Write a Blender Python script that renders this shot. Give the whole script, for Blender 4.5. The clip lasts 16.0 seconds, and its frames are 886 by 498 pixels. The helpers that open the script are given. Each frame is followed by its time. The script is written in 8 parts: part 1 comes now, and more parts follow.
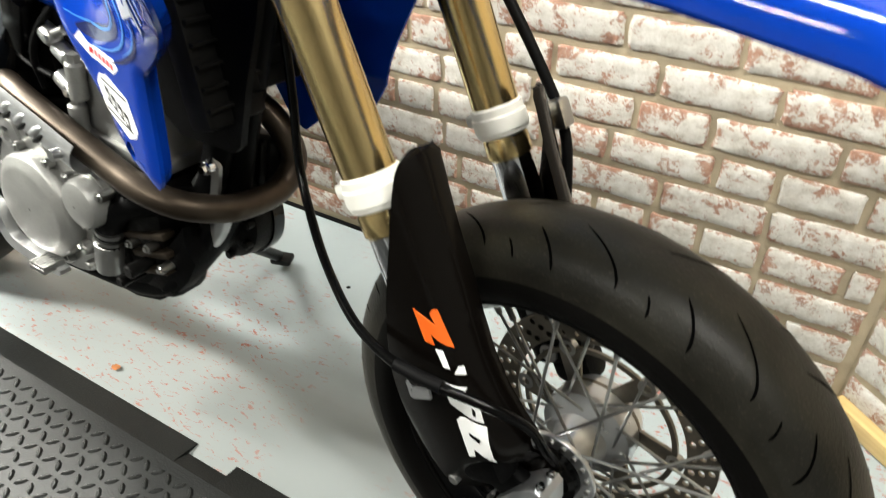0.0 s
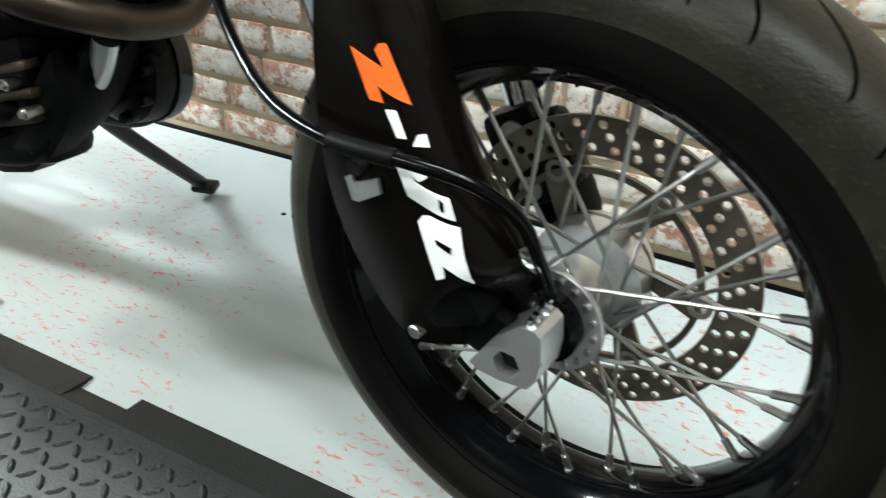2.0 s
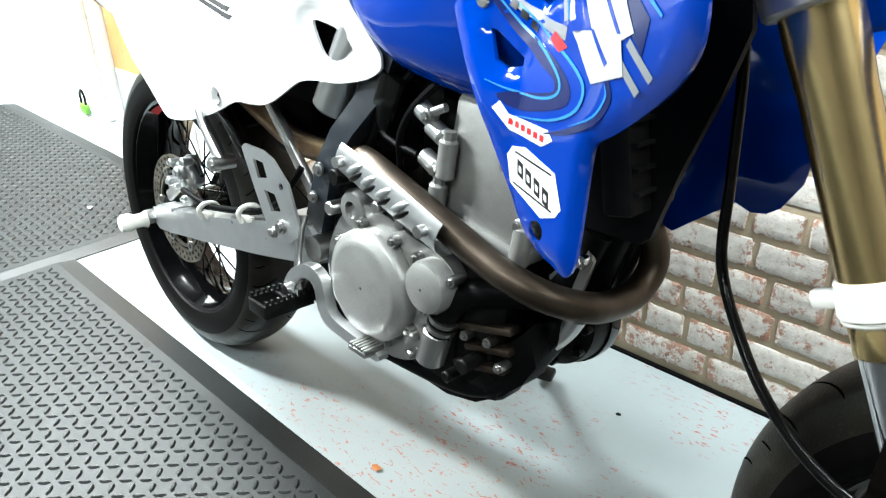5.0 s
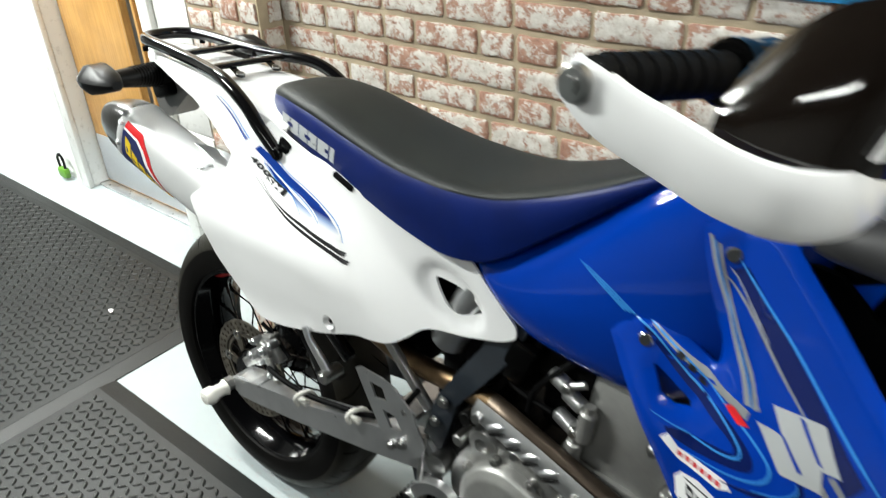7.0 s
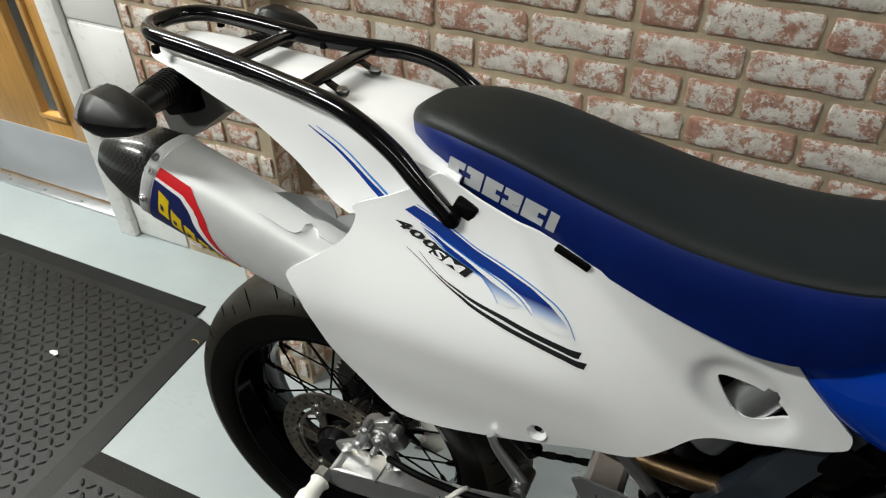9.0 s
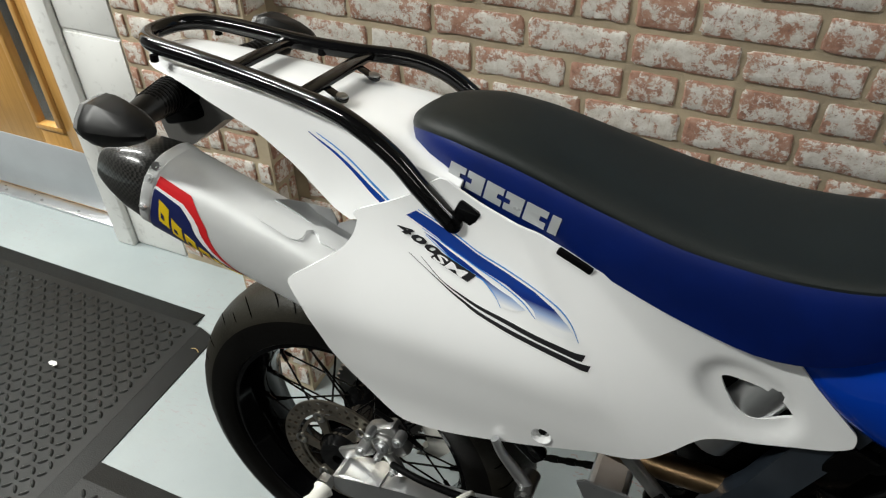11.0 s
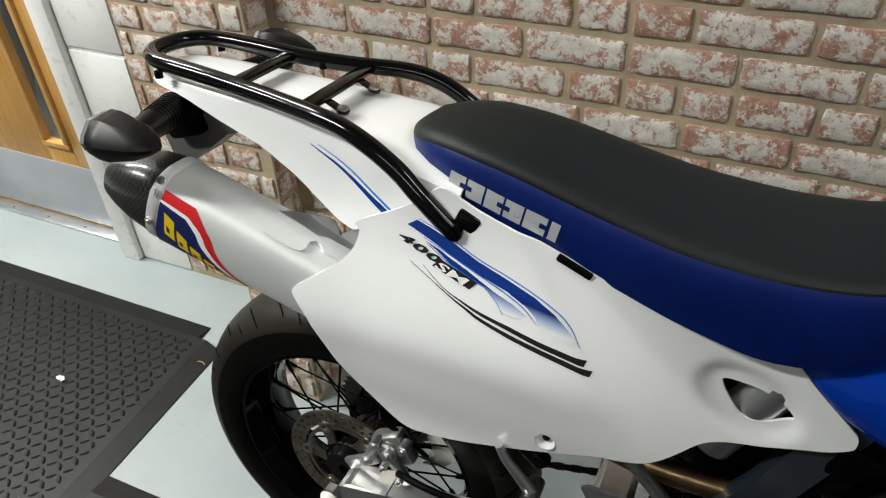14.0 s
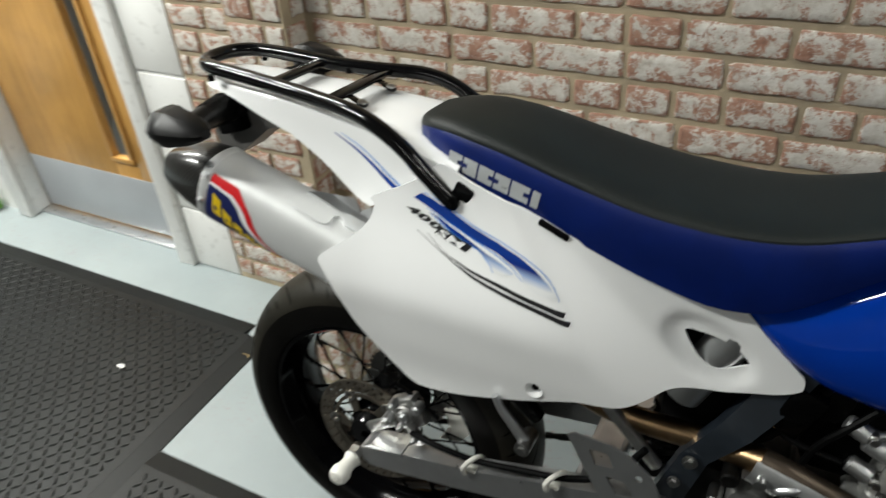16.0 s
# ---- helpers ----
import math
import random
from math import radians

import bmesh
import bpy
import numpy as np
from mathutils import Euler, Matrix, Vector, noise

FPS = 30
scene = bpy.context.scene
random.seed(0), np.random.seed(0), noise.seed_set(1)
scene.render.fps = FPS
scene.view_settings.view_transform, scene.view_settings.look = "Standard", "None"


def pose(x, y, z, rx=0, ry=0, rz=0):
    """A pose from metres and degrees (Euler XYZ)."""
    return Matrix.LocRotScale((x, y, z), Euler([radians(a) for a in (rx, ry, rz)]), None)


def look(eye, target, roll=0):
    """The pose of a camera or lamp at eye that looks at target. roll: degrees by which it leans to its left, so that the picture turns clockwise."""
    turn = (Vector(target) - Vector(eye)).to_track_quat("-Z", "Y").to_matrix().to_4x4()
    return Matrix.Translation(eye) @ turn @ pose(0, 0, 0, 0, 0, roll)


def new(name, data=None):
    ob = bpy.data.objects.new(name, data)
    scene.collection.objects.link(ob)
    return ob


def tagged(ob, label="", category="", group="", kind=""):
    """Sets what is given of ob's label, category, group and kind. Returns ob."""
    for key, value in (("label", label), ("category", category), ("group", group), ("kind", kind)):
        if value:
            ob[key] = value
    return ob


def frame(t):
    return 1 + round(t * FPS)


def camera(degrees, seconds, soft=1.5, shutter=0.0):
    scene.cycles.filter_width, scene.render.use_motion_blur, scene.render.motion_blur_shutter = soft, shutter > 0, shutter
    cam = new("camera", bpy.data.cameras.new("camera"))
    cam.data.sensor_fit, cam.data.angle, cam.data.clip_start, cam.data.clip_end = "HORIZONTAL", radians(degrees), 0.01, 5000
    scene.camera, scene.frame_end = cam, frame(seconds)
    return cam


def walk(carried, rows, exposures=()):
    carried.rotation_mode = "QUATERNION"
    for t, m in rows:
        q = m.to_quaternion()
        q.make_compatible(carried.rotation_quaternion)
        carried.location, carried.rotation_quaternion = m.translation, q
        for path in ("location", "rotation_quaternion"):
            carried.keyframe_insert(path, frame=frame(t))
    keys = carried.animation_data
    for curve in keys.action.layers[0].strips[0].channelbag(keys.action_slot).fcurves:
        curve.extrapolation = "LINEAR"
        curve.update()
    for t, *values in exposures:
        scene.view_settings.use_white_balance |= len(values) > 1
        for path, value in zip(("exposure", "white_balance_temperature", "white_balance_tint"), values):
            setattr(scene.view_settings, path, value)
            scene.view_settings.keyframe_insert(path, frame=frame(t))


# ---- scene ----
cam = camera(64.3, 16.0, 1.2, 0.5)
PATH = [
    (0, (1.601, -0.557, 0.973), (0.777, 0.81, -0.232), -0.2),
    (0.5, (1.618, -0.554, 0.872), (0.813, 0.847, -0.306), -1.2),
    (1, (1.624, -0.543, 0.779), (0.89, 0.928, -0.36), 0.3),
    (1.5, (1.616, -0.539, 0.711), (0.928, 0.95, -0.434), 1.1),
    (2, (1.58, -0.533, 0.689), (0.857, 0.945, -0.448), 1.0),
    (2.5, (1.522, -0.535, 0.703), (0.637, 0.914, -0.354), -0.3),
    (3, (1.457, -0.551, 0.739), (0.409, 0.84, -0.244), -1.2),
    (3.5, (1.41, -0.579, 0.772), (0.255, 0.755, -0.17), -1.6),
    (4, (1.369, -0.614, 0.814), (0.136, 0.679, -0.085), -1.4),
    (4.2, (1.359, -0.63, 0.832), (0.102, 0.653, -0.047), -1.4),
    (6.3, (1.267, -0.732, 1.158), (0.076, 0.542, 0.18), -0.2),
    (6.5, (1.227, -0.755, 1.228), (0.077, 0.561, 0.256), -0.9),
    (7, (1.077, -0.737, 1.309), (-0.006, 0.599, 0.29), -2.0),
    (7.5, (0.874, -0.67, 1.345), (-0.17, 0.698, 0.326), -0.9),
    (8, (0.642, -0.638, 1.368), (-0.21, 0.85, 0.339), -0.3),
    (8.5, (0.48, -0.648, 1.357), (-0.247, 0.764, 0.142), -0.9),
    (9, (0.451, -0.651, 1.348), (-0.179, 0.749, 0.066), -0.2),
    (9.5, (0.44, -0.648, 1.346), (-0.181, 0.754, 0.062), -0.2),
    (10, (0.439, -0.649, 1.347), (-0.177, 0.757, 0.066), -0.2),
    (12.5, (0.456, -0.659, 1.352), (-0.183, 0.766, 0.102), -1.7),
    (13, (0.455, -0.659, 1.354), (-0.178, 0.774, 0.11), -1.6),
    (13.5, (0.455, -0.662, 1.351), (-0.185, 0.767, 0.107), -1.9),
    (14, (0.453, -0.662, 1.352), (-0.191, 0.764, 0.106), -1.9),
    (14.5, (0.454, -0.664, 1.353), (-0.183, 0.778, 0.123), -1.4),
    (15, (0.462, -0.675, 1.356), (-0.173, 0.788, 0.149), -1.2),
    (15.5, (0.502, -0.709, 1.357), (-0.116, 0.79, 0.187), -1.4),
    (16, (0.577, -0.782, 1.362), (-0.216, 0.641, 0.203), -4.4),
]
# stops by which the clip's camera opens and closes on the way
EXPOSURES = [(0, 1.36, 6850, 12), (0.5, 1.42, 6750, 11), (1.0, 1.56, 6550, 10), (2.0, 1.56, 6250, 8), (3.0, 1.58, 6000, 8), (4.2, 1.66, 5950, 8), (6.3, 0.80, 6350, 9), (7.0, 0.22, 6450, 10), (7.6, -0.08, 6600, 11), (8.0, -0.44, 6700, 12), (8.5, -0.58, 6750, 12),
             (9.0, -0.60, 6600, 12), (15.0, -0.60, 6600, 12), (16.0, -0.58, 6600, 11)]
walk(cam, [(t, look(eye, target, roll)) for t, eye, target, roll in PATH], EXPOSURES)

# ---- world and light ----
world = bpy.data.worlds.new("world")
scene.world = world
world.use_nodes = True
world.node_tree.nodes["Background"].inputs[0].default_value = (0.75, 0.85, 1.0, 1)
world.node_tree.nodes["Background"].inputs[1].default_value = 0.05

CEIL = 2.75


def ceiling_lamp(x, y, length, watts, turn=0):
    """A twin fluorescent batten under the ceiling with its light."""
    body = new("ceiling_light")
    body.matrix_world = pose(x, y, CEIL - 0.045, 0, 0, turn)
    tagged(body, "unseen white fluorescent batten light fixed to the ceiling", "light", "ceiling battens")
    bm = bmesh.new()
    box(bm, (0, 0, 0.02), (length, 0.14, 0.045), 0.008)
    part("housing", bm, M["white_paint"], body)
    for s in (-1, 1):
        bm = bmesh.new()
        rod(bm, (-length / 2 + 0.02, 0.04 * s, -0.02), (length / 2 - 0.02, 0.04 * s, -0.02), 0.013, 10)
        part("fluorescent_tube", bm, M["tube"], body)
    lamp = bpy.data.lights.new("batten", "AREA")
    lamp.shape, lamp.size, lamp.size_y, lamp.energy = "RECTANGLE", length, 0.16, watts
    lamp.color = (0.965, 1.0, 0.95)
    ob = new("batten_lamp", lamp)
    ob.matrix_world = pose(x, y, CEIL - 0.085, 0, 0, turn)
    return body


# ---- helpers of this scene ----
from mathutils.geometry import delaunay_2d_cdt


def part(name, bm, material, parent=None, label="", smooth=True, kind=""):
    """Links a bmesh as one mesh object under its thing or part."""
    me = bpy.data.meshes.new(name)
    bmesh.ops.recalc_face_normals(bm, faces=bm.faces)
    if smooth:
        for f in bm.faces:
            f.smooth = True
        for e in bm.edges:
            if len(e.link_faces) == 2 and e.calc_face_angle(0) > radians(38):
                e.smooth = False
    bm.to_mesh(me)
    bm.free()
    me.materials.append(material)
    ob = new(name, me)
    ob.parent = parent
    return tagged(ob, label, kind=kind)


def verts_faces(bm, verts, faces):
    vs = [bm.verts.new(v) for v in verts]
    for f in faces:
        try:
            bm.faces.new([vs[i] for i in f])
        except ValueError:
            pass
    return vs


def box(bm, centre, size, bevel=0.0, m=None, seg=2):
    geo = bmesh.ops.create_cube(bm, size=1.0)
    vs = geo["verts"]
    bmesh.ops.scale(bm, vec=size, verts=vs)
    if bevel:
        es = list({e for v in vs for e in v.link_edges})
        made = bmesh.ops.bevel(bm, geom=es, offset=bevel, segments=seg, profile=0.5, affect="EDGES")
        vs = list({v for f in made["faces"] for v in f.verts} | {v for v in vs if v.is_valid})
    if m is not None:
        bmesh.ops.transform(bm, matrix=m, verts=vs)
    bmesh.ops.translate(bm, vec=centre, verts=vs)
    return vs


def rings(bm, loops, cap=True, closed=False):
    """Skins rings of equal count."""
    n = len(loops[0])
    vs = [[bm.verts.new(p) for p in ring] for ring in loops]
    pairs = list(zip(vs, vs[1:])) + ([(vs[-1], vs[0])] if closed else [])
    for a, b in pairs:
        for i in range(n):
            j = (i + 1) % n
            bm.faces.new((a[i], a[j], b[j], b[i]))
    if cap and not closed:
        bm.faces.new(vs[0][::-1])
        bm.faces.new(vs[-1])
    return vs


def frame_of(d):
    d = Vector(d).normalized()
    u = d.cross(Vector((0, 0, 1)) if abs(d.z) < 0.9 else Vector((1, 0, 0))).normalized()
    return d, u, d.cross(u)


def rod(bm, a, b, r, seg=12, r2=None, chamfer=0.0):
    a, b = Vector(a), Vector(b)
    d, u, w = frame_of(b - a)
    r2 = r if r2 is None else r2
    st = [(a, r), (b, r2)] if not chamfer else [(a, r - chamfer), (a + d * chamfer, r), (b - d * chamfer, r2), (b, r2 - chamfer)]
    rings(bm, [[p + (u * math.cos(t) + w * math.sin(t)) * q for t in (2 * math.pi * k / seg for k in range(seg))] for p, q in st])


def smooth_line(pts, per=6, closed=False):
    """A Catmull-Rom line through points of any size."""
    P = [np.array(p, float) for p in pts]
    n = len(P)
    out = []
    for i in range(n if closed else n - 1):
        if closed:
            a, b, c, d = P[i - 1], P[i], P[(i + 1) % n], P[(i + 2) % n]
        else:
            b, c = P[i], P[i + 1]
            a = P[i - 1] if i else 2 * b - c
            d = P[i + 2] if i + 2 < n else 2 * c - b
        for k in range(per):
            t = k / per
            out.append(0.5 * (2 * b + (c - a) * t + (2 * a - 5 * b + 4 * c - d) * t * t + (3 * b - 3 * c + d - a) * t ** 3))
    if not closed:
        out.append(P[-1])
    return out


def pipe(bm, pts, r, seg=12, per=6, radii=None, cap=True):
    """A tube along a smooth line; radii, if given, one for each control point."""
    line = [Vector(p) for p in smooth_line(pts, per)] if per > 1 else [Vector(p) for p in pts]
    rr = [r] * len(line) if radii is None else [float(q[0]) for q in smooth_line([[x] for x in radii], per)]
    loops, u = [], None
    for i, p in enumerate(line):
        d = (line[min(i + 1, len(line) - 1)] - line[max(i - 1, 0)]).normalized()
        if u is None:
            u = frame_of(d)[1]
        u = (u - d * u.dot(d)).normalized()
        w = d.cross(u)
        loops.append([p + (u * math.cos(t) + w * math.sin(t)) * rr[i] for t in (2 * math.pi * k / seg for k in range(seg))])
    rings(bm, loops, cap)


def inside(p, poly):
    x, z = p
    hit = False
    for (ax, az), (bx, bz) in zip(poly, poly[1:] + poly[:1]):
        if (az > z) != (bz > z) and x < (bx - ax) * (z - az) / (bz - az) + ax:
            hit = not hit
    return hit


def plate2d(outline, holes=(), step=0.02):
    """Points and triangles of a flat area with holes, with points in its middle."""
    loops = [[(float(x), float(z)) for x, z in outline]] + [[(float(x), float(z)) for x, z in h] for h in holes]
    pts, edges = [], []
    for lp in loops:
        k = len(pts)
        pts += [Vector(p) for p in lp]
        edges += [(k + i, k + (i + 1) % len(lp)) for i in range(len(lp))]
    xs, zs = [p[0] for p in loops[0]], [p[1] for p in loops[0]]
    if step:
        rim = np.array([p[:] for p in pts])
        nx, nz = int((max(xs) - min(xs)) / step), int((max(zs) - min(zs)) / step)
        for i in range(nx + 1):
            for j in range(nz + 1):
                q = (min(xs) + (i + 0.5 * (j % 2)) * step, min(zs) + j * step)
                if inside(q, loops[0]) and not any(inside(q, h) for h in loops[1:]) and np.min(np.hypot(rim[:, 0] - q[0], rim[:, 1] - q[1])) > step * 0.45:
                    pts.append(Vector(q))
    v, _, f, *_ = delaunay_2d_cdt(pts, edges, [], 0, 1e-6)
    tris = []
    for t in f:
        c = (sum(v[i][0] for i in t) / len(t), sum(v[i][1] for i in t) / len(t))
        if inside(c, loops[0]) and not any(inside(c, h) for h in loops[1:]):
            tris.append(tuple(t))
    return [(p[0], p[1]) for p in v], tris


def sheet(bm, outline, depth, th, holes=(), step=0.02, side=-1, lift=0.0, place=None):
    """A curved plate: its outer face lies at side * depth(x, z), and it is th thick inwards."""
    v, tris = plate2d(outline, holes, step)
    n = len(v)
    outer = [(x, side * (depth(x, z) + lift), z) for x, z in v]
    inner = [(x, side * (depth(x, z) + lift - th), z) for x, z in v]
    faces = list(tris) + [tuple(i + n for i in t[::-1]) for t in tris]
    count = {}
    for t in tris:
        for a, b in zip(t, t[1:] + t[:1]):
            count[(min(a, b), max(a, b))] = count.get((min(a, b), max(a, b)), 0) + 1
    faces += [(a, b, b + n, a + n) for (a, b), k in count.items() if k == 1]
    pts = outer + inner
    if place is not None:
        pts = [place @ Vector(p) for p in pts]
    verts_faces(bm, pts, faces)


def lathe(bm, profile, seg=48, cap=False, closed=True):
    """Turns (radius, y) points about the y axis."""
    loops = [[(r * math.cos(t), y, r * math.sin(t)) for r, y in profile] for t in (2 * math.pi * k / seg for k in range(seg))]
    vs = [[bm.verts.new(p) for p in lp] for lp in loops]
    n = len(profile)
    for i in range(seg):
        a, b = vs[i], vs[(i + 1) % seg]
        for j in range(n if closed else n - 1):
            bm.faces.new((a[j], a[(j + 1) % n], b[(j + 1) % n], b[j]))


def circle(cx, cz, r, n=16, start=0.0):
    return [(cx + r * math.cos(start + 2 * math.pi * k / n), cz + r * math.sin(start + 2 * math.pi * k / n)) for k in range(n)]


def ramp01(x, a, b):
    t = min(1.0, max(0.0, (x - a) / (b - a)))
    return t * t * (3 - 2 * t)


def moved(bm, m):
    bmesh.ops.transform(bm, matrix=m, verts=bm.verts)
    return bm


# ---- materials ----
def material(name, colour, rough=0.5, metal=0.0, vary=0.06, scale=8.0, bump=0.0, bump_scale=60.0, coat=0.0, colour2=None, contrast=(0.4, 0.6), dirt=0.0, spec=0.5):
    """A surface with two scales of variation in colour and gloss, and fine relief."""
    m = bpy.data.materials.new(name)
    m.use_nodes = True
    nt = m.node_tree
    b = nt.nodes["Principled BSDF"]
    b.inputs["Metallic"].default_value = metal
    b.inputs["Coat Weight"].default_value = coat
    b.inputs["Coat Roughness"].default_value = 0.06
    b.inputs["Specular IOR Level"].default_value = spec
    co = nt.nodes.new("ShaderNodeTexCoord")
    big = nt.nodes.new("ShaderNodeTexNoise")
    big.inputs["Scale"].default_value, big.inputs["Detail"].default_value = scale, 6
    nt.links.new(co.outputs["Object"], big.inputs["Vector"])
    fine = nt.nodes.new("ShaderNodeTexNoise")
    fine.inputs["Scale"].default_value, fine.inputs["Detail"].default_value = bump_scale, 4
    nt.links.new(co.outputs["Object"], fine.inputs["Vector"])
    r = nt.nodes.new("ShaderNodeValToRGB")
    lo = tuple(max(0.0, c * (1 - 2 * vary)) for c in colour) if colour2 is None else colour2
    r.color_ramp.elements[0].position, r.color_ramp.elements[1].position = contrast
    r.color_ramp.elements[0].color, r.color_ramp.elements[1].color = (*lo, 1), (*colour, 1)
    nt.links.new(big.outputs["Fac"], r.inputs["Fac"])
    last = r.outputs["Color"]
    if dirt:
        dr = nt.nodes.new("ShaderNodeValToRGB")
        dr.color_ramp.elements[0].position, dr.color_ramp.elements[1].position = 0.58, 0.74
        dr.color_ramp.elements[0].color, dr.color_ramp.elements[1].color = (0, 0, 0, 1), (dirt, dirt, dirt, 1)
        nt.links.new(fine.outputs["Fac"], dr.inputs["Fac"])
        mx = nt.nodes.new("ShaderNodeMixRGB")
        mx.inputs["Color2"].default_value = (0.10, 0.08, 0.06, 1)
        nt.links.new(dr.outputs["Color"], mx.inputs["Fac"])
        nt.links.new(last, mx.inputs["Color1"])
        last = mx.outputs["Color"]
    nt.links.new(last, b.inputs["Base Color"])
    mr = nt.nodes.new("ShaderNodeMapRange")
    mr.inputs["To Min"].default_value, mr.inputs["To Max"].default_value = max(0.02, rough * 0.8), min(1.0, rough * 1.2)
    nt.links.new(fine.outputs["Fac"], mr.inputs["Value"])
    nt.links.new(mr.outputs["Result"], b.inputs["Roughness"])
    if bump:
        bp = nt.nodes.new("ShaderNodeBump")
        bp.inputs["Strength"].default_value, bp.inputs["Distance"].default_value = bump, 0.002
        nt.links.new(fine.outputs["Fac"], bp.inputs["Height"])
        nt.links.new(bp.outputs["Normal"], b.inputs["Normal"])
    return m


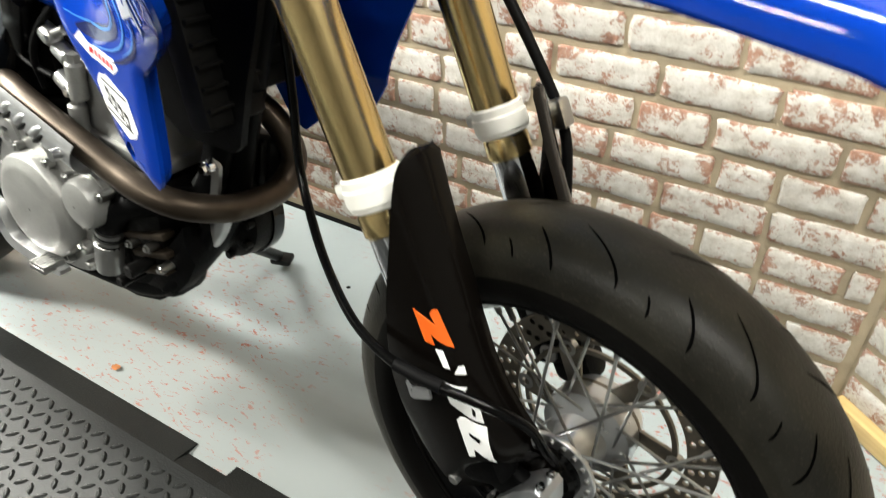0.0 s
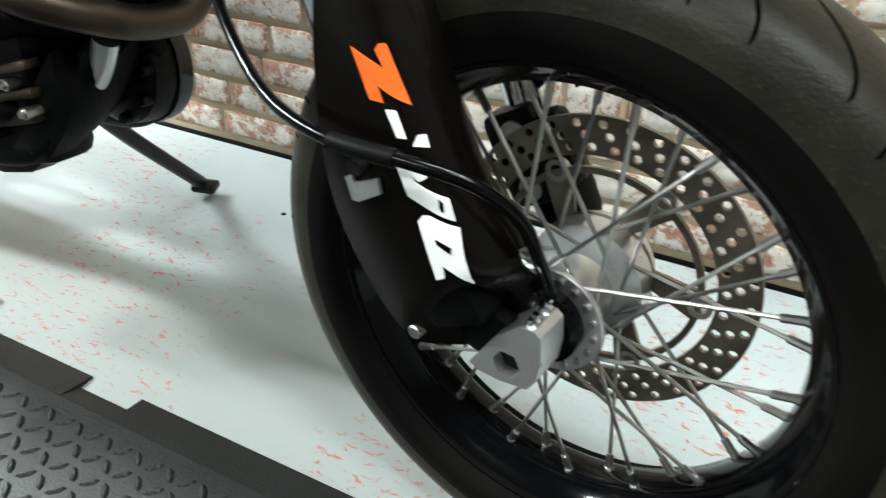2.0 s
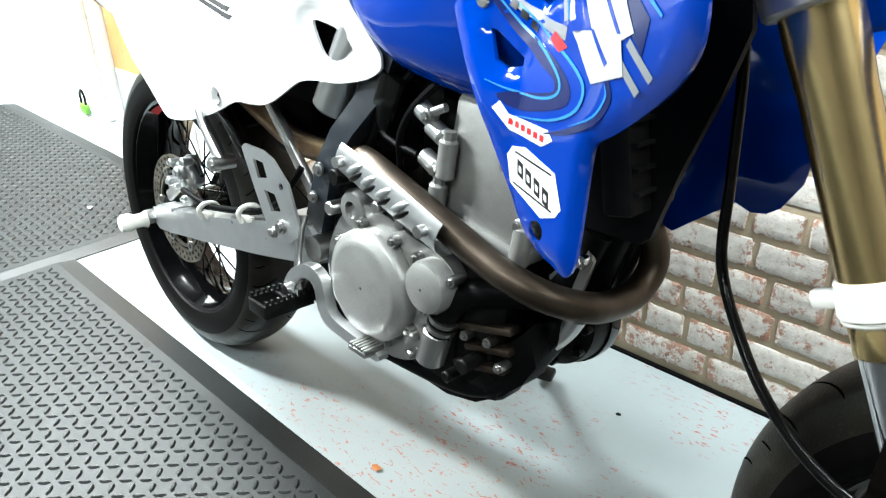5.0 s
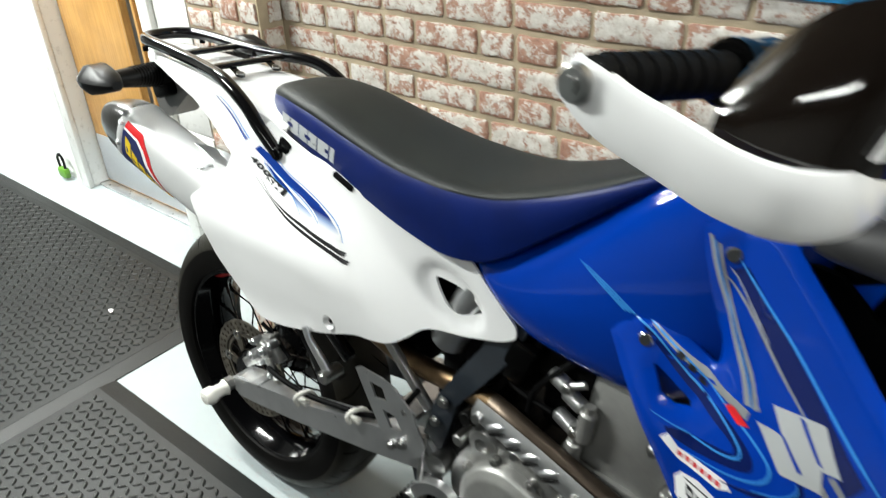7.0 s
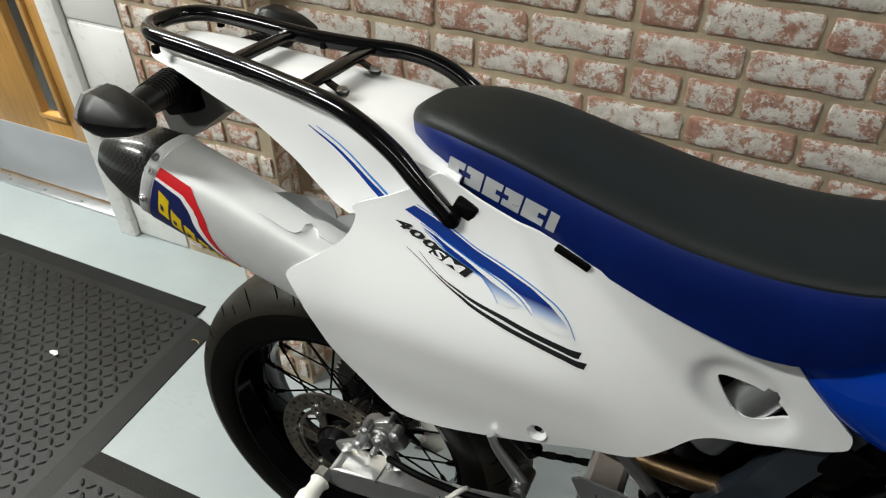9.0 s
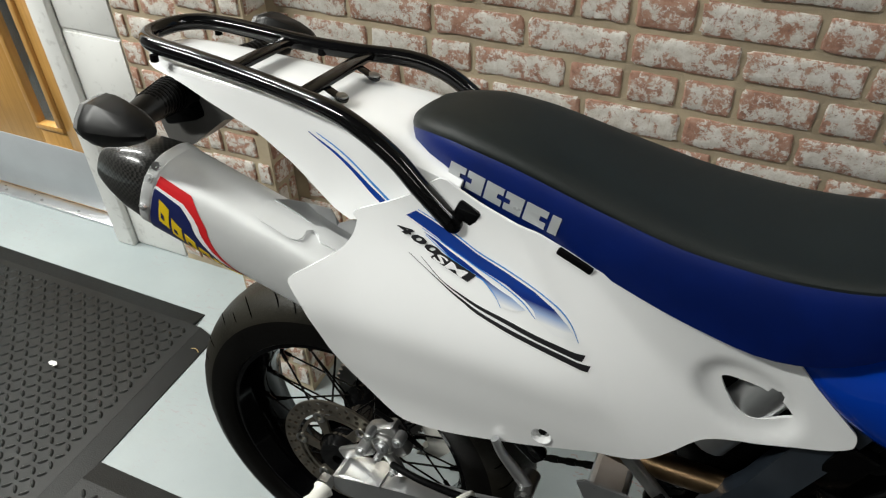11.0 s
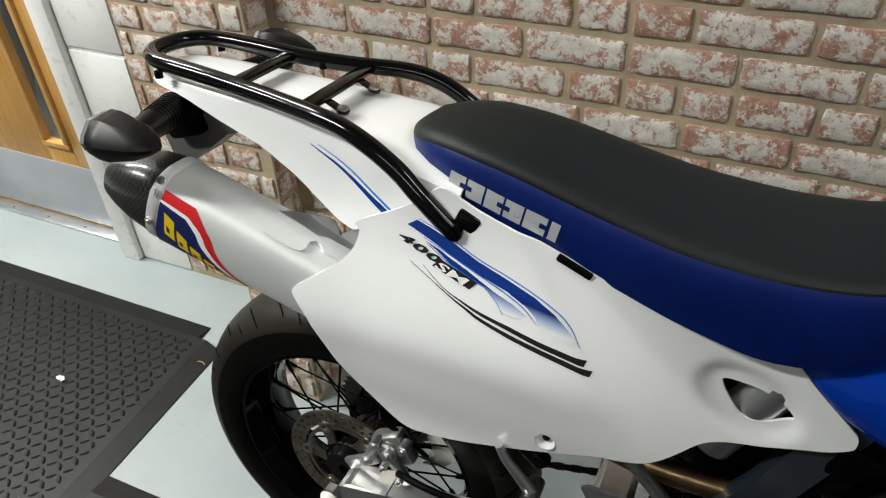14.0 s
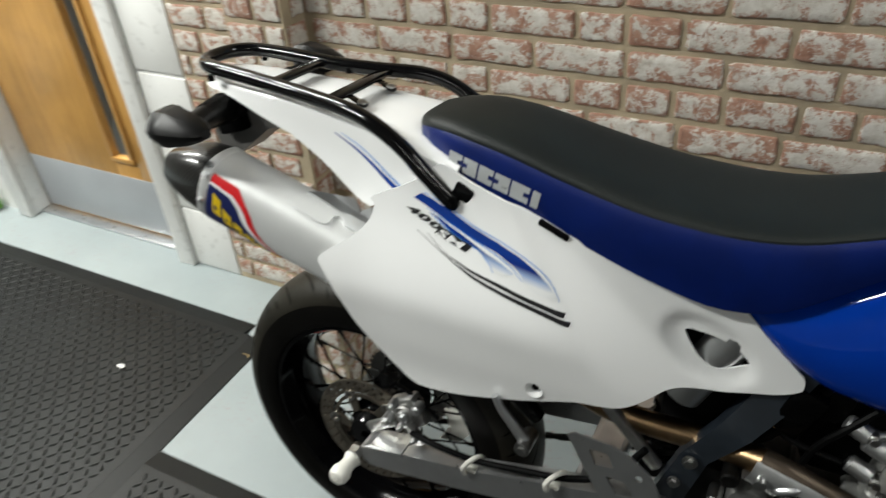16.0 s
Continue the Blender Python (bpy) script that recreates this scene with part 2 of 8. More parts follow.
M = {}
for key, args in dict(
    white_paint=dict(colour=(0.72, 0.72, 0.70), rough=0.35, vary=0.04, scale=3, bump=0.15, bump_scale=40, dirt=0.25),
    white_plastic=dict(colour=(0.86, 0.865, 0.868), rough=0.14, vary=0.015, scale=4, coat=0.6),
    white_nylon=dict(colour=(0.72, 0.71, 0.66), rough=0.45, vary=0.04, scale=20),
    blue_plastic=dict(colour=(0.0005, 0.034, 0.32), rough=0.06, vary=0.04, scale=5, coat=0.15, spec=0.3),
    dark_blue=dict(colour=(0.001, 0.008, 0.085), rough=0.25, vary=0.05, coat=0.4),
    print_blue=dict(colour=(0.003, 0.040, 0.28), rough=0.25, vary=0.05, coat=0.3),
    sky_blue=dict(colour=(0.03, 0.22, 0.62), rough=0.3, vary=0.04),
    decal_grey=dict(colour=(0.22, 0.23, 0.24), rough=0.35, vary=0.05),
    decal_silver=dict(colour=(0.55, 0.57, 0.58), rough=0.3, vary=0.05, metal=0.3),
    decal_black=dict(colour=(0.012, 0.012, 0.014), rough=0.35),
    decal_white=dict(colour=(0.82, 0.82, 0.82), rough=0.4, vary=0.02),
    decal_red=dict(colour=(0.60, 0.015, 0.02), rough=0.35),
    decal_orange=dict(colour=(0.85, 0.13, 0.012), rough=0.4),
    decal_yellow=dict(colour=(0.75, 0.52, 0.01), rough=0.4),
    decal_navy=dict(colour=(0.01, 0.016, 0.09), rough=0.35),
    seat_black=dict(colour=(0.0062, 0.0092, 0.0088), rough=0.5, vary=0.1, scale=14, bump=0.22, bump_scale=1400, spec=0.30),
    seat_blue=dict(colour=(0.0004, 0.0105, 0.108), rough=0.40, vary=0.1, scale=14, bump=0.12, bump_scale=1400, spec=0.30),
    tyre=dict(colour=(0.0040, 0.0037, 0.0034), rough=0.5, vary=0.22, scale=7, bump=0.15, bump_scale=260, spec=0.06),
    tread=dict(colour=(0.0150, 0.0138, 0.0102), rough=0.42, vary=0.24, scale=11, bump=0.25, bump_scale=300, dirt=0.16, spec=0.20),
    groove_shade=dict(colour=(0.002, 0.002, 0.002), rough=0.8, spec=0.0),
    rim_black=dict(colour=(0.0015, 0.0015, 0.0018), rough=0.10, vary=0.05, coat=0.10, spec=0.12),
    black_plastic=dict(colour=(0.0016, 0.0016, 0.0016), rough=0.16, vary=0.08, scale=10, spec=0.13),
    black_rough=dict(colour=(0.0028, 0.0028, 0.0030), rough=0.5, vary=0.15, scale=20, bump=0.2, bump_scale=300, spec=0.06),
    black_paint=dict(colour=(0.003, 0.003, 0.0033), rough=0.12, vary=0.05, coat=0.3, spec=0.2),
    guard_black=dict(colour=(0.0026, 0.0020, 0.0016), rough=0.20, vary=0.08, scale=10, spec=0.15),
    satin_black=dict(colour=(0.0040, 0.0040, 0.0042), rough=0.38, vary=0.1, scale=12, spec=0.22),
    gold=dict(colour=(0.66, 0.50, 0.24), rough=0.24, metal=1.0, vary=0.05, scale=10),
    chrome=dict(colour=(0.75, 0.77, 0.80), rough=0.08, metal=1.0, vary=0.03),
    steel=dict(colour=(0.50, 0.50, 0.49), rough=0.30, metal=1.0, vary=0.12, scale=25),
    disc_steel=dict(colour=(0.25, 0.225, 0.185), rough=0.38, metal=0.9, vary=0.15, scale=30),
    alloy=dict(colour=(0.70, 0.71, 0.72), rough=0.30, metal=0.92, vary=0.06, scale=14),
    cast_alloy=dict(colour=(0.46, 0.46, 0.45), rough=0.36, metal=0.9, vary=0.1, scale=18, bump=0.10, bump_scale=420, dirt=0.3),
    grey_cast=dict(colour=(0.40, 0.40, 0.385), rough=0.42, metal=0.65, vary=0.08, scale=16, bump=0.10, bump_scale=400, dirt=0.3),
    engine_dark=dict(colour=(0.008, 0.0078, 0.0075), rough=0.42, metal=0.4, vary=0.25, scale=30, bump=0.3, bump_scale=250, spec=0.15),
    header_steel=dict(colour=(0.085, 0.066, 0.050), rough=0.42, metal=0.9, vary=0.25, scale=12, colour2=(0.050, 0.038, 0.028)),
    brass_pipe=dict(colour=(0.27, 0.18, 0.10), rough=0.34, metal=1.0, vary=0.2, scale=20),
    can_alloy=dict(colour=(0.82, 0.83, 0.83), rough=0.42, metal=0.45, vary=0.03, scale=10),
    frame_paint=dict(colour=(0.015, 0.020, 0.027), rough=0.32, vary=0.1, scale=20, coat=0.4),
    radiator=dict(colour=(0.004, 0.004, 0.004), rough=0.6, vary=0.2, scale=40, spec=0.15),
    grey_plastic=dict(colour=(0.035, 0.035, 0.037), rough=0.5, vary=0.1, scale=20),
    hanger_grey=dict(colour=(0.095, 0.092, 0.088), rough=0.4, vary=0.08, scale=15),
    smoke=dict(colour=(0.006, 0.004, 0.003), rough=0.06, vary=0.05, coat=0.6),
    oak=dict(colour=(0.56, 0.31, 0.09), rough=0.38, vary=0.10, scale=5, coat=0.15),
    pine=dict(colour=(0.62, 0.45, 0.20), rough=0.5, vary=0.12, scale=6),
    kick_grey=dict(colour=(0.36, 0.38, 0.40), rough=0.35, metal=0.2, vary=0.05, scale=4),
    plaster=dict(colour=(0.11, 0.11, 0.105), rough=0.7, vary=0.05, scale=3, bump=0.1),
    sign_blue=dict(colour=(0.02, 0.19, 0.42), rough=0.35, vary=0.05, scale=4),
    lens_grey=dict(colour=(0.16, 0.16, 0.16), rough=0.12, vary=0.05, coat=0.4),
    green_plastic=dict(colour=(0.10, 0.26, 0.02), rough=0.4, vary=0.1),
    paper=dict(colour=(0.75, 0.74, 0.72), rough=0.7, vary=0.05),
    leaf=dict(colour=(0.42, 0.14, 0.03), rough=0.6, vary=0.2, scale=60),
).items():
    M[key] = material(key, **args)


def glow(name, colour, strength):
    m = bpy.data.materials.new(name)
    m.use_nodes = True
    b = m.node_tree.nodes["Principled BSDF"]
    b.inputs["Emission Color"].default_value, b.inputs["Emission Strength"].default_value = (*colour, 1), strength
    return m


M["tube"] = glow("tube", (1.0, 0.97, 0.92), 6.0)


def clear(name, colour, rough=0.02):
    m = bpy.data.materials.new(name)
    m.use_nodes = True
    b = m.node_tree.nodes["Principled BSDF"]
    b.inputs["Base Color"].default_value = (*colour, 1)
    b.inputs["Transmission Weight"].default_value, b.inputs["Roughness"].default_value, b.inputs["IOR"].default_value = 1.0, rough, 1.45
    return m


M["glass"] = clear("glass", (0.75, 0.82, 0.85))
M["lens"] = clear("lens", (0.9, 0.9, 0.9), 0.3)
M["lens"].node_tree.nodes["Principled BSDF"].inputs["Transmission Weight"].default_value = 0.75


def nodes_of(name):
    m = bpy.data.materials.new(name)
    m.use_nodes = True
    return m, m.node_tree, m.node_tree.nodes["Principled BSDF"]


def noise_node(nt, co, scale, detail=6, rough=0.6, distort=0.0):
    n = nt.nodes.new("ShaderNodeTexNoise")
    n.inputs["Scale"].default_value, n.inputs["Detail"].default_value = scale, detail
    n.inputs["Roughness"].default_value, n.inputs["Distortion"].default_value = rough, distort
    nt.links.new(co, n.inputs["Vector"])
    return n.outputs["Fac"]


def ramp_node(nt, fac, stops):
    r = nt.nodes.new("ShaderNodeValToRGB")
    while len(r.color_ramp.elements) < len(stops):
        r.color_ramp.elements.new(0.5)
    for e, (p, c) in zip(r.color_ramp.elements, stops):
        e.position, e.color = p, (*c, 1)
    nt.links.new(fac, r.inputs["Fac"])
    return r.outputs["Color"]


def mix_node(nt, fac, a, b, how="MIX"):
    x = nt.nodes.new("ShaderNodeMixRGB")
    x.blend_type = how
    for sock, val in (("Fac", fac), ("Color1", a), ("Color2", b)):
        if isinstance(val, (int, float)):
            x.inputs[sock].default_value = val
        elif isinstance(val, tuple):
            x.inputs[sock].default_value = (*val, 1)
        else:
            nt.links.new(val, x.inputs[sock])
    return x.outputs["Color"]


def brick_material():
    """Reclaimed brick: worn whitewash over red clay."""
    m, nt, b = nodes_of("brick")
    where = nt.nodes.new("ShaderNodeNewGeometry").outputs["Position"]
    info = nt.nodes.new("ShaderNodeObjectInfo")
    off = nt.nodes.new("ShaderNodeVectorMath")
    off.operation = "ADD"
    sc = nt.nodes.new("ShaderNodeVectorMath")
    sc.operation = "SCALE"
    sc.inputs["Scale"].default_value = 37.0
    cb = nt.nodes.new("ShaderNodeCombineXYZ")
    for k in range(3):
        nt.links.new(info.outputs["Random"], cb.inputs[k])
    nt.links.new(cb.outputs[0], sc.inputs[0])
    nt.links.new(where, off.inputs[0])
    nt.links.new(sc.outputs[0], off.inputs[1])
    v = off.outputs[0]

    def math_node(op, a, c):
        x = nt.nodes.new("ShaderNodeMath")
        x.operation = op
        for n, val in enumerate((a, c)):
            if isinstance(val, (int, float)):
                x.inputs[n].default_value = val
            else:
                nt.links.new(val, x.inputs[n])
        return x.outputs[0]
    # worn rims: distance from the middle of the face
    gen = nt.nodes.new("ShaderNodeSeparateXYZ")
    nt.links.new(nt.nodes.new("ShaderNodeTexCoord").outputs["Generated"], gen.inputs[0])
    ex = math_node("ABSOLUTE", math_node("SUBTRACT", gen.outputs[0], 0.5), 0)
    ez = math_node("ABSOLUTE", math_node("SUBTRACT", gen.outputs[2], 0.5), 0)
    rim = math_node("MAXIMUM", math_node("SUBTRACT", math_node("MAXIMUM", ex, ez), 0.36), 0.0)
    clay = ramp_node(nt, noise_node(nt, v, 60, 8, 0.7), [(0.30, (0.17, 0.080, 0.054)), (0.44, (0.29, 0.135, 0.086)), (0.58, (0.37, 0.205, 0.142)), (0.75, (0.37, 0.255, 0.195))])
    wash = ramp_node(nt, noise_node(nt, v, 45, 9, 0.75), [(0.30, (0.36, 0.32, 0.27)), (0.45, (0.53, 0.50, 0.45)), (0.64, (0.66, 0.635, 0.595))])
    patch = math_node("ADD", math_node("MULTIPLY", noise_node(nt, v, 30, 5, 0.6, 0.6), 0.48), math_node("MULTIPLY", noise_node(nt, v, 135, 9, 0.75, 0.7), 0.52))
    shift = math_node("MULTIPLY", math_node("SUBTRACT", info.outputs["Random"], 0.5), 0.055)
    # more wash towards the front wheel; less rearwards partly paints in dimmer light
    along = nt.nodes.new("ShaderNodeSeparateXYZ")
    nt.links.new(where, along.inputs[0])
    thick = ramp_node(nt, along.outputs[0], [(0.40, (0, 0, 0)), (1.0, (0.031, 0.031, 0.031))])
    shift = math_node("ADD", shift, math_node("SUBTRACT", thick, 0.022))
    height = math_node("SUBTRACT", math_node("ADD", patch, shift), math_node("MULTIPLY", rim, 0.50))
    mask = ramp_node(nt, height, [(0.430, (0.92, 0.92, 0.92)), (0.450, (0.6, 0.6, 0.6)), (0.480, (0, 0, 0))])
    col = mix_node(nt, mask, wash, clay)
    pits = ramp_node(nt, noise_node(nt, v, 120, 10, 0.85, 1.0), [(0.36, (0.8, 0.8, 0.8)), (0.41, (0, 0, 0))])
    col = mix_node(nt, pits, col, (0.12, 0.065, 0.045))
    nt.links.new(col, b.inputs["Base Color"])
    b.inputs["Roughness"].default_value = 0.85
    b.inputs["Specular IOR Level"].default_value = 0.3
    bp = nt.nodes.new("ShaderNodeBump")
    bp.inputs["Strength"].default_value, bp.inputs["Distance"].default_value = 0.8, 0.004
    nt.links.new(height, bp.inputs["Height"])
    nt.links.new(bp.outputs["Normal"], b.inputs["Normal"])
    return m


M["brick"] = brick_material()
M["mortar"] = material("mortar", (0.45, 0.37, 0.255), rough=0.9, vary=0.12, scale=9, bump=0.8, bump_scale=240)


def floor_material():
    """Pale blue-grey floor paint, scuffed, with rusty red marks."""
    m, nt, b = nodes_of("floor_paint")
    co = nt.nodes.new("ShaderNodeTexCoord").outputs["Object"]
    base = ramp_node(nt, noise_node(nt, co, 2.5, 5), [(0.3, (0.262, 0.300, 0.307)), (0.7, (0.305, 0.345, 0.352))])
    grime = ramp_node(nt, noise_node(nt, co, 22, 8, 0.7), [(0.62, (0, 0, 0)), (0.8, (0.3, 0.3, 0.3))])
    c1 = mix_node(nt, grime, base, (0.30, 0.29, 0.26))
    area = ramp_node(nt, noise_node(nt, co, 2.2, 3), [(0.44, (0, 0, 0)), (0.56, (1, 1, 1))])
    stretch = nt.nodes.new("ShaderNodeMapping")
    stretch.inputs["Rotation"].default_value = (0, 0, 0.5)
    stretch.inputs["Scale"].default_value = (48, 105, 48)
    nt.links.new(co, stretch.inputs["Vector"])
    marks = ramp_node(nt, noise_node(nt, stretch.outputs[0], 1.0, 5, 0.7, 0.6), [(0.575, (0, 0, 0)), (0.63, (1, 1, 1))])
    sx = nt.nodes.new("ShaderNodeSeparateXYZ")
    nt.links.new(nt.nodes.new("ShaderNodeNewGeometry").outputs["Position"], sx.inputs[0])
    area = mix_node(nt, 1.0, area, ramp_node(nt, sx.outputs[0], [(0.05, (0.1, 0.1, 0.1)), (0.45, (0.9, 0.9, 0.9))]), "MULTIPLY")
    red = mix_node(nt, 1.0, marks, area, "MULTIPLY")
    c2 = mix_node(nt, red, c1, (0.30, 0.075, 0.045))
    # shadow along the mat, painted into the floor colour as a darker strip
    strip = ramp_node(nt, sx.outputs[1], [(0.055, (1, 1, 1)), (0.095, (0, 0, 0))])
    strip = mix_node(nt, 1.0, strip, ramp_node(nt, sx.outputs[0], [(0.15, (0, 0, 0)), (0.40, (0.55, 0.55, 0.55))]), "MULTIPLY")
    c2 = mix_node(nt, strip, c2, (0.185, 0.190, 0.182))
    c2 = mix_node(nt, mix_node(nt, 1.0, red, (0.8, 0.8, 0.8), "MULTIPLY"), c2, (0.30, 0.075, 0.045))
    specks = ramp_node(nt, noise_node(nt, co, 160, 3), [(0.73, (0, 0, 0)), (0.76, (1, 1, 1))])
    c3 = mix_node(nt, specks, c2, (0.16, 0.14, 0.12))
    nt.links.new(c3, b.inputs["Base Color"])
    rr = ramp_node(nt, noise_node(nt, co, 9, 5), [(0.3, (0.32, 0.32, 0.32)), (0.7, (0.5, 0.5, 0.5))])
    nt.links.new(rr, b.inputs["Roughness"])
    bp = nt.nodes.new("ShaderNodeBump")
    bp.inputs["Strength"].default_value, bp.inputs["Distance"].default_value = 0.15, 0.002
    nt.links.new(noise_node(nt, co, 60, 4), bp.inputs["Height"])
    nt.links.new(bp.outputs["Normal"], b.inputs["Normal"])
    return m


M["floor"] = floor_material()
M["mat_rubber"] = material("mat_rubber", (0.0066, 0.0077, 0.0075), rough=0.45, vary=0.18, scale=5, bump=0.3, bump_scale=320, dirt=0.07, spec=0.28)


def carbon_material():
    m, nt, b = nodes_of("carbon")
    co = nt.nodes.new("ShaderNodeTexCoord").outputs["Object"]
    ck = nt.nodes.new("ShaderNodeTexChecker")
    ck.inputs["Scale"].default_value = 260
    ck.inputs["Color1"].default_value, ck.inputs["Color2"].default_value = (0.028, 0.027, 0.025, 1), (0.002, 0.002, 0.002, 1)
    nt.links.new(co, ck.inputs["Vector"])
    nt.links.new(ck.outputs["Color"], b.inputs["Base Color"])
    b.inputs["Roughness"].default_value, b.inputs["Coat Weight"].default_value = 0.30, 0.45
    b.inputs["Specular IOR Level"].default_value = 0.3
    return m


M["carbon"] = carbon_material()


def wood_grain(m, axis_scale):
    """Long grain over an existing wood colour."""
    nt = m.node_tree
    b = nt.nodes["Principled BSDF"]
    old = b.inputs["Base Color"].links[0].from_socket
    co = nt.nodes.new("ShaderNodeTexCoord").outputs["Object"]
    mp = nt.nodes.new("ShaderNodeMapping")
    mp.inputs["Scale"].default_value = axis_scale
    nt.links.new(co, mp.inputs["Vector"])
    g = ramp_node(nt, noise_node(nt, mp.outputs[0], 1.0, 6, 0.65), [(0.35, (0.80, 0.74, 0.66)), (0.65, (1, 1, 1))])
    nt.links.new(mix_node(nt, 1.0, old, g, "MULTIPLY"), b.inputs["Base Color"])


wood_grain(M["oak"], (90, 90, 3))
wood_grain(M["pine"], (4, 90, 90))


def fading_flash():
    """Blue print that fades to white along its length and lower edge."""
    m, nt, b = nodes_of("flash_fade")
    sep = nt.nodes.new("ShaderNodeSeparateXYZ")
    nt.links.new(nt.nodes.new("ShaderNodeTexCoord").outputs["Object"], sep.inputs[0])
    add = nt.nodes.new("ShaderNodeMath")
    add.operation = "MULTIPLY_ADD"
    add.inputs[1].default_value = 0.2074
    nt.links.new(sep.outputs[0], add.inputs[0])
    nt.links.new(sep.outputs[2], add.inputs[2])
    mr = nt.nodes.new("ShaderNodeMapRange")
    mr.inputs["From Min"].default_value, mr.inputs["From Max"].default_value = 0.8425, 0.8680
    nt.links.new(add.outputs[0], mr.inputs["Value"])
    col = ramp_node(nt, mr.outputs["Result"], [(0.0, (0.80, 0.81, 0.82)), (0.36, (0.30, 0.40, 0.62)), (0.68, (0.003, 0.020, 0.17)), (1.0, (0.003, 0.034, 0.24))])
    nt.links.new(col, b.inputs["Base Color"])
    b.inputs["Roughness"].default_value, b.inputs["Coat Weight"].default_value = 0.25, 0.4
    return m


M["flash_fade"] = fading_flash()

# ---- lights ----
# no batten is in view; places and watts are tuned to the brightness
ceiling_lamp(-2.25, 0.12, 1.5, 115)
ceiling_lamp(-1.9, -1.2, 1.5, 200)
# next three are added to brighten the front wheel, wall and near flank
ceiling_lamp(1.9, 0.02, 1.5, 34)
ceiling_lamp(0.7, -2.6, 1.5, 24)
ceiling_lamp(2.6, -0.8, 1.2, 20)
ceiling_lamp(-1.6, 1.6, 1.2, 42)

# ---- the setting ----
def slab(name, x0, x1, y0, y1, z0, z1, mat, label="", category="", bevel=0.0):
    bm = bmesh.new()
    box(bm, ((x0 + x1) / 2, (y0 + y1) / 2, (z0 + z1) / 2), (x1 - x0, y1 - y0, z1 - z0), bevel)
    ob = part(name, bm, mat, None, smooth=bool(bevel))
    return tagged(ob, label, category, kind="structure")


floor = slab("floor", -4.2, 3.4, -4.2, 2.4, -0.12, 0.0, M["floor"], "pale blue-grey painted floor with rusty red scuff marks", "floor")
# unseen ceiling and walls, coloured dark to hold down bounce and reflections
slab("ceiling", -4.2, 3.4, -4.2, 2.4, CEIL, CEIL + 0.1, M["plaster"], "plain dark grey ceiling out of view", "ceiling")
slab("wall_south", -4.2, 3.4, -4.3, -4.2, 0, CEIL, M["plaster"], "plain dark grey plastered wall out of view", "wall")
slab("wall_west", -4.3, -4.2, -4.3, 2.4, 0, CEIL, M["plaster"], "plain dark grey plastered wall out of view", "wall")
slab("wall_east", 3.4, 3.5, -4.3, 0.7, 0, CEIL, M["plaster"], "plain dark grey plastered wall out of view", "wall")

WALL, PIER = 0.515, 0.437
brick_wall = slab("wall_north", -0.90, 1.80, WALL, WALL + 0.2, 0, CEIL, M["mortar"], "whitewashed reclaimed brick wall with sandy mortar joints", "brick wall")
pier = slab("wall_pier", -0.63, -0.46, PIER, WALL - 0.001, 0, CEIL, M["mortar"], "whitewashed brick pier beside the doorway", "brick pier")
# low block placed and sized to fit the camera's view through the rear wheel
footing = slab("wall_pier_foot", -0.42, -0.29, 0.226, WALL - 0.001, 0, 0.215, M["mortar"], "low whitewashed brick block placed to fit the view through the wheel", "brick footing")
# the angled end of the brick wall
bm = bmesh.new()
box(bm, (0.4, 0.1, CEIL / 2), (0.8, 0.2, CEIL))
angled = part("wall_north_east", bm, M["mortar"], None, "", False)
angled.matrix_world = pose(1.765, WALL, 0, 0, 0, -38)
tagged(angled, "angled whitewashed brick wall end with a pine skirting", "brick wall", kind="structure")
slab("wall_far_east", 2.38, 3.4, 0.02, 0.2, 0, CEIL, M["plaster"], "plain dark grey plastered wall out of view", "wall")
bm = bmesh.new()
box(bm, (0.38, -0.018, 0.018), (0.74, 0.026, 0.034), 0.003)
strip = part("trim_east", bm, M["pine"], None)
strip.matrix_world = pose(1.765, WALL, 0, 0, 0, -38)
tagged(strip, "bare pine batten along the foot of the wall", "trim", kind="structure")
# thin dark seal where wall and floor meet
slab("trim_north", -0.280, 1.76, WALL - 0.009, WALL - 0.0005, 0.0, 0.006, M["black_rough"], "thin black sealing strip along the wall foot", "trim")

# white painted blockwork beside the door
block_wall = slab("wall_block", -1.09, -0.903, WALL + 0.002, WALL + 0.2, 0, CEIL, M["white_paint"], "white painted blockwork beside the door frame", "wall")
for row in range(6):
    # painted blocks, proud of their joints
    bm = bmesh.new()
    z0, z1 = 0.006 + 0.225 * row, 0.225 * (row + 1) - 0.004
    box(bm, (-0.995, WALL + 0.0005, (z0 + z1) / 2), (0.182, 0.007, z1 - z0), 0.0025)
    part("block", bm, M["white_paint"], block_wall)
slab("wall_west_of_door", -4.2, -1.975, WALL + 0.002, WALL + 0.2, 0, CEIL, M["white_paint"], "white painted blockwork wall", "wall")
slab("wall_over_door", -1.975, -1.09, WALL + 0.002, WALL + 0.2, 2.08, CEIL, M["white_paint"], "white painted wall over the door", "wall")
slab("wall_behind_door", -4.2, 3.4, 2.4, 2.5, 0, CEIL, M["kick_grey"], "plain grey wall of the room behind", "wall")

door = new("door_1")
door.location = (-1.53, 0.60, 0)
tagged(door, "closed oak veneer door with a narrow glazed slot and grey kick plate", "door", kind="structure")


def door_bit(name, x0, x1, y0, y1, z0, z1, mat, bevel=0.003, label=""):
    bm = bmesh.new()
    box(bm, ((x0 + x1) / 2 + 1.53, (y0 + y1) / 2 - 0.6, (z0 + z1) / 2), (x1 - x0, y1 - y0, z1 - z0), bevel)
    return part(name, bm, mat, door, label)


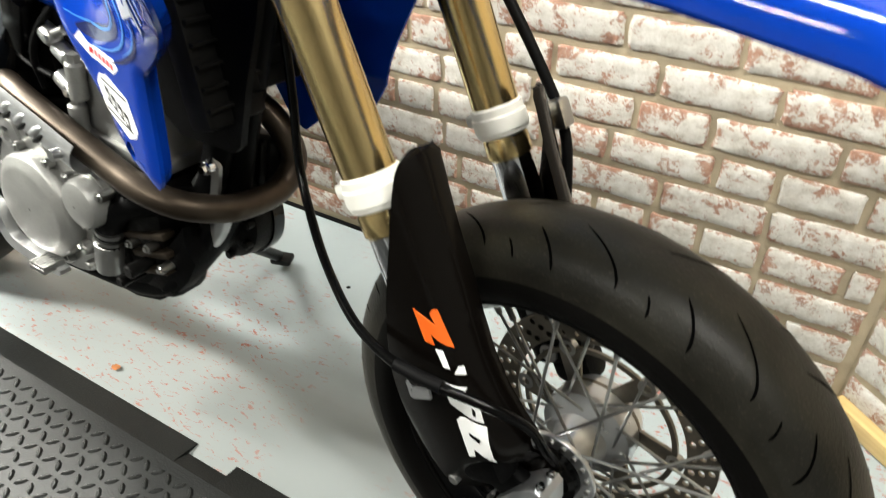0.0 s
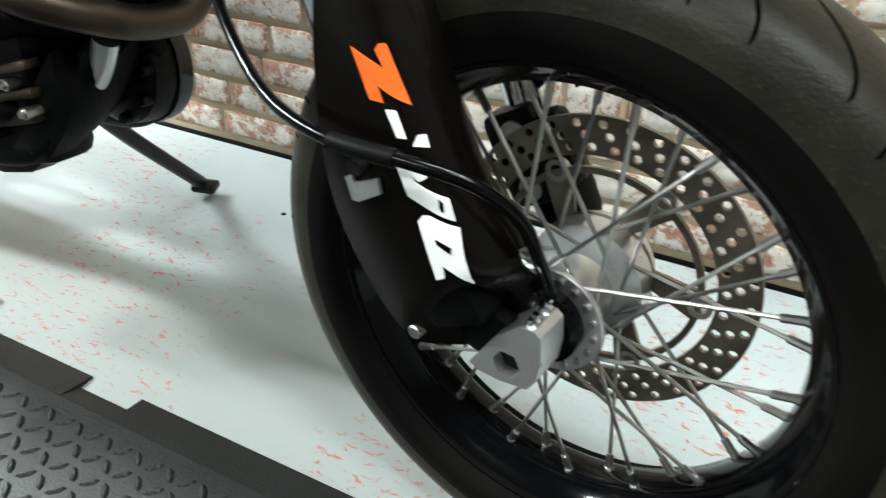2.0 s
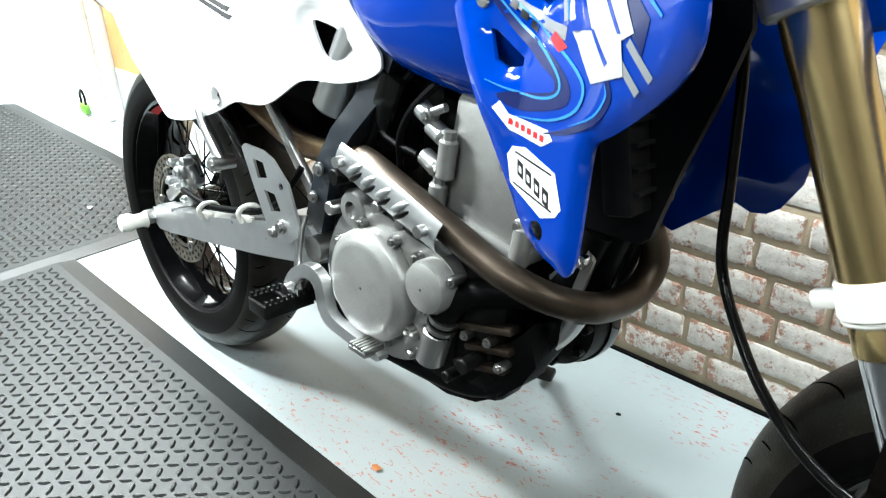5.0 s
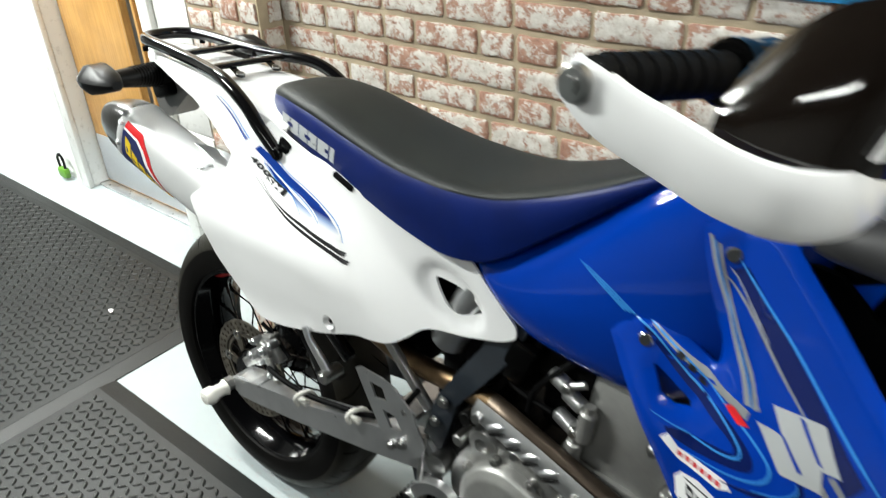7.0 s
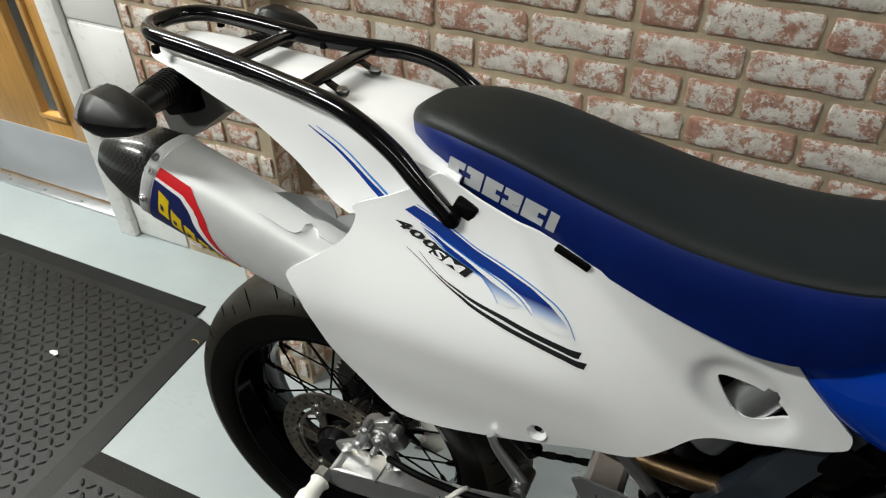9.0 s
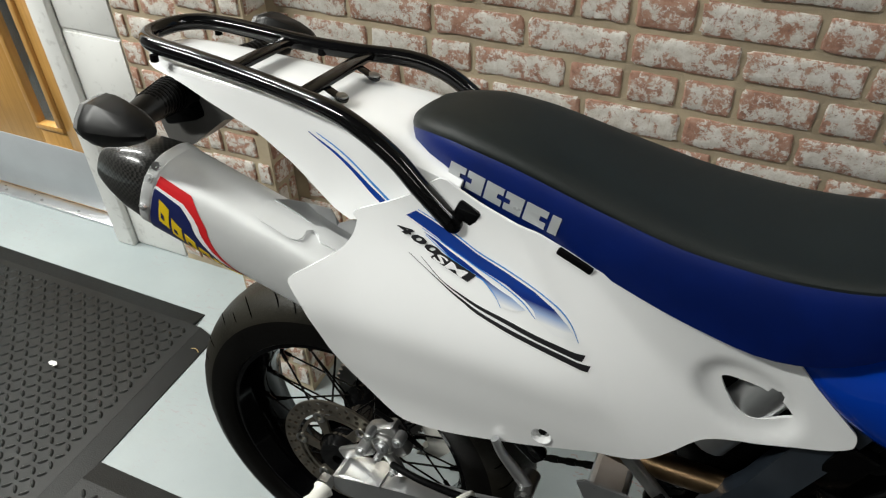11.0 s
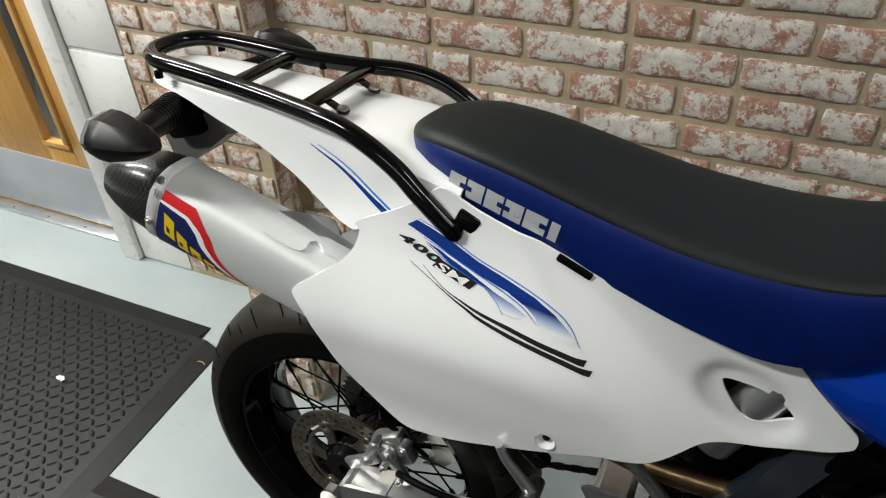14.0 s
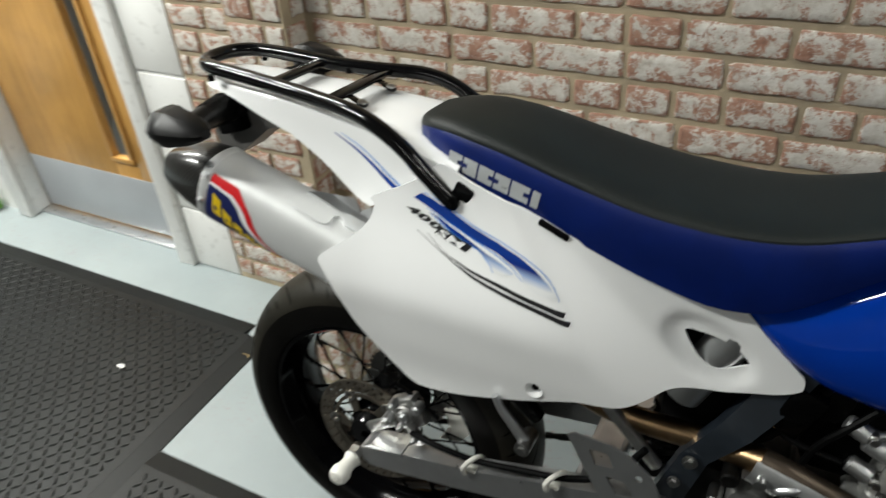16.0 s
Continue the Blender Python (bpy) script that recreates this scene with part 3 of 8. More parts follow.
door_bit("leaf_panel", -1.905, -1.430, 0.585, 0.625, 0.012, 2.04, M["oak"])
door_bit("leaf_stile", -1.320, -1.158, 0.585, 0.625, 0.012, 2.04, M["oak"])
door_bit("leaf_bottom_rail", -1.4295, -1.3205, 0.585, 0.625, 0.012, 0.30, M["oak"])
door_bit("leaf_top_rail", -1.4295, -1.3205, 0.585, 0.625, 1.86, 2.04, M["oak"])
door_bit("pane", -1.430, -1.320, 0.602, 0.608, 0.30, 1.86, M["glass"]).visible_shadow = False
door_bit("bead", -1.430, -1.412, 0.574, 0.602, 0.312, 1.86, M["oak"])
door_bit("bead", -1.338, -1.320, 0.574, 0.602, 0.312, 1.86, M["oak"])
door_bit("bead", -1.430, -1.320, 0.574, 0.602, 0.294, 0.312, M["oak"])
door_bit("kick_plate", -1.90, -1.162, 0.5815, 0.5845, 0.02, 0.235, M["kick_grey"], 0.001, "grey metal kick plate")
door_bit("jamb", -1.155, -1.10, 0.517, 0.66, 0, 2.08, M["white_paint"])
door_bit("jamb", -1.965, -1.91, 0.517, 0.66, 0, 2.08, M["white_paint"])
door_bit("architrave", -1.152, -1.088, 0.492, 0.5165, 0, 2.10, M["white_paint"], 0.006)
door_bit("architrave", -1.975, -1.905, 0.492, 0.5165, 0, 2.10, M["white_paint"], 0.006)
sill = door_bit("threshold", -1.908, -1.157, 0.540, 0.615, 0.0, 0.010, M["alloy"], 0.004, "worn aluminium threshold strip")
for k in range(5):
    bm = bmesh.new()
    rod(bm, (-1.85 + 0.16 * k + 1.53, 0.556 - 0.6, 0.009), (-1.85 + 0.16 * k + 1.53, 0.556 - 0.6, 0.012), 0.005, 8)
    part("screw", bm, M["steel"], sill)

# blue sign over the motorcycle
sign = new("wall_sign")
sign.location = (0.2, WALL - 0.012, 1.066)
tagged(sign, "flat blue wall sign with rounded corners and black and white lettering", "sign")
r0, SW, SH = 0.05, 1.25, 0.5
corner = [(SW - r0 + r0 * math.cos(a), SH - r0 + r0 * math.sin(a)) for a in np.linspace(0, math.pi / 2, 7)] + [(r0 - r0 * math.sin(a), SH - r0 + r0 * math.cos(a)) for a in np.linspace(0, math.pi / 2, 7)] \
    + [(r0 - r0 * math.cos(a), r0 - r0 * math.sin(a)) for a in np.linspace(0, math.pi / 2, 7)] + [(SW - r0 + r0 * math.sin(a), r0 - r0 * math.cos(a)) for a in np.linspace(0, math.pi / 2, 7)]
bm = bmesh.new()
sheet(bm, corner, lambda x, z: 0.0, 0.006, step=0)
part("board", bm, M["sign_blue"], sign, smooth=False)

# padlock by the far wall
padlock = new("padlock")
padlock.location = (-2.10, 0.485, 0)
tagged(padlock, "small green padlock with a black shackle by the white wall", "padlock")
bm = bmesh.new()
box(bm, (0, 0, 0.035), (0.07, 0.03, 0.05), 0.012)
part("body", bm, M["green_plastic"], padlock)
bm = bmesh.new()
pipe(bm, [(-0.024, 0, 0.055), (-0.024, 0, 0.10), (0, 0, 0.122), (0.024, 0, 0.10), (0.024, 0, 0.055)], 0.006, 8)
part("shackle", bm, M["black_paint"], padlock)

# ---- rubber mats ----
def mat_piece(outline, x0, x1, y0, y1, edges, label, holes=()):
    """A rubber mat with sloped rims (by side) and raised lozenges."""
    H, RAMP = 0.013, 0.05
    thing = new("rubber_mat")
    tagged(thing, label, "rubber mat", "floor mats")
    bm = bmesh.new()
    ix0, ix1 = x0 + (RAMP if "w" in edges else 0), x1 - (RAMP if "e" in edges else 0)
    iy0, iy1 = y0, y1 - (RAMP if "n" in edges else 0)
    box(bm, ((ix0 + ix1) / 2, (iy0 + iy1) / 2, H / 2), (ix1 - ix0, iy1 - iy0, H))
    part("mat_body", bm, M["mat_rubber"], thing, smooth=False)
    if "n" in edges:
        cuts = outline
        bm = bmesh.new()
        for a, b in zip(cuts, cuts[1:]):
            w = 0.0 if (b - a) > 0.05 else 0.022
            verts_faces(bm, [(a, iy1, 0), (b, iy1, 0), (b, iy1, H - 0.0005), (a, iy1, H - 0.0005), (a, y1 - w, 0), (b, y1 - w, 0), (b, y1 - w, 0.003), (a, y1 - w, 0.003)],
                        [(3, 2, 6, 7), (7, 6, 5, 4), (0, 3, 7, 4), (1, 5, 6, 2), (0, 4, 5, 1)])
        part("sloped_rim", bm, M["mat_rubber"], thing, smooth=False)
    if "e" in edges:
        bm = bmesh.new()
        verts_faces(bm, [(ix1, y0, 0), (ix1, iy1, 0), (ix1, iy1, H - 0.0005), (ix1, y0, H - 0.0005), (x1, y0, 0), (x1, iy1 - 0.012, 0), (x1, iy1 - 0.012, 0.003), (x1, y0, 0.003)],
                    [(3, 7, 6, 2), (7, 4, 5, 6), (0, 4, 7, 3), (1, 2, 6, 5), (0, 1, 5, 4)])
        part("sloped_rim", bm, M["mat_rubber"], thing, smooth=False)
    vs, fs = [], []
    P, L, W2, T = 0.0245, 0.0120, 0.0044, 0.0034
    nx, ny = int((ix1 - ix0 - 0.02) / P), int((iy1 - iy0 - 0.02) / P)
    for i in range(nx):
        for j in range(ny):
            cx, cy = ix0 + 0.02 + (i + 0.5) * P, iy1 - 0.015 - (j + 0.5) * P
            a = math.pi / 4 if (i + j) % 2 else -math.pi / 4
            c, s = math.cos(a), math.sin(a)
            k = len(vs)
            for u, v, z in ((-L, 0, 0), (-L * 0.45, W2, 0), (L * 0.45, W2, 0), (L, 0, 0), (L * 0.45, -W2, 0), (-L * 0.45, -W2, 0), (-L * 0.62, 0, T), (L * 0.62, 0, T), (0, W2 * 0.35, T), (0, -W2 * 0.35, T)):
                vs.append((cx + u * c - v * s, cy + u * s + v * c, H + z))
            fs += [(k, k + 1, k + 6), (k + 1, k + 8, k + 6), (k + 1, k + 2, k + 8), (k + 2, k + 7, k + 8), (k + 2, k + 3, k + 7), (k + 3, k + 4, k + 7), (k + 4, k + 9, k + 7), (k + 4, k + 5, k + 9),
                   (k + 5, k + 6, k + 9), (k + 5, k, k + 6), (k + 6, k + 8, k + 7, k + 9)]
    me = bpy.data.meshes.new("raised_tread")
    me.from_pydata(vs, [], fs)
    me.materials.append(M["mat_rubber"])
    ob = new("raised_tread", me)
    ob.parent = thing
    tagged(ob, kind="stuff")
    return thing


# both mats run on out of view, added to darken bounce and reflections
mat_piece([-0.62, 0.862, 0.905, 0.952, 1.9], -0.62, 1.9, -3.2, -0.13, "n", "black rubber checker-plate mat with a notched sloped rim")
mat_piece([-2.6, -0.70], -2.6, -0.621, -3.2, 0.335, "ne", "black rubber checker-plate mat lying in front of the door")

bm = bmesh.new()
for k in range(5):
    a = k * 1.2
    verts_faces(bm, [(0.006 * math.cos(a) + 0.005 * k - 0.01, 0.006 * math.sin(a), 0.001 * k), (0.012 + 0.004 * k - 0.01, 0.004, 0.004), (0.003 + 0.004 * k - 0.01, 0.012, 0.002 + 0.001 * k), (0.005 * k - 0.014, 0.004, 0.001)], [(0, 1, 2, 3)])
scrap = part("paper_scrap", bm, M["paper"])
scrap.location = (-0.93, 0.03, 0.018)
tagged(scrap, "torn white scrap of paper on the black mat", "paper scrap")
bm = bmesh.new()
verts_faces(bm, [(-0.011, 0, 0.001), (-0.004, 0.006, 0.003), (0.006, 0.007, 0.001), (0.012, 0.001, 0.004), (0.006, -0.006, 0.001), (-0.005, -0.005, 0.003)], [(0, 1, 2, 3, 4, 5)])
dead_leaf = part("dead_leaf", bm, M["leaf"])
dead_leaf.location = (0.60, -0.085, 0.002)
tagged(dead_leaf, "small orange dead leaf on the painted floor", "leaf")

bm = bmesh.new()
pipe(bm, [(-0.012, 0.001, 0.002), (-0.004, 0.003, 0.004), (0.006, 0.002, 0.003), (0.013, -0.003, 0.002)], 0.0011, 6, 4)
straw = part("straw", bm, M["pine"])
straw.location = (-0.634, 0.214, 0.0100)
tagged(straw, "short dry yellow straw lying on the black mat", "straw")
bm = bmesh.new()
verts_faces(bm, [(-0.005, -0.002, 0.0), (0.0, -0.005, 0.0), (0.006, -0.001, 0.0), (0.003, 0.005, 0.0), (-0.004, 0.004, 0.0), (0.0, 0.0, 0.004)], [(0, 1, 5), (1, 2, 5), (2, 3, 5), (3, 4, 5), (4, 0, 5)])
grit = part("grit", bm, M["black_rough"])
grit.location = (0.832, 0.326, 0.0005)
tagged(grit, "small dark speck of grit on the painted floor", "grit")

for dx in (0.0, 0.075):
    for mat, r, lift in (("decal_white", 0.030, 0.0), ("decal_black", 0.021, 0.0016)):
        bm = bmesh.new()
        pipe(bm, [(0.105 + dx, -0.0055 - lift, 0.155), (0.100 + dx, -0.0055 - lift, 0.100), (0.125 + dx, -0.0055 - lift, 0.075), (0.155 + dx, -0.0055 - lift, 0.100), (0.165 + dx, -0.0055 - lift, 0.16)], r, 8, 5)
        bmesh.ops.scale(bm, vec=(1, 0.02, 1), verts=bm.verts, space=Matrix.Translation((0, 0.0055 + lift, 0)))
        part("sign_mark", bm, M[mat], sign, "", False)
for k in range(6):
    bm = bmesh.new()
    box(bm, (0.31 + 0.075 * k, -0.0065, 0.16), (0.045, 0.0012, 0.10))
    part("sign_mark", bm, M["decal_white"], sign, "", False)

# ---- the motorcycle ----
bike = new("motorcycle")
bike.matrix_world = pose(0, -0.04, 0, 0, 0, -1.2) @ pose(0, 0, 0, -5.5, 0, 0)
tagged(bike, "blue and white supermoto motorcycle leaning on its side stand", "motorcycle")
RAKE = 25.0
S_AXIS = Vector((-math.sin(radians(26.25)), 0, math.cos(radians(26.25))))
STEER = Matrix.Translation((1.55, 0, 0)) @ Matrix.Rotation(radians(-8), 4, S_AXIS) @ Matrix.Translation((-1.55, 0, 0))
AX_R, AX_F = (0.0, 0.0, 0.314), (1.465, 0.0, 0.3045)


def tyre(wheel, R, half, bead, seed):
    """A road tyre; dark strips over its tread stand in for shaded curved sipes."""
    def crown(a):
        s = math.sin(a)
        r = R - (R - bead - 0.02) * (1 - math.cos(a) ** 0.62)
        return max(r, bead + 0.006), half * math.copysign(abs(s) ** 0.92, s) * (1.0 if abs(s) < 0.97 else 0.985)
    N = 36
    prof = [crown(math.pi * (k / N - 0.5)) for k in range(N + 1)]
    prof = [(bead - 0.006, -half * 0.74), (bead + 0.002, -half * 0.80), (bead + 0.008, -half * 0.93)] + prof + [(bead + 0.008, half * 0.93), (bead + 0.002, half * 0.80), (bead - 0.006, half * 0.74)]
    bm = bmesh.new()
    lathe(bm, prof, 128)
    ob = part("tyre", bm, M["tyre"], wheel, "black rubber road tyre with curved dark strips for grooves")
    ob.data.materials.append(M["tread"])
    for p in ob.data.polygons:
        if math.hypot(p.center.x, p.center.z) > R - 0.046:
            p.material_index = 1
    # groove shade as dark strips: (start, end) across the crown and how far they sweep round
    period = 2 * math.pi / 13
    for side in (-1, 1):
        for lo, hi, sweep, first, wide in ((0.10, 0.98, 0.20, 0.0, 0.0017), (0.42, 1.16, 0.10, 0.27, 0.0017), (0.78, 1.12, 0.03, 0.12, 0.0014)):
            n = 12
            vs = []
            for k in range(n + 1):
                u = k / n
                a = side * (lo + (hi - lo) * u)
                t = sweep * 0.9 * (1 - u) ** 1.7
                r, y = crown(a)
                w = wide * min(1.0, 6 * u + 0.25, 6 * (1 - u) + 0.25) / R
                for e in (-1, 0, 1):
                    vs.append(((r + (0.0005 if e else 0.0001)) * math.cos(t + e * w), y, (r + (0.0005 if e else 0.0001)) * math.sin(t + e * w)))
            bm = bmesh.new()
            verts_faces(bm, vs, [(3 * k + e, 3 * k + e + 1, 3 * k + e + 4, 3 * k + e + 3) for k in range(n) for e in (0, 1)])
            one = part("tread_groove", bm, M["groove_shade"], ob)
            for k in range(13):
                g = one if k == 0 else new("tread_groove", one.data)
                g.parent = ob
                g.matrix_basis = Matrix.Rotation(first + (period / 2 if side > 0 else 0) + period * k, 4, "Y")
    return ob


def wheel_of(name, centre, R, half, rimhalf, m, label):
    """A spoked wheel: black rim with tyre, hub, spokes and valve."""
    bead = 0.220
    bm = bmesh.new()
    h = rimhalf
    lathe(bm, [(bead + 0.012, -h), (bead + 0.013, -h + 0.005), (bead + 0.002, -h + 0.008), (bead - 0.004, -h * 0.62), (bead - 0.016, -h * 0.42), (bead - 0.019, 0), (bead - 0.016, h * 0.42), (bead - 0.004, h * 0.62), (bead + 0.002, h - 0.008),
               (bead + 0.013, h - 0.005), (bead + 0.012, h), (bead - 0.002, h), (bead - 0.012, h * 0.68), (bead - 0.022, h * 0.46), (bead - 0.026, 0), (bead - 0.022, -h * 0.46), (bead - 0.012, -h * 0.68), (bead - 0.002, -h)], 96)
    w = part(name, bm, M["rim_black"], bike, label)
    w.matrix_basis = m @ Matrix.Translation(centre)
    tyre(w, R, half, bead, 1)
    return w, bead


def spokes(w, hub_r, hub_y, rim_y, mat, count=18):
    """Laced spokes with nipples, sharing one mesh for each lacing."""
    for side in (-1, 1):
        for lace in (-1, 1):
            bm = bmesh.new()
            a0, a1 = lace * 0.95, 0.0
            y0 = side * (hub_y + 0.004 * lace)
            p = Vector((hub_r * math.cos(a0), y0, hub_r * math.sin(a0)))
            q = Vector((0.197 * math.cos(a1), side * rim_y, 0.197 * math.sin(a1)))
            rod(bm, p, q, 0.0019, 6)
            d = (q - p).normalized()
            rod(bm, q - d * 0.021, q, 0.0036, 8)
            rod(bm, q - d * 0.004, q + d * 0.003, 0.0046, 8)
            first = part("spoke", bm, mat, w)
            n = count // 2
            base = {(-1, -1): 0.0, (-1, 1): 0.5, (1, -1): 0.25, (1, 1): 0.75}[(side, lace)] * 2 * math.pi / n
            for k in range(n):
                ob = first if k == 0 else new("spoke", first.data)
                ob.parent = w
                ob.matrix_basis = Matrix.Rotation(base + 2 * math.pi * k / n, 4, "Y")


def brake_disc(w, R, inner, y, th, rows, arms, bob_r, side):
    """A drilled disc on a spider with floating buttons."""
    def ring_holes(r_in, r_out, n):
        out = []
        for k in range(n):
            for j in range(rows):
                r = r_in + (r_out - r_in) * (j + 0.5) / rows
                a = 2 * math.pi * (k + 0.28 * j) / n
                out.append(circle(r * math.cos(a), r * math.sin(a), 0.0042, 8))
        return out
    bm = bmesh.new()
    sheet(bm, circle(0, 0, R, 96), lambda x, z: y, th, [circle(0, 0, inner, 72)] + ring_holes(inner + 0.002, R - 0.002, 36), step=0, side=side)
    disc = part("brake_disc", bm, M["disc_steel"], w, "drilled steel brake disc", False)
    bm = bmesh.new()
    wins = []
    for k in range(arms):
        c = 2 * math.pi * (k + 0.5) / arms
        wd = math.pi / arms
        ro, ri = bob_r + 0.001, bob_r * 0.60
        wins.append([(ro * math.cos(c + wd * t), ro * math.sin(c + wd * t)) for t in np.linspace(-0.70, 0.70, 7)] + [(ri * math.cos(c + wd * t + 0.16), ri * math.sin(c + wd * t + 0.16)) for t in np.linspace(0.66, -0.66, 6)])
    sheet(bm, circle(0, 0, bob_r + 0.007, 72), lambda x, z: y - 0.0005, th, [circle(0, 0, 0.045, 32)] + wins, step=0, side=side)
    spider = part("disc_carrier", bm, M["disc_steel"], w, "", False)
    for k in range(arms):
        a = 2 * math.pi * k / arms
        bm = bmesh.new()
        cx, cz = (bob_r + 0.006) * math.cos(a), (bob_r + 0.006) * math.sin(a)
        lathe(bm, [(0.006, side * (y + 0.002)), (0.011, side * (y + 0.002)), (0.011, side * (y - th - 0.002)), (0.006, side * (y - th - 0.002))], 14)
        moved(bm, Matrix.Translation((cx, 0, cz)))
        part("button", bm, M["steel"], spider)
    return disc


# front wheel
fw, bead = wheel_of("front_wheel", AX_F, 0.3035, 0.059, 0.046, STEER, "black spoked front wheel with a road tyre")
spokes(fw, 0.040, 0.030, 0.008, M["steel"], 18)
brake_disc(fw, 0.148, 0.112, 0.063, 0.0045, 3, 6, 0.094, 1)
bm = bmesh.new()
lathe(bm, [(0.010, -0.040), (0.028, -0.040), (0.036, -0.034), (0.036, -0.030), (0.028, -0.022), (0.026, 0.0), (0.034, 0.022), (0.056, 0.032), (0.058, 0.046), (0.054, 0.070), (0.050, 0.080), (0.010, 0.082)], 40)
part("hub", bm, M["alloy"], fw, "cast aluminium hub")
bm = bmesh.new()
lathe(bm, [(0.030, -0.0370), (0.0495, -0.0370), (0.0505, -0.0360), (0.0505, -0.0320), (0.0495, -0.0310), (0.030, -0.0310)], 40)
flange = part("spoke_flange", bm, M["alloy"], fw, "thin aluminium spoke flange")
for k in range(18):
    a = 2 * math.pi * k / 18
    bm = bmesh.new()
    rod(bm, (0.043 * math.cos(a), -0.0405, 0.043 * math.sin(a)), (0.043 * math.cos(a), -0.036, 0.043 * math.sin(a)), 0.0032, 8)
    part("spoke_head", bm, M["steel"], flange)
bm = bmesh.new()
lathe(bm, [(0.012, -0.056), (0.030, -0.054), (0.0345, -0.049), (0.0345, -0.036), (0.012, -0.036)], 32)
part("speed_drive", bm, M["black_plastic"], fw, "round black speedometer drive")

# rear wheel
rw, bead = wheel_of("rear_wheel", AX_R, 0.316, 0.071, 0.062, Matrix(), "black spoked rear wheel with a wide road tyre")
bm = bmesh.new()
ring = [radians(106 + 17 * k / 8) for k in range(9)]
vs = [(r * math.cos(a), y, r * math.sin(a)) for r, y in ((0.2068, -0.0435), (0.2150, -0.0570)) for a in ring]
vs += [(r * math.cos(a), y, r * math.sin(a)) for r, y in ((0.2075, -0.0430), (0.2158, -0.0566)) for a in ring]
verts_faces(bm, vs, [(k, k + 1, k + 10, k + 9) for k in range(8)] + [(k + 18, k + 27, k + 28, k + 19) for k in range(8)] + [(k, k + 18, k + 19, k + 1) for k in range(8)] + [(k + 9, k + 10, k + 28, k + 27) for k in range(8)])
part("rim_tape", bm, M["decal_red"], rw, "strip of red rim tape")
spokes(rw, 0.045, 0.036, 0.012, M["black_paint"], 18)
brake_disc(rw, 0.115, 0.088, 0.070, 0.0045, 2, 6, 0.075, -1)
bm = bmesh.new()
lathe(bm, [(0.010, -0.085), (0.034, -0.085), (0.040, -0.070), (0.054, -0.050), (0.054, -0.034), (0.036, -0.024), (0.036, 0.024), (0.060, 0.034), (0.060, 0.06), (0.010, 0.075)], 40)
part("hub", bm, M["black_paint"], rw)
bm = bmesh.new()
sheet(bm, [((0.098 if k % 2 else 0.090) * math.cos(2 * math.pi * k / 84), (0.098 if k % 2 else 0.090) * math.sin(2 * math.pi * k / 84)) for k in range(84)], lambda x, z: 0.075, 0.006, [circle(0, 0, 0.06, 32)], 0, 1)
part("sprocket", bm, M["steel"], rw, "", False)
for a in range(3):
    bm = bmesh.new()
    lathe(bm, [(0.2315, -0.0645), (0.2325, -0.0645), (0.2325, -0.066), (0.2315, -0.066)], 120)
    bmesh.ops.delete(bm, geom=[v for v in bm.verts if not 0 <= (math.degrees(math.atan2(v.co.z, v.co.x)) - 20 - 120 * a) % 360 <= 26], context="VERTS")
    part("rim_tape", bm, M["decal_red"], rw, "short red rim stripe")

# ---- bodywork ----
def seat_at(x):
    """Half width, top height, side-top height and lower height of the seat."""
    tab = [(0.105, 0.020, 0.935, 0.918, 0.905), (0.125, 0.055, 0.951, 0.936, 0.895), (0.18, 0.080, 0.960, 0.940, 0.884), (0.26, 0.090, 0.951, 0.929, 0.864), (0.35, 0.098, 0.929, 0.908, 0.842), (0.45, 0.106, 0.907, 0.889, 0.812),
           (0.55, 0.108, 0.898, 0.884, 0.790), (0.62, 0.104, 0.904, 0.890, 0.802), (0.70, 0.094, 0.929, 0.915, 0.866), (0.77, 0.085, 0.959, 0.945, 0.920), (0.835, 0.072, 0.994, 0.980, 0.972)]
    for a, b in zip(tab, tab[1:]):
        if x <= b[0]:
            t = (x - a[0]) / (b[0] - a[0])
            return [p + (q - p) * t for p, q in zip(a[1:], b[1:])]
    return tab[-1][1:]


xs = [0.105, 0.112, 0.125, 0.15] + list(np.linspace(0.18, 0.82, 33)) + [0.835]
SEAT = [np.array(seat_at(x)) for x in xs]
for _ in range(2):
    SEAT = [SEAT[0], SEAT[1]] + [(a + 2 * b + c) / 4 for a, b, c in zip(SEAT[1:], SEAT[2:], SEAT[3:])] + [SEAT[-1]]
# (share of the half width, share of the drop) down the padded side
SEAT_SIDE = ((0.945, 0.0), (0.968, 0.06), (0.990, 0.17), (1.006, 0.33), (1.013, 0.52), (1.006, 0.76), (0.985, 1.0))
loops_top, loops_side = [], []
for x, (w, zt, zs, zl) in zip(xs, SEAT):
    top = []
    for k in range(17):
        a = math.pi * k / 16
        y = -0.945 * w * math.copysign(abs(math.cos(a)) ** 0.62, math.cos(a))
        top.append((x, y, zs + (zt - zs) * math.sin(a) ** 0.7))
    loops_top.append(top + [(x, w * 0.88, zs - 0.012), (x, -w * 0.88, zs - 0.012)])
    ring = []
    for s in (-1, 1):
        col = [(w * f, zs + 0.0015 - g * (zs + 0.0015 - zl)) for f, g in SEAT_SIDE] + [(w * 0.9, zl - 0.004)]
        col = [(x, s * p, q) for p, q in col]
        ring += col if s < 0 else col[::-1]
    loops_side.append(ring)
bm = bmesh.new()
rings(bm, loops_side)
seat = part("seat", bm, M["seat_blue"], bike, "blue vinyl seat sides with a grippy black top")
bm = bmesh.new()
rings(bm, loops_top)
part("seat_top", bm, M["seat_black"], seat, "matt black seat top")


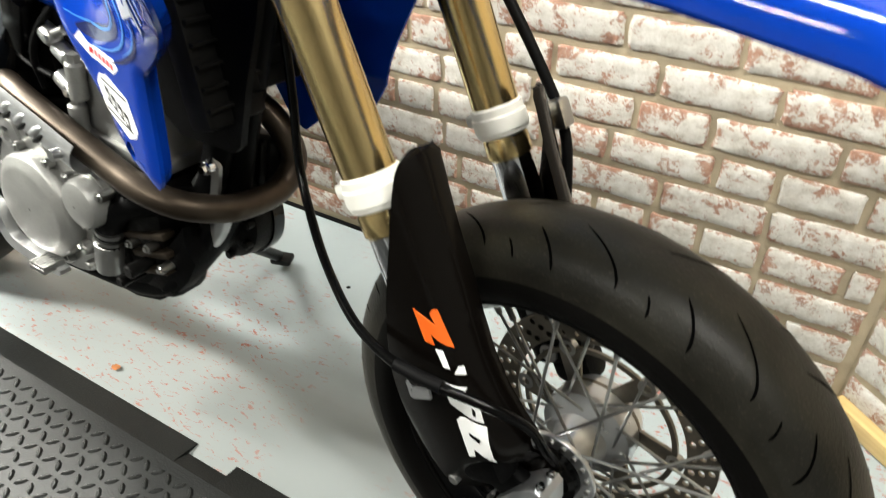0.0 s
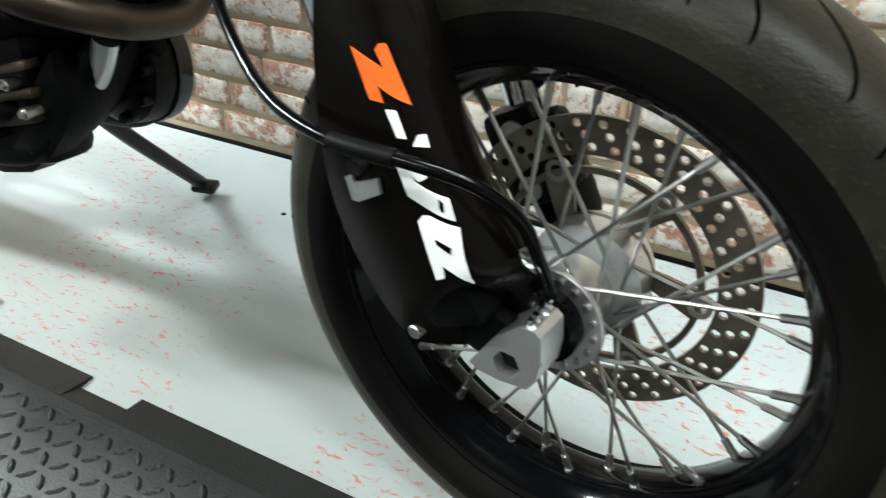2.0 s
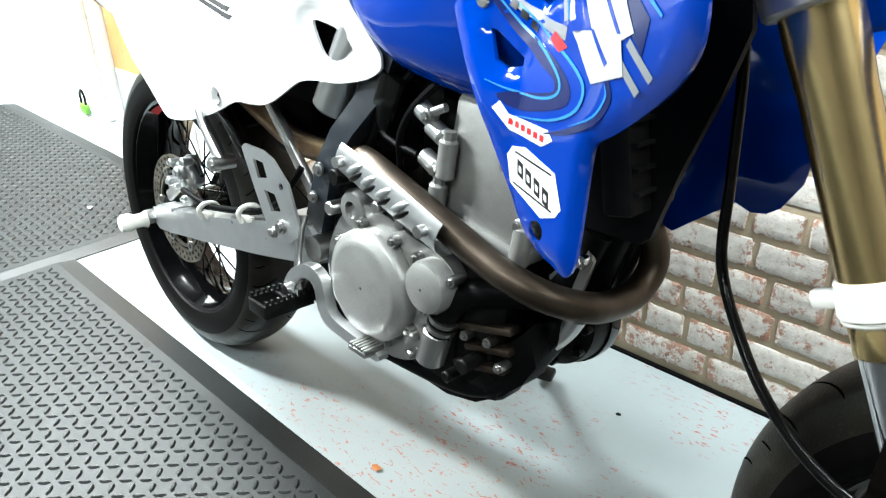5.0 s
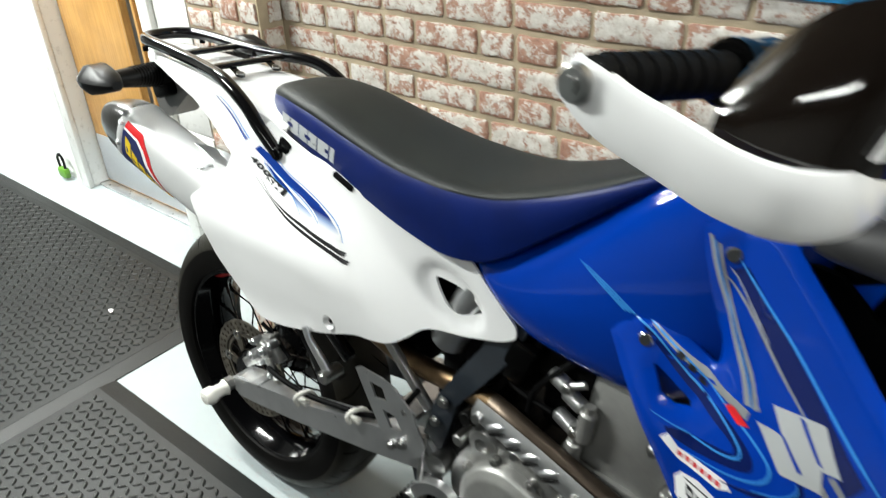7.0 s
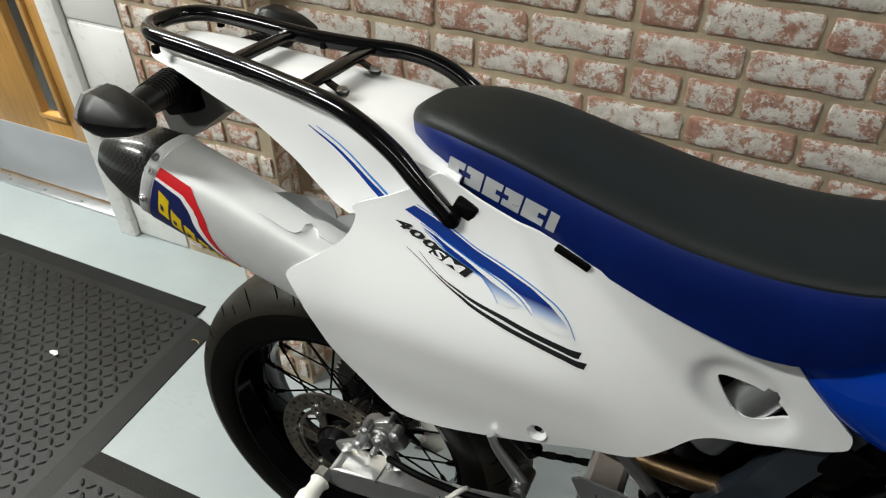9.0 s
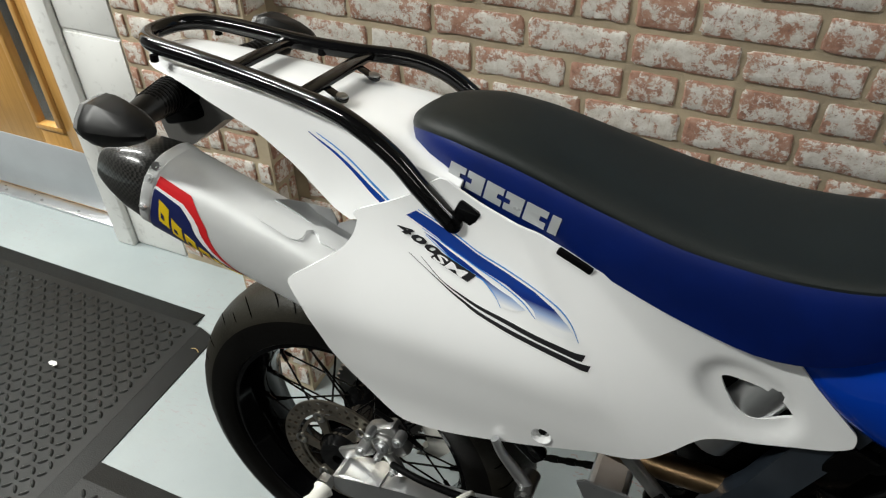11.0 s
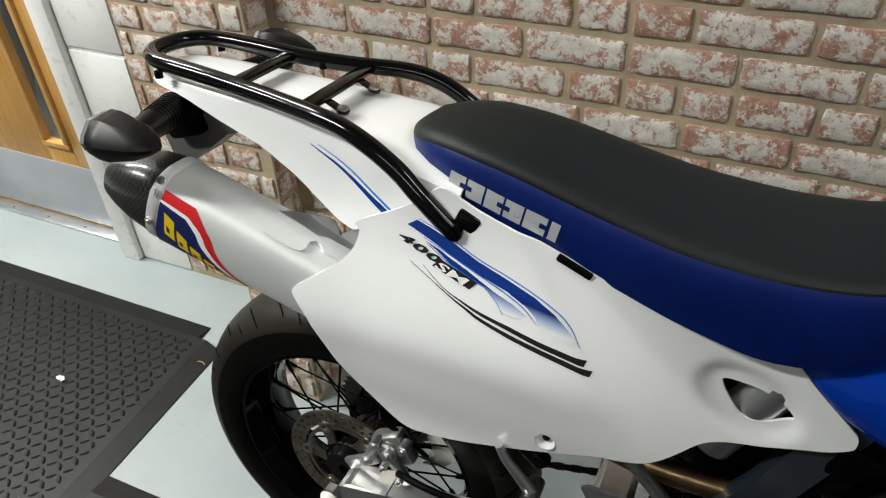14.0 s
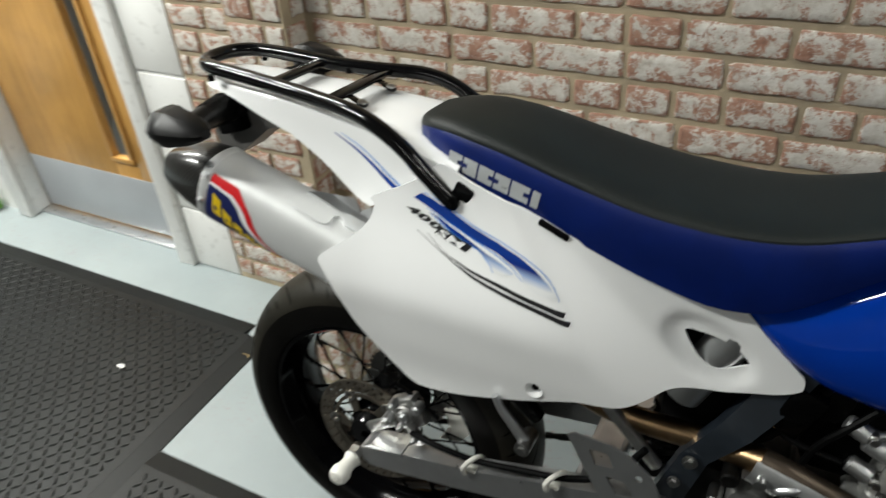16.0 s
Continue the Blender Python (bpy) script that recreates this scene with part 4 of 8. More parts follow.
def panel_depth(x, z):
    """Half width of the side panels: a broad swell behind a soft crease, and a dish round the opening."""
    low = ramp01(0.90 - z, 0.0, 0.22)
    s = 0.389 + (0.735 - z) * 0.70 - x
    broad = ramp01(s, -0.20, 0.10)
    rear = ramp01(x, -0.06, 0.10)
    d = 0.089 + broad * (0.012 + 0.050 * low) + 0.006 * ramp01(s, -0.004, 0.018) * ramp01(z, 0.64, 0.72) + 0.012 * (1 - rear) - 0.010 * ramp01(0.66 - z, 0.0, 0.10) * broad
    u, v = (x - 0.557) * 0.86 - (z - 0.718) * 0.51, (x - 0.557) * 0.51 + (z - 0.718) * 0.86
    reach = math.hypot(u / (0.075 if u < 0 else 0.062), v / 0.038)
    return d - 0.008 * (1 - ramp01(reach, 0.72, 1.05))


PANEL = [(0.1818, 0.9097), (0.2059, 0.9004), (0.2335, 0.8885), (0.2836, 0.8715), (0.3357, 0.8527), (0.3622, 0.8424), (0.4006, 0.8312), (0.4505, 0.8185), (0.4936, 0.8066), (0.5295, 0.799), (0.5513, 0.800), (0.5706, 0.799), (0.6118, 0.7603), (0.6558, 0.7211), (0.6633, 0.7125), (0.6652, 0.7028), (0.6616, 0.693),
         (0.6349, 0.6787), (0.5856, 0.6667), (0.5502, 0.6652), (0.5297, 0.6633), (0.513, 0.6569), (0.4925, 0.6394), (0.4735, 0.6257), (0.4558, 0.6192), (0.4304, 0.6171), (0.3976, 0.6143), (0.3276, 0.5852), (0.2427, 0.5579), (0.1804, 0.546), (0.1414, 0.550), (0.0916, 0.5911), (0.0554, 0.6358), (0.0359, 0.6727), (0.016, 0.7109),
         (0.0012, 0.7318), (-0.0025, 0.741), (0.0049, 0.7501), (0.0359, 0.7723), (0.0641, 0.7956), (0.077, 0.8156), (0.0803, 0.8336), (0.0756, 0.8431), (0.1181, 0.8645), (0.1503, 0.8834)]
EYE_HOLE = [(0.5202, 0.7361), (0.5229, 0.742), (0.5379, 0.7404), (0.5591, 0.7364), (0.5816, 0.7272), (0.5933, 0.7175), (0.6016, 0.708), (0.5937, 0.703), (0.5783, 0.6953), (0.5612, 0.6931), (0.5482, 0.698), (0.5362, 0.7108)]


def resample(loop, step):
    out = []
    for a, b in zip(loop, loop[1:] + loop[:1]):
        n = max(1, int(math.hypot(b[0] - a[0], b[1] - a[1]) / step))
        out += [(a[0] + (b[0] - a[0]) * k / n, a[1] + (b[1] - a[1]) * k / n) for k in range(n)]
    return out


for side in (-1, 1):
    bm = bmesh.new()
    sheet(bm, resample([tuple(p) for p in smooth_line(PANEL, 3, True)], 0.007), panel_depth, 0.004, [[tuple(p) for p in smooth_line(EYE_HOLE, 3, True)], circle(0.3446, 0.6157, 0.0125, 20)], 0.0085, side)
    side_panel = part("side_panel", bm, M["white_plastic"], bike, "glossy white plastic side panel with graphics")
    if side < 0:
        right_panel = side_panel


def decal(parent, outline, depth, mat, lift=0.0006, side=-1, step=0.012, name="decal", label=""):
    bm = bmesh.new()
    sheet(bm, resample(outline, step), depth, 0.0004, (), step, side, max(0.0006, 0.6 * lift))
    return part(name, bm, mat, parent, label)


# panel screw at the bottom of its dish
SCREW_Y = -panel_depth(0.3446, 0.6157)
bm = bmesh.new()
lathe(bm, [(0.0132, -0.0008), (0.0118, 0.0022), (0.0085, 0.0085), (0.003, 0.0095), (0.003, 0.0115), (0.0100, 0.0110), (0.0140, 0.003)], 24)
moved(bm, Matrix.Translation((0.3446, SCREW_Y, 0.6157)))
part("screw_dish", bm, M["white_plastic"], right_panel)
bm = bmesh.new()
rod(bm, (0.3446, SCREW_Y + 0.0045, 0.6157), (0.3446, SCREW_Y + 0.010, 0.6157), 0.0052, 12, None, 0.0012)
part("screw", bm, M["engine_dark"], right_panel)

# tank
def tank_ring(x):
    """Half width, lower and upper height of the tank."""
    tab = [(0.576, 0.070, 0.778, 0.801), (0.60, 0.088, 0.756, 0.806), (0.64, 0.100, 0.722, 0.822), (0.69, 0.107, 0.696, 0.856), (0.76, 0.111, 0.684, 0.914), (0.83, 0.110, 0.676, 0.980), (0.89, 0.105, 0.688, 1.022), (0.94, 0.096, 0.74, 1.040), (0.985, 0.082, 0.83, 1.034), (1.01, 0.055, 0.90, 1.010)]
    return [float(np.interp(x, [r[0] for r in tab], [r[k] for r in tab])) for k in (1, 2, 3)]


TANK_X = list(np.linspace(0.576, 1.01, 40))
TANK = [np.array(tank_ring(x)) for x in TANK_X]
for _ in range(3):
    TANK = [TANK[0]] + [(a + 2 * b + c) / 4 for a, b, c in zip(TANK, TANK[1:], TANK[2:])] + [TANK[-1]]
# (share of the half width, share of the height) from the belly up to the spine
FLANK = smooth_line([(0.30, 0.0), (0.66, 0.015), (0.90, 0.13), (1.0, 0.34), (0.985, 0.56), (0.90, 0.76), (0.74, 0.91), (0.45, 0.985), (0.12, 1.0)], 4)


def tank_depth(x, z):
    """Half width of the tank's flank at a height."""
    w, zl, zt = tank_ring(x)
    u = min(1.0, max(0.0, (z - zl) / (zt - zl)))
    return w * float(np.interp(u, [p[1] for p in FLANK], [p[0] for p in FLANK]))


bm = bmesh.new()
rings(bm, [[(x, -w * p[0], zl + (zt - zl) * p[1]) for p in FLANK] + [(x, w * p[0], zl + (zt - zl) * p[1]) for p in FLANK[::-1]] for x, (w, zl, zt) in zip(TANK_X, TANK)])
tank = part("fuel_tank", bm, M["blue_plastic"], bike, "glossy blue fuel tank")
bm = bmesh.new()
rod(bm, (0.91, 0, 1.020), (0.907, 0, 1.050), 0.034, 20, 0.033, 0.003)
part("filler_cap", bm, M["black_plastic"], tank)

# radiator shrouds
def shroud_depth(x, z):
    """Half width of the radiator shrouds, which flare out towards the front."""
    low = ramp01(0.84 - z, 0.0, 0.16)
    return 0.106 + 0.04 * low + 0.68 * max(0.0, x - 0.93) * (1 - 0.6 * low)


SHROUD = [(0.887, 0.938), (0.894, 0.950), (0.930, 0.966), (0.958, 0.9735), (0.9737, 0.971), (0.998, 0.952), (1.042, 0.920), (1.085, 0.884), (1.127, 0.854), (1.146, 0.843), (1.151, 0.820), (1.150, 0.800), (1.143, 0.782), (1.122, 0.757), (1.087, 0.7275), (1.057, 0.705), (1.041, 0.695), (1.036, 0.684), (1.035, 0.657), (1.0345, 0.625),
          (1.033, 0.586), (1.0286, 0.568), (1.0185, 0.561), (1.002, 0.5657), (0.9757, 0.5726), (0.941, 0.598), (0.896, 0.6656), (0.855, 0.7213), (0.807, 0.785), (0.808, 0.803), (0.824, 0.820), (0.842, 0.825), (0.866, 0.821), (0.900, 0.808), (0.933, 0.795), (0.934, 0.815), (0.914, 0.852), (0.900, 0.889)]
FAR_SHROUD = SHROUD[:11] + [(1.142, 0.78), (1.138, 0.70), (1.128, 0.63), (1.112, 0.600), (1.099, 0.590), (1.082, 0.587), (1.064, 0.593), (1.030, 0.566), (0.996, 0.538), (0.975, 0.545)] + SHROUD[25:]


def far_shroud_depth(x, z):
    """Half width of the far shroud, which is tucked in lower down."""
    return 0.098 + (shroud_depth(x, z) - 0.098) * ramp01(z, 0.64, 0.84)


VENT = [(0.8683, 0.7677), (0.8765, 0.7671), (0.9202, 0.7459), (0.9215, 0.7384), (0.9032, 0.7341), (0.8854, 0.7397)]
BOTTOM_HOLE = circle(0.979, 0.594, 0.0105, 16)


def edge_gap(x, z, line):
    """How far a place lies from a polyline."""
    best = 9.0
    for (ax, az), (bx, bz) in zip(line, line[1:]):
        t = min(1.0, max(0.0, ((x - ax) * (bx - ax) + (z - az) * (bz - az)) / ((bx - ax) ** 2 + (bz - az) ** 2 + 1e-12)))
        best = min(best, math.hypot(x - ax - t * (bx - ax), z - az - t * (bz - az)))
    return best


def shroud_form(x, z):
    """The shroud with rounded-over edges, a dished vent and a raised rib along each arm."""
    rim = edge_gap(x, z, SHROUD + SHROUD[:1])
    dish = edge_gap(x, z, VENT + VENT[:1])
    rib = edge_gap(x, z, [(0.915, 0.915), (0.968, 0.812), (0.988, 0.779), (0.905, 0.792), (0.845, 0.815)])
    return shroud_depth(x, z) - 0.007 * (1 - ramp01(rim, 0.0, 0.013)) - 0.006 * (1 - ramp01(dish, 0.002, 0.012)) + 0.0035 * (1 - ramp01(rib, 0.004, 0.014))


for side in (-1, 1):
    bm = bmesh.new()
    if side < 0:
        sheet(bm, resample([tuple(p) for p in smooth_line(SHROUD, 2, True)], 0.009), shroud_form, 0.005, [resample(VENT, 0.008), BOTTOM_HOLE], 0.010, side)
    else:
        sheet(bm, resample(FAR_SHROUD, 0.012), far_shroud_depth, 0.004, (), 0.014, side)
    sh = part("radiator_shroud", bm, M["blue_plastic"], bike, "glossy blue radiator shroud with striped graphics")
    if side < 0:
        right_shroud = sh
    # turned-in front lip
    if side > 0:
        continue
    bm = bmesh.new()
    lip = smooth_line(SHROUD[5:22], 4)
    verts = [(x, side * (shroud_depth(x, z) - 0.008), z) for x, z in lip] + [(x - 0.016, side * (shroud_depth(x, z) - 0.034), z) for x, z in lip]
    n = len(lip)
    verts += [(v[0] - 0.004, v[1] - side * 0.0005, v[2] - 0.002) for v in verts]
    faces = [(i, i + 1, n + i + 1, n + i) for i in range(n - 1)] + [(2 * n + i, 3 * n + i, 3 * n + i + 1, 2 * n + i + 1) for i in range(n - 1)]
    verts_faces(bm, verts, faces)
    part("turned_edge", bm, M["blue_plastic"], sh)

for x, z in ((0.925, 0.9236), (0.8538, 0.7938)):
    bm = bmesh.new()
    d = shroud_form(x, z)
    rod(bm, (x, -d - 0.0045, z), (x, -d + 0.004, z), 0.009, 16, None, 0.0015)
    part("bolt", bm, M["chrome"], right_shroud)

# radiators behind the shrouds
for side in (-1, 1):
    bm = bmesh.new()
    rx, ry = (1.005, 0.070) if side < 0 else (0.955, 0.052)
    box(bm, (rx, side * ry, 0.760), (0.034, 0.085, 0.30), 0.006, pose(0, 0, 0, 0, -12, 0))
    rad = part("radiator", bm, M["radiator"], bike, "black finned radiator")
    for k in range(11):
        bm = bmesh.new()
        z = 0.640 + 0.022 * k
        box(bm, (rx + 0.021 - (z - 0.760) * math.tan(radians(12)), side * ry, z), (0.006, 0.080, 0.004), 0, pose(0, 0, 0, 0, -12, 0))
        part("louvre", bm, M["radiator"], rad, smooth=False)

# black air duct between the radiator and the shroud
bm = bmesh.new()
sheet(bm, [(0.935, 0.600), (0.96, 0.580), (1.045, 0.580), (1.056, 0.590), (1.074, 0.661), (1.098, 0.735), (1.112, 0.79), (1.10, 0.85), (1.02, 0.92), (0.95, 0.93), (0.93, 0.85)], lambda x, z: 0.078, 0.010, (), 0.03, -1)
bmesh.ops.bevel(bm, geom=[e for e in bm.edges if e.is_manifold and e.calc_face_angle(0) > 0.9], offset=0.003, segments=2, profile=0.5, affect="EDGES")
part("air_duct", bm, M["black_rough"], bike, "black plastic air duct inside the shroud")
# white rear mudguard
def tail_at(x):
    tab = [(-0.300, 0.018, 0.945, 0.938), (-0.29, 0.034, 0.952, 0.938), (-0.27, 0.046, 0.955, 0.937), (-0.215, 0.056, 0.953, 0.930), (-0.16, 0.061, 0.951, 0.912), (-0.09, 0.065, 0.948, 0.890), (-0.035, 0.069, 0.944, 0.860), (0.03, 0.077, 0.938, 0.815), (0.055, 0.082, 0.934, 0.810), (0.085, 0.088, 0.930, 0.826),
           (0.145, 0.094, 0.918, 0.866), (0.20, 0.094, 0.905, 0.877)]
    for a, b in zip(tab, tab[1:]):
        if x <= b[0]:
            t = (x - a[0]) / (b[0] - a[0])
            return [p + (q - p) * t for p, q in zip(a[1:], b[1:])]
    return tab[-1][1:]


outer, inner = [], []
for x in [-0.300, -0.296, -0.289, -0.28] + list(np.linspace(-0.268, 0.20, 36)):
    w, zt, zl = tail_at(x)
    o = []
    for k in range(25):
        u = k / 24
        if u < 0.3:
            p = (w * (1.0 + 0.10 * (1 - u / 0.3)), zl + (zt - 0.014 - zl) * (u / 0.3))
        elif u <= 0.7:
            a = (u - 0.3) / 0.4 * math.pi
            p = (w * math.copysign(abs(math.cos(a)) ** 0.5, math.cos(a)), zt - 0.014 + 0.014 * math.sin(a) ** 0.7)
        else:
            p = (-w * (1.0 + 0.10 * (u - 0.7) / 0.3), zl + (zt - 0.014 - zl) * ((1 - u) / 0.3))
        o.append((x, -p[0], p[1]))
    outer.append(o + [(x, y * 0.95, z - (0.004 if abs(y) < w * 0.9 else 0.0)) for _, y, z in o[::-1]])
bm = bmesh.new()
rings(bm, outer)
tail = part("rear_mudguard", bm, M["white_plastic"], bike, "glossy white rear mudguard with a blue flash")

# luggage rack
rack_pts = [(0.198, 0.112, 0.863), (0.160, 0.113, 0.896), (0.13, 0.110, 0.921), (0.09, 0.107, 0.944), (0.042, 0.098, 0.957), (-0.034, 0.080, 0.960), (-0.10, 0.069, 0.963), (-0.18, 0.063, 0.969), (-0.235, 0.059, 0.972), (-0.268, 0.050, 0.973), (-0.288, 0.028, 0.973), (-0.293, 0.0, 0.973)]
bm = bmesh.new()
pipe(bm, [(x, -y, z) for x, y, z in rack_pts] + [(x, y, z) for x, y, z in rack_pts[-2::-1]], 0.0115, 14, 5)
rack = part("luggage_rack", bm, M["black_paint"], bike, "glossy black tubular steel luggage rack")
for x in (-0.010, -0.126):
    bm = bmesh.new()
    w = 0.082 if x > -0.1 else 0.064
    box(bm, (x, 0, 0.960 if x > -0.1 else 0.965), (0.020, 2 * w, 0.010), 0.003)
    part("crossbar", bm, M["black_paint"], rack)
for s in (-1, 1):
    bm = bmesh.new()
    box(bm, (0.006, s * 0.040, 0.952), (0.020, 0.013, 0.003), 0.001, pose(0, 0, 0, 0, 25, 0))
    rod(bm, (0.018, s * 0.040, 0.9455), (0.019, s * 0.040, 0.9485), 0.009, 14)
    part("tab", bm, M["black_paint"], rack)
    bm = bmesh.new()
    rod(bm, (0.019, s * 0.040, 0.9485), (0.0195, s * 0.040, 0.9510), 0.0070, 12)
    rod(bm, (0.0195, s * 0.040, 0.9510), (0.0195, s * 0.040, 0.9515), 0.0035, 8)
    part("bolt", bm, M["steel"], rack)
    bm = bmesh.new()
    rod(bm, (0.202, s * 0.092, 0.861), (0.202, s * 0.119, 0.861), 0.0118, 14, None, 0.002)
    rod(bm, (0.202, s * 0.118, 0.861), (0.202, s * 0.1225, 0.861), 0.0060, 6)
    box(bm, (0.216, s * 0.101, 0.874), (0.030, 0.020, 0.026), 0.005, pose(0, 0, 0, 0, 25, 0))
    part("clamp_foot", bm, M["black_paint"], rack)
    for x in (-0.075, -0.25):
        bm = bmesh.new()
        rod(bm, (x, s * 0.064, 0.962), (x, s * 0.064, 0.953), 0.0055, 10)
        part("buffer", bm, M["black_rough"], rack)

# ---- exhaust ----
AXIS0, AXIS1 = Vector((0.09, -0.096, 0.702)), Vector((-0.212, -0.122, 0.812))


def can_rings(stations, seg=36):
    d = (AXIS1 - AXIS0).normalized()
    up = (Vector((0, 0, 1)) - d * d.z).normalized()
    lat = Vector((0, -1, 0))
    out = []
    for t, w, h, drop in stations:
        c = AXIS0 + (AXIS1 - AXIS0) * t + up * drop
        out.append([c + lat * (w * math.copysign(abs(math.cos(a)) ** 0.75, math.cos(a))) + up * (h * math.copysign(abs(math.sin(a)) ** 0.75, math.sin(a))) for a in (2 * math.pi * k / seg for k in range(seg))])
    return out


bm = bmesh.new()
rings(bm, can_rings([(-0.25, 0.022, 0.022, 0), (-0.05, 0.040, 0.044, 0), (0.0, 0.046, 0.053, 0), (0.1, 0.048, 0.056, 0), (0.5, 0.048, 0.057, 0), (0.96, 0.048, 0.057, 0), (1.0, 0.0482, 0.0572, 0)]))
silencer = part("silencer", bm, M["can_alloy"], bike, "brushed aluminium oval silencer with a coloured badge and carbon end cap")
bm = bmesh.new()
rings(bm, can_rings([(1.001, 0.0475, 0.0565, 0), (1.02, 0.047, 0.056, 0), (1.10, 0.044, 0.052, -0.002), (1.19, 0.036, 0.042, -0.006), (1.25, 0.028, 0.033, -0.010), (1.27, 0.024, 0.028, -0.012)]))
part("end_cap", bm, M["carbon"], silencer, "woven carbon fibre end cap")
bm = bmesh.new()
rings(bm, can_rings([(0.955, 0.0487, 0.0577, 0), (0.957, 0.0492, 0.0582, 0), (0.998, 0.0492, 0.0582, 0), (1.0, 0.0487, 0.0577, 0)]), cap=False)
part("end_band", bm, M["can_alloy"], silencer)

bm = bmesh.new()
pipe(bm, [(0.90, 0.045, 0.590), (0.950, 0.060, 0.572), (0.984, 0.068, 0.535), (0.992, 0.070, 0.498), (0.991, 0.042, 0.470), (0.990, -0.010, 0.469), (0.988, -0.058, 0.481), (0.962, -0.098, 0.495), (0.918, -0.114, 0.508), (0.876, -0.115, 0.519), (0.831, -0.115, 0.534), (0.753, -0.115, 0.559), (0.685, -0.110, 0.576), (0.645, -0.100, 0.578)], 0.0180, 18, 6)
header = part("exhaust_header", bm, M["header_steel"], bike, "heat-browned steel exhaust header pipe")
bm = bmesh.new()
pipe(bm, [(0.650, -0.100, 0.577), (0.605, -0.085, 0.566), (0.56, -0.075, 0.559), (0.455, -0.072, 0.556), (0.36, -0.070, 0.580), (0.25, -0.080, 0.630), (0.13, -0.094, 0.688)], 0.0180, 16, 6)
part("mid_pipe", bm, M["brass_pipe"], header, "straw-coloured stainless link pipe")

# ---- front end, built straight and turned with the steering ----
def fork_x(z):
    return 1.292 - (z - 0.577) * math.tan(radians(RAKE))


def fpt(y, z, ahead=0.0):
    """A point on a fork leg's axis."""
    return Vector((fork_x(z) + ahead, y, z))


def steered(name, bm, mat, parent=None, label=""):
    moved(bm, STEER)
    return part(name, bm, mat, parent or bike, label)


for side in (-1, 1):
    y = 0.1 * side
    bm = bmesh.new()
    d = (fpt(y, 1.0) - fpt(y, 0.5)).normalized()
    a = fpt(y, 0.582)
    loops = []
    _, u, w = frame_of(d)
    for s, r in ((0.0, 0.0245), (0.002, 0.0262), (0.022, 0.0262), (0.024, 0.0250), (0.030, 0.0250), (0.032, 0.0268), (0.20, 0.0268), (0.235, 0.0285), (0.50, 0.0285)):
        loops.append([a + d * s + (u * math.cos(t) + w * math.sin(t)) * r for t in (2 * math.pi * k / 28 for k in range(28))])
    rings(bm, loops)
    leg = steered("fork_leg", bm, M["gold"], None, "gold anodised upside-down fork leg")
    bm = bmesh.new()
    rod(bm, fpt(y, 0.36), fpt(y, 0.594), 0.0235, 24)
    steered("stanchion", bm, M["chrome"], leg, "chromed fork stanchion")
    bm = bmesh.new()
    rod(bm, fpt(y, 0.610), fpt(y, 0.628), 0.0312, 28, None, 0.002)
    rod(bm, fpt(y, 0.606), fpt(y, 0.637), 0.0297, 28, None, 0.002)
    c = fpt(y, 0.612)
    box(bm, (c.x - 0.036, c.y + side * 0.004, c.z - 0.004), (0.030, 0.014, 0.016), 0.004, pose(0, 0, 0, 0, -25, 0))
    steered("guard_collar", bm, M["white_nylon"], leg, "white nylon guard collar")
    bm = bmesh.new()
    box(bm, (fork_x(0.36) + 0.012, y * 0.95, 0.36), (0.058, 0.042, 0.085), 0.012, pose(0, 0, 0, 0, -28, 0))
    box(bm, (1.450, y * 0.80, 0.305), (0.075, 0.020, 0.05), 0.008, pose(0, 0, 0, 0, 15, 0))
    steered("axle_lug", bm, M["black_rough"], leg)

# right axle clamp, machined bare
bm = bmesh.new()
CL = [(1.4247, 0.2833), (1.4325, 0.278), (1.4568, 0.2772), (1.4864, 0.2815), (1.4951, 0.2954), (1.4977, 0.318), (1.4943, 0.3441), (1.4873, 0.3494), (1.4742, 0.3476), (1.4516, 0.3276)]
CL = [(1.464 + (x - 1.464) * 0.86, 0.300 + (z - 0.300) * 0.86) for x, z in CL]
sheet(bm, CL, lambda x, z: 0.101, 0.037, [circle(1.464, 0.300, 0.0125, 6)], 0, -1)
bmesh.ops.bevel(bm, geom=[e for e in bm.edges if e.is_manifold and e.calc_face_angle(0) > 0.9], offset=0.002, segments=2, profile=0.5, affect="EDGES")
clamp = steered("axle_clamp", bm, M["alloy"], None, "bare machined aluminium axle clamp")
bm = bmesh.new()
rod(bm, (1.466, -0.076, 0.300), (1.466, -0.055, 0.300), 0.0115, 12)
steered("axle_end", bm, M["engine_dark"], clamp)
for x, yy in ((1.499, -0.094), (1.499, -0.074)):
    bm = bmesh.new()
    rod(bm, (x - 0.021, yy, 0.338), (x - 0.019, yy, 0.348), 0.0050, 10)
    rod(bm, (x - 0.019, yy, 0.348), (x - 0.018, yy, 0.354), 0.0032, 6)
    steered("clamp_stud", bm, M["chrome"], clamp)


# fork guards
def guard_depth(x, z):
    """Half width of the fork guards, which roll over towards their front edge."""
    d = (x - fork_x(z) + 0.018) * math.cos(radians(RAKE))
    roll = max(0.0, 1 - edge_gap(x, z, GUARD[1:10]) / 0.021)
    return 0.133 - 2.6 * (d - 0.005) ** 2 - 0.014 * ramp01(0.44 - z, 0.0, 0.18) - 0.048 * ramp01(0.092 - math.hypot(x - 1.472, z - 0.299), 0.0, 0.055) - 0.024 * roll ** 2


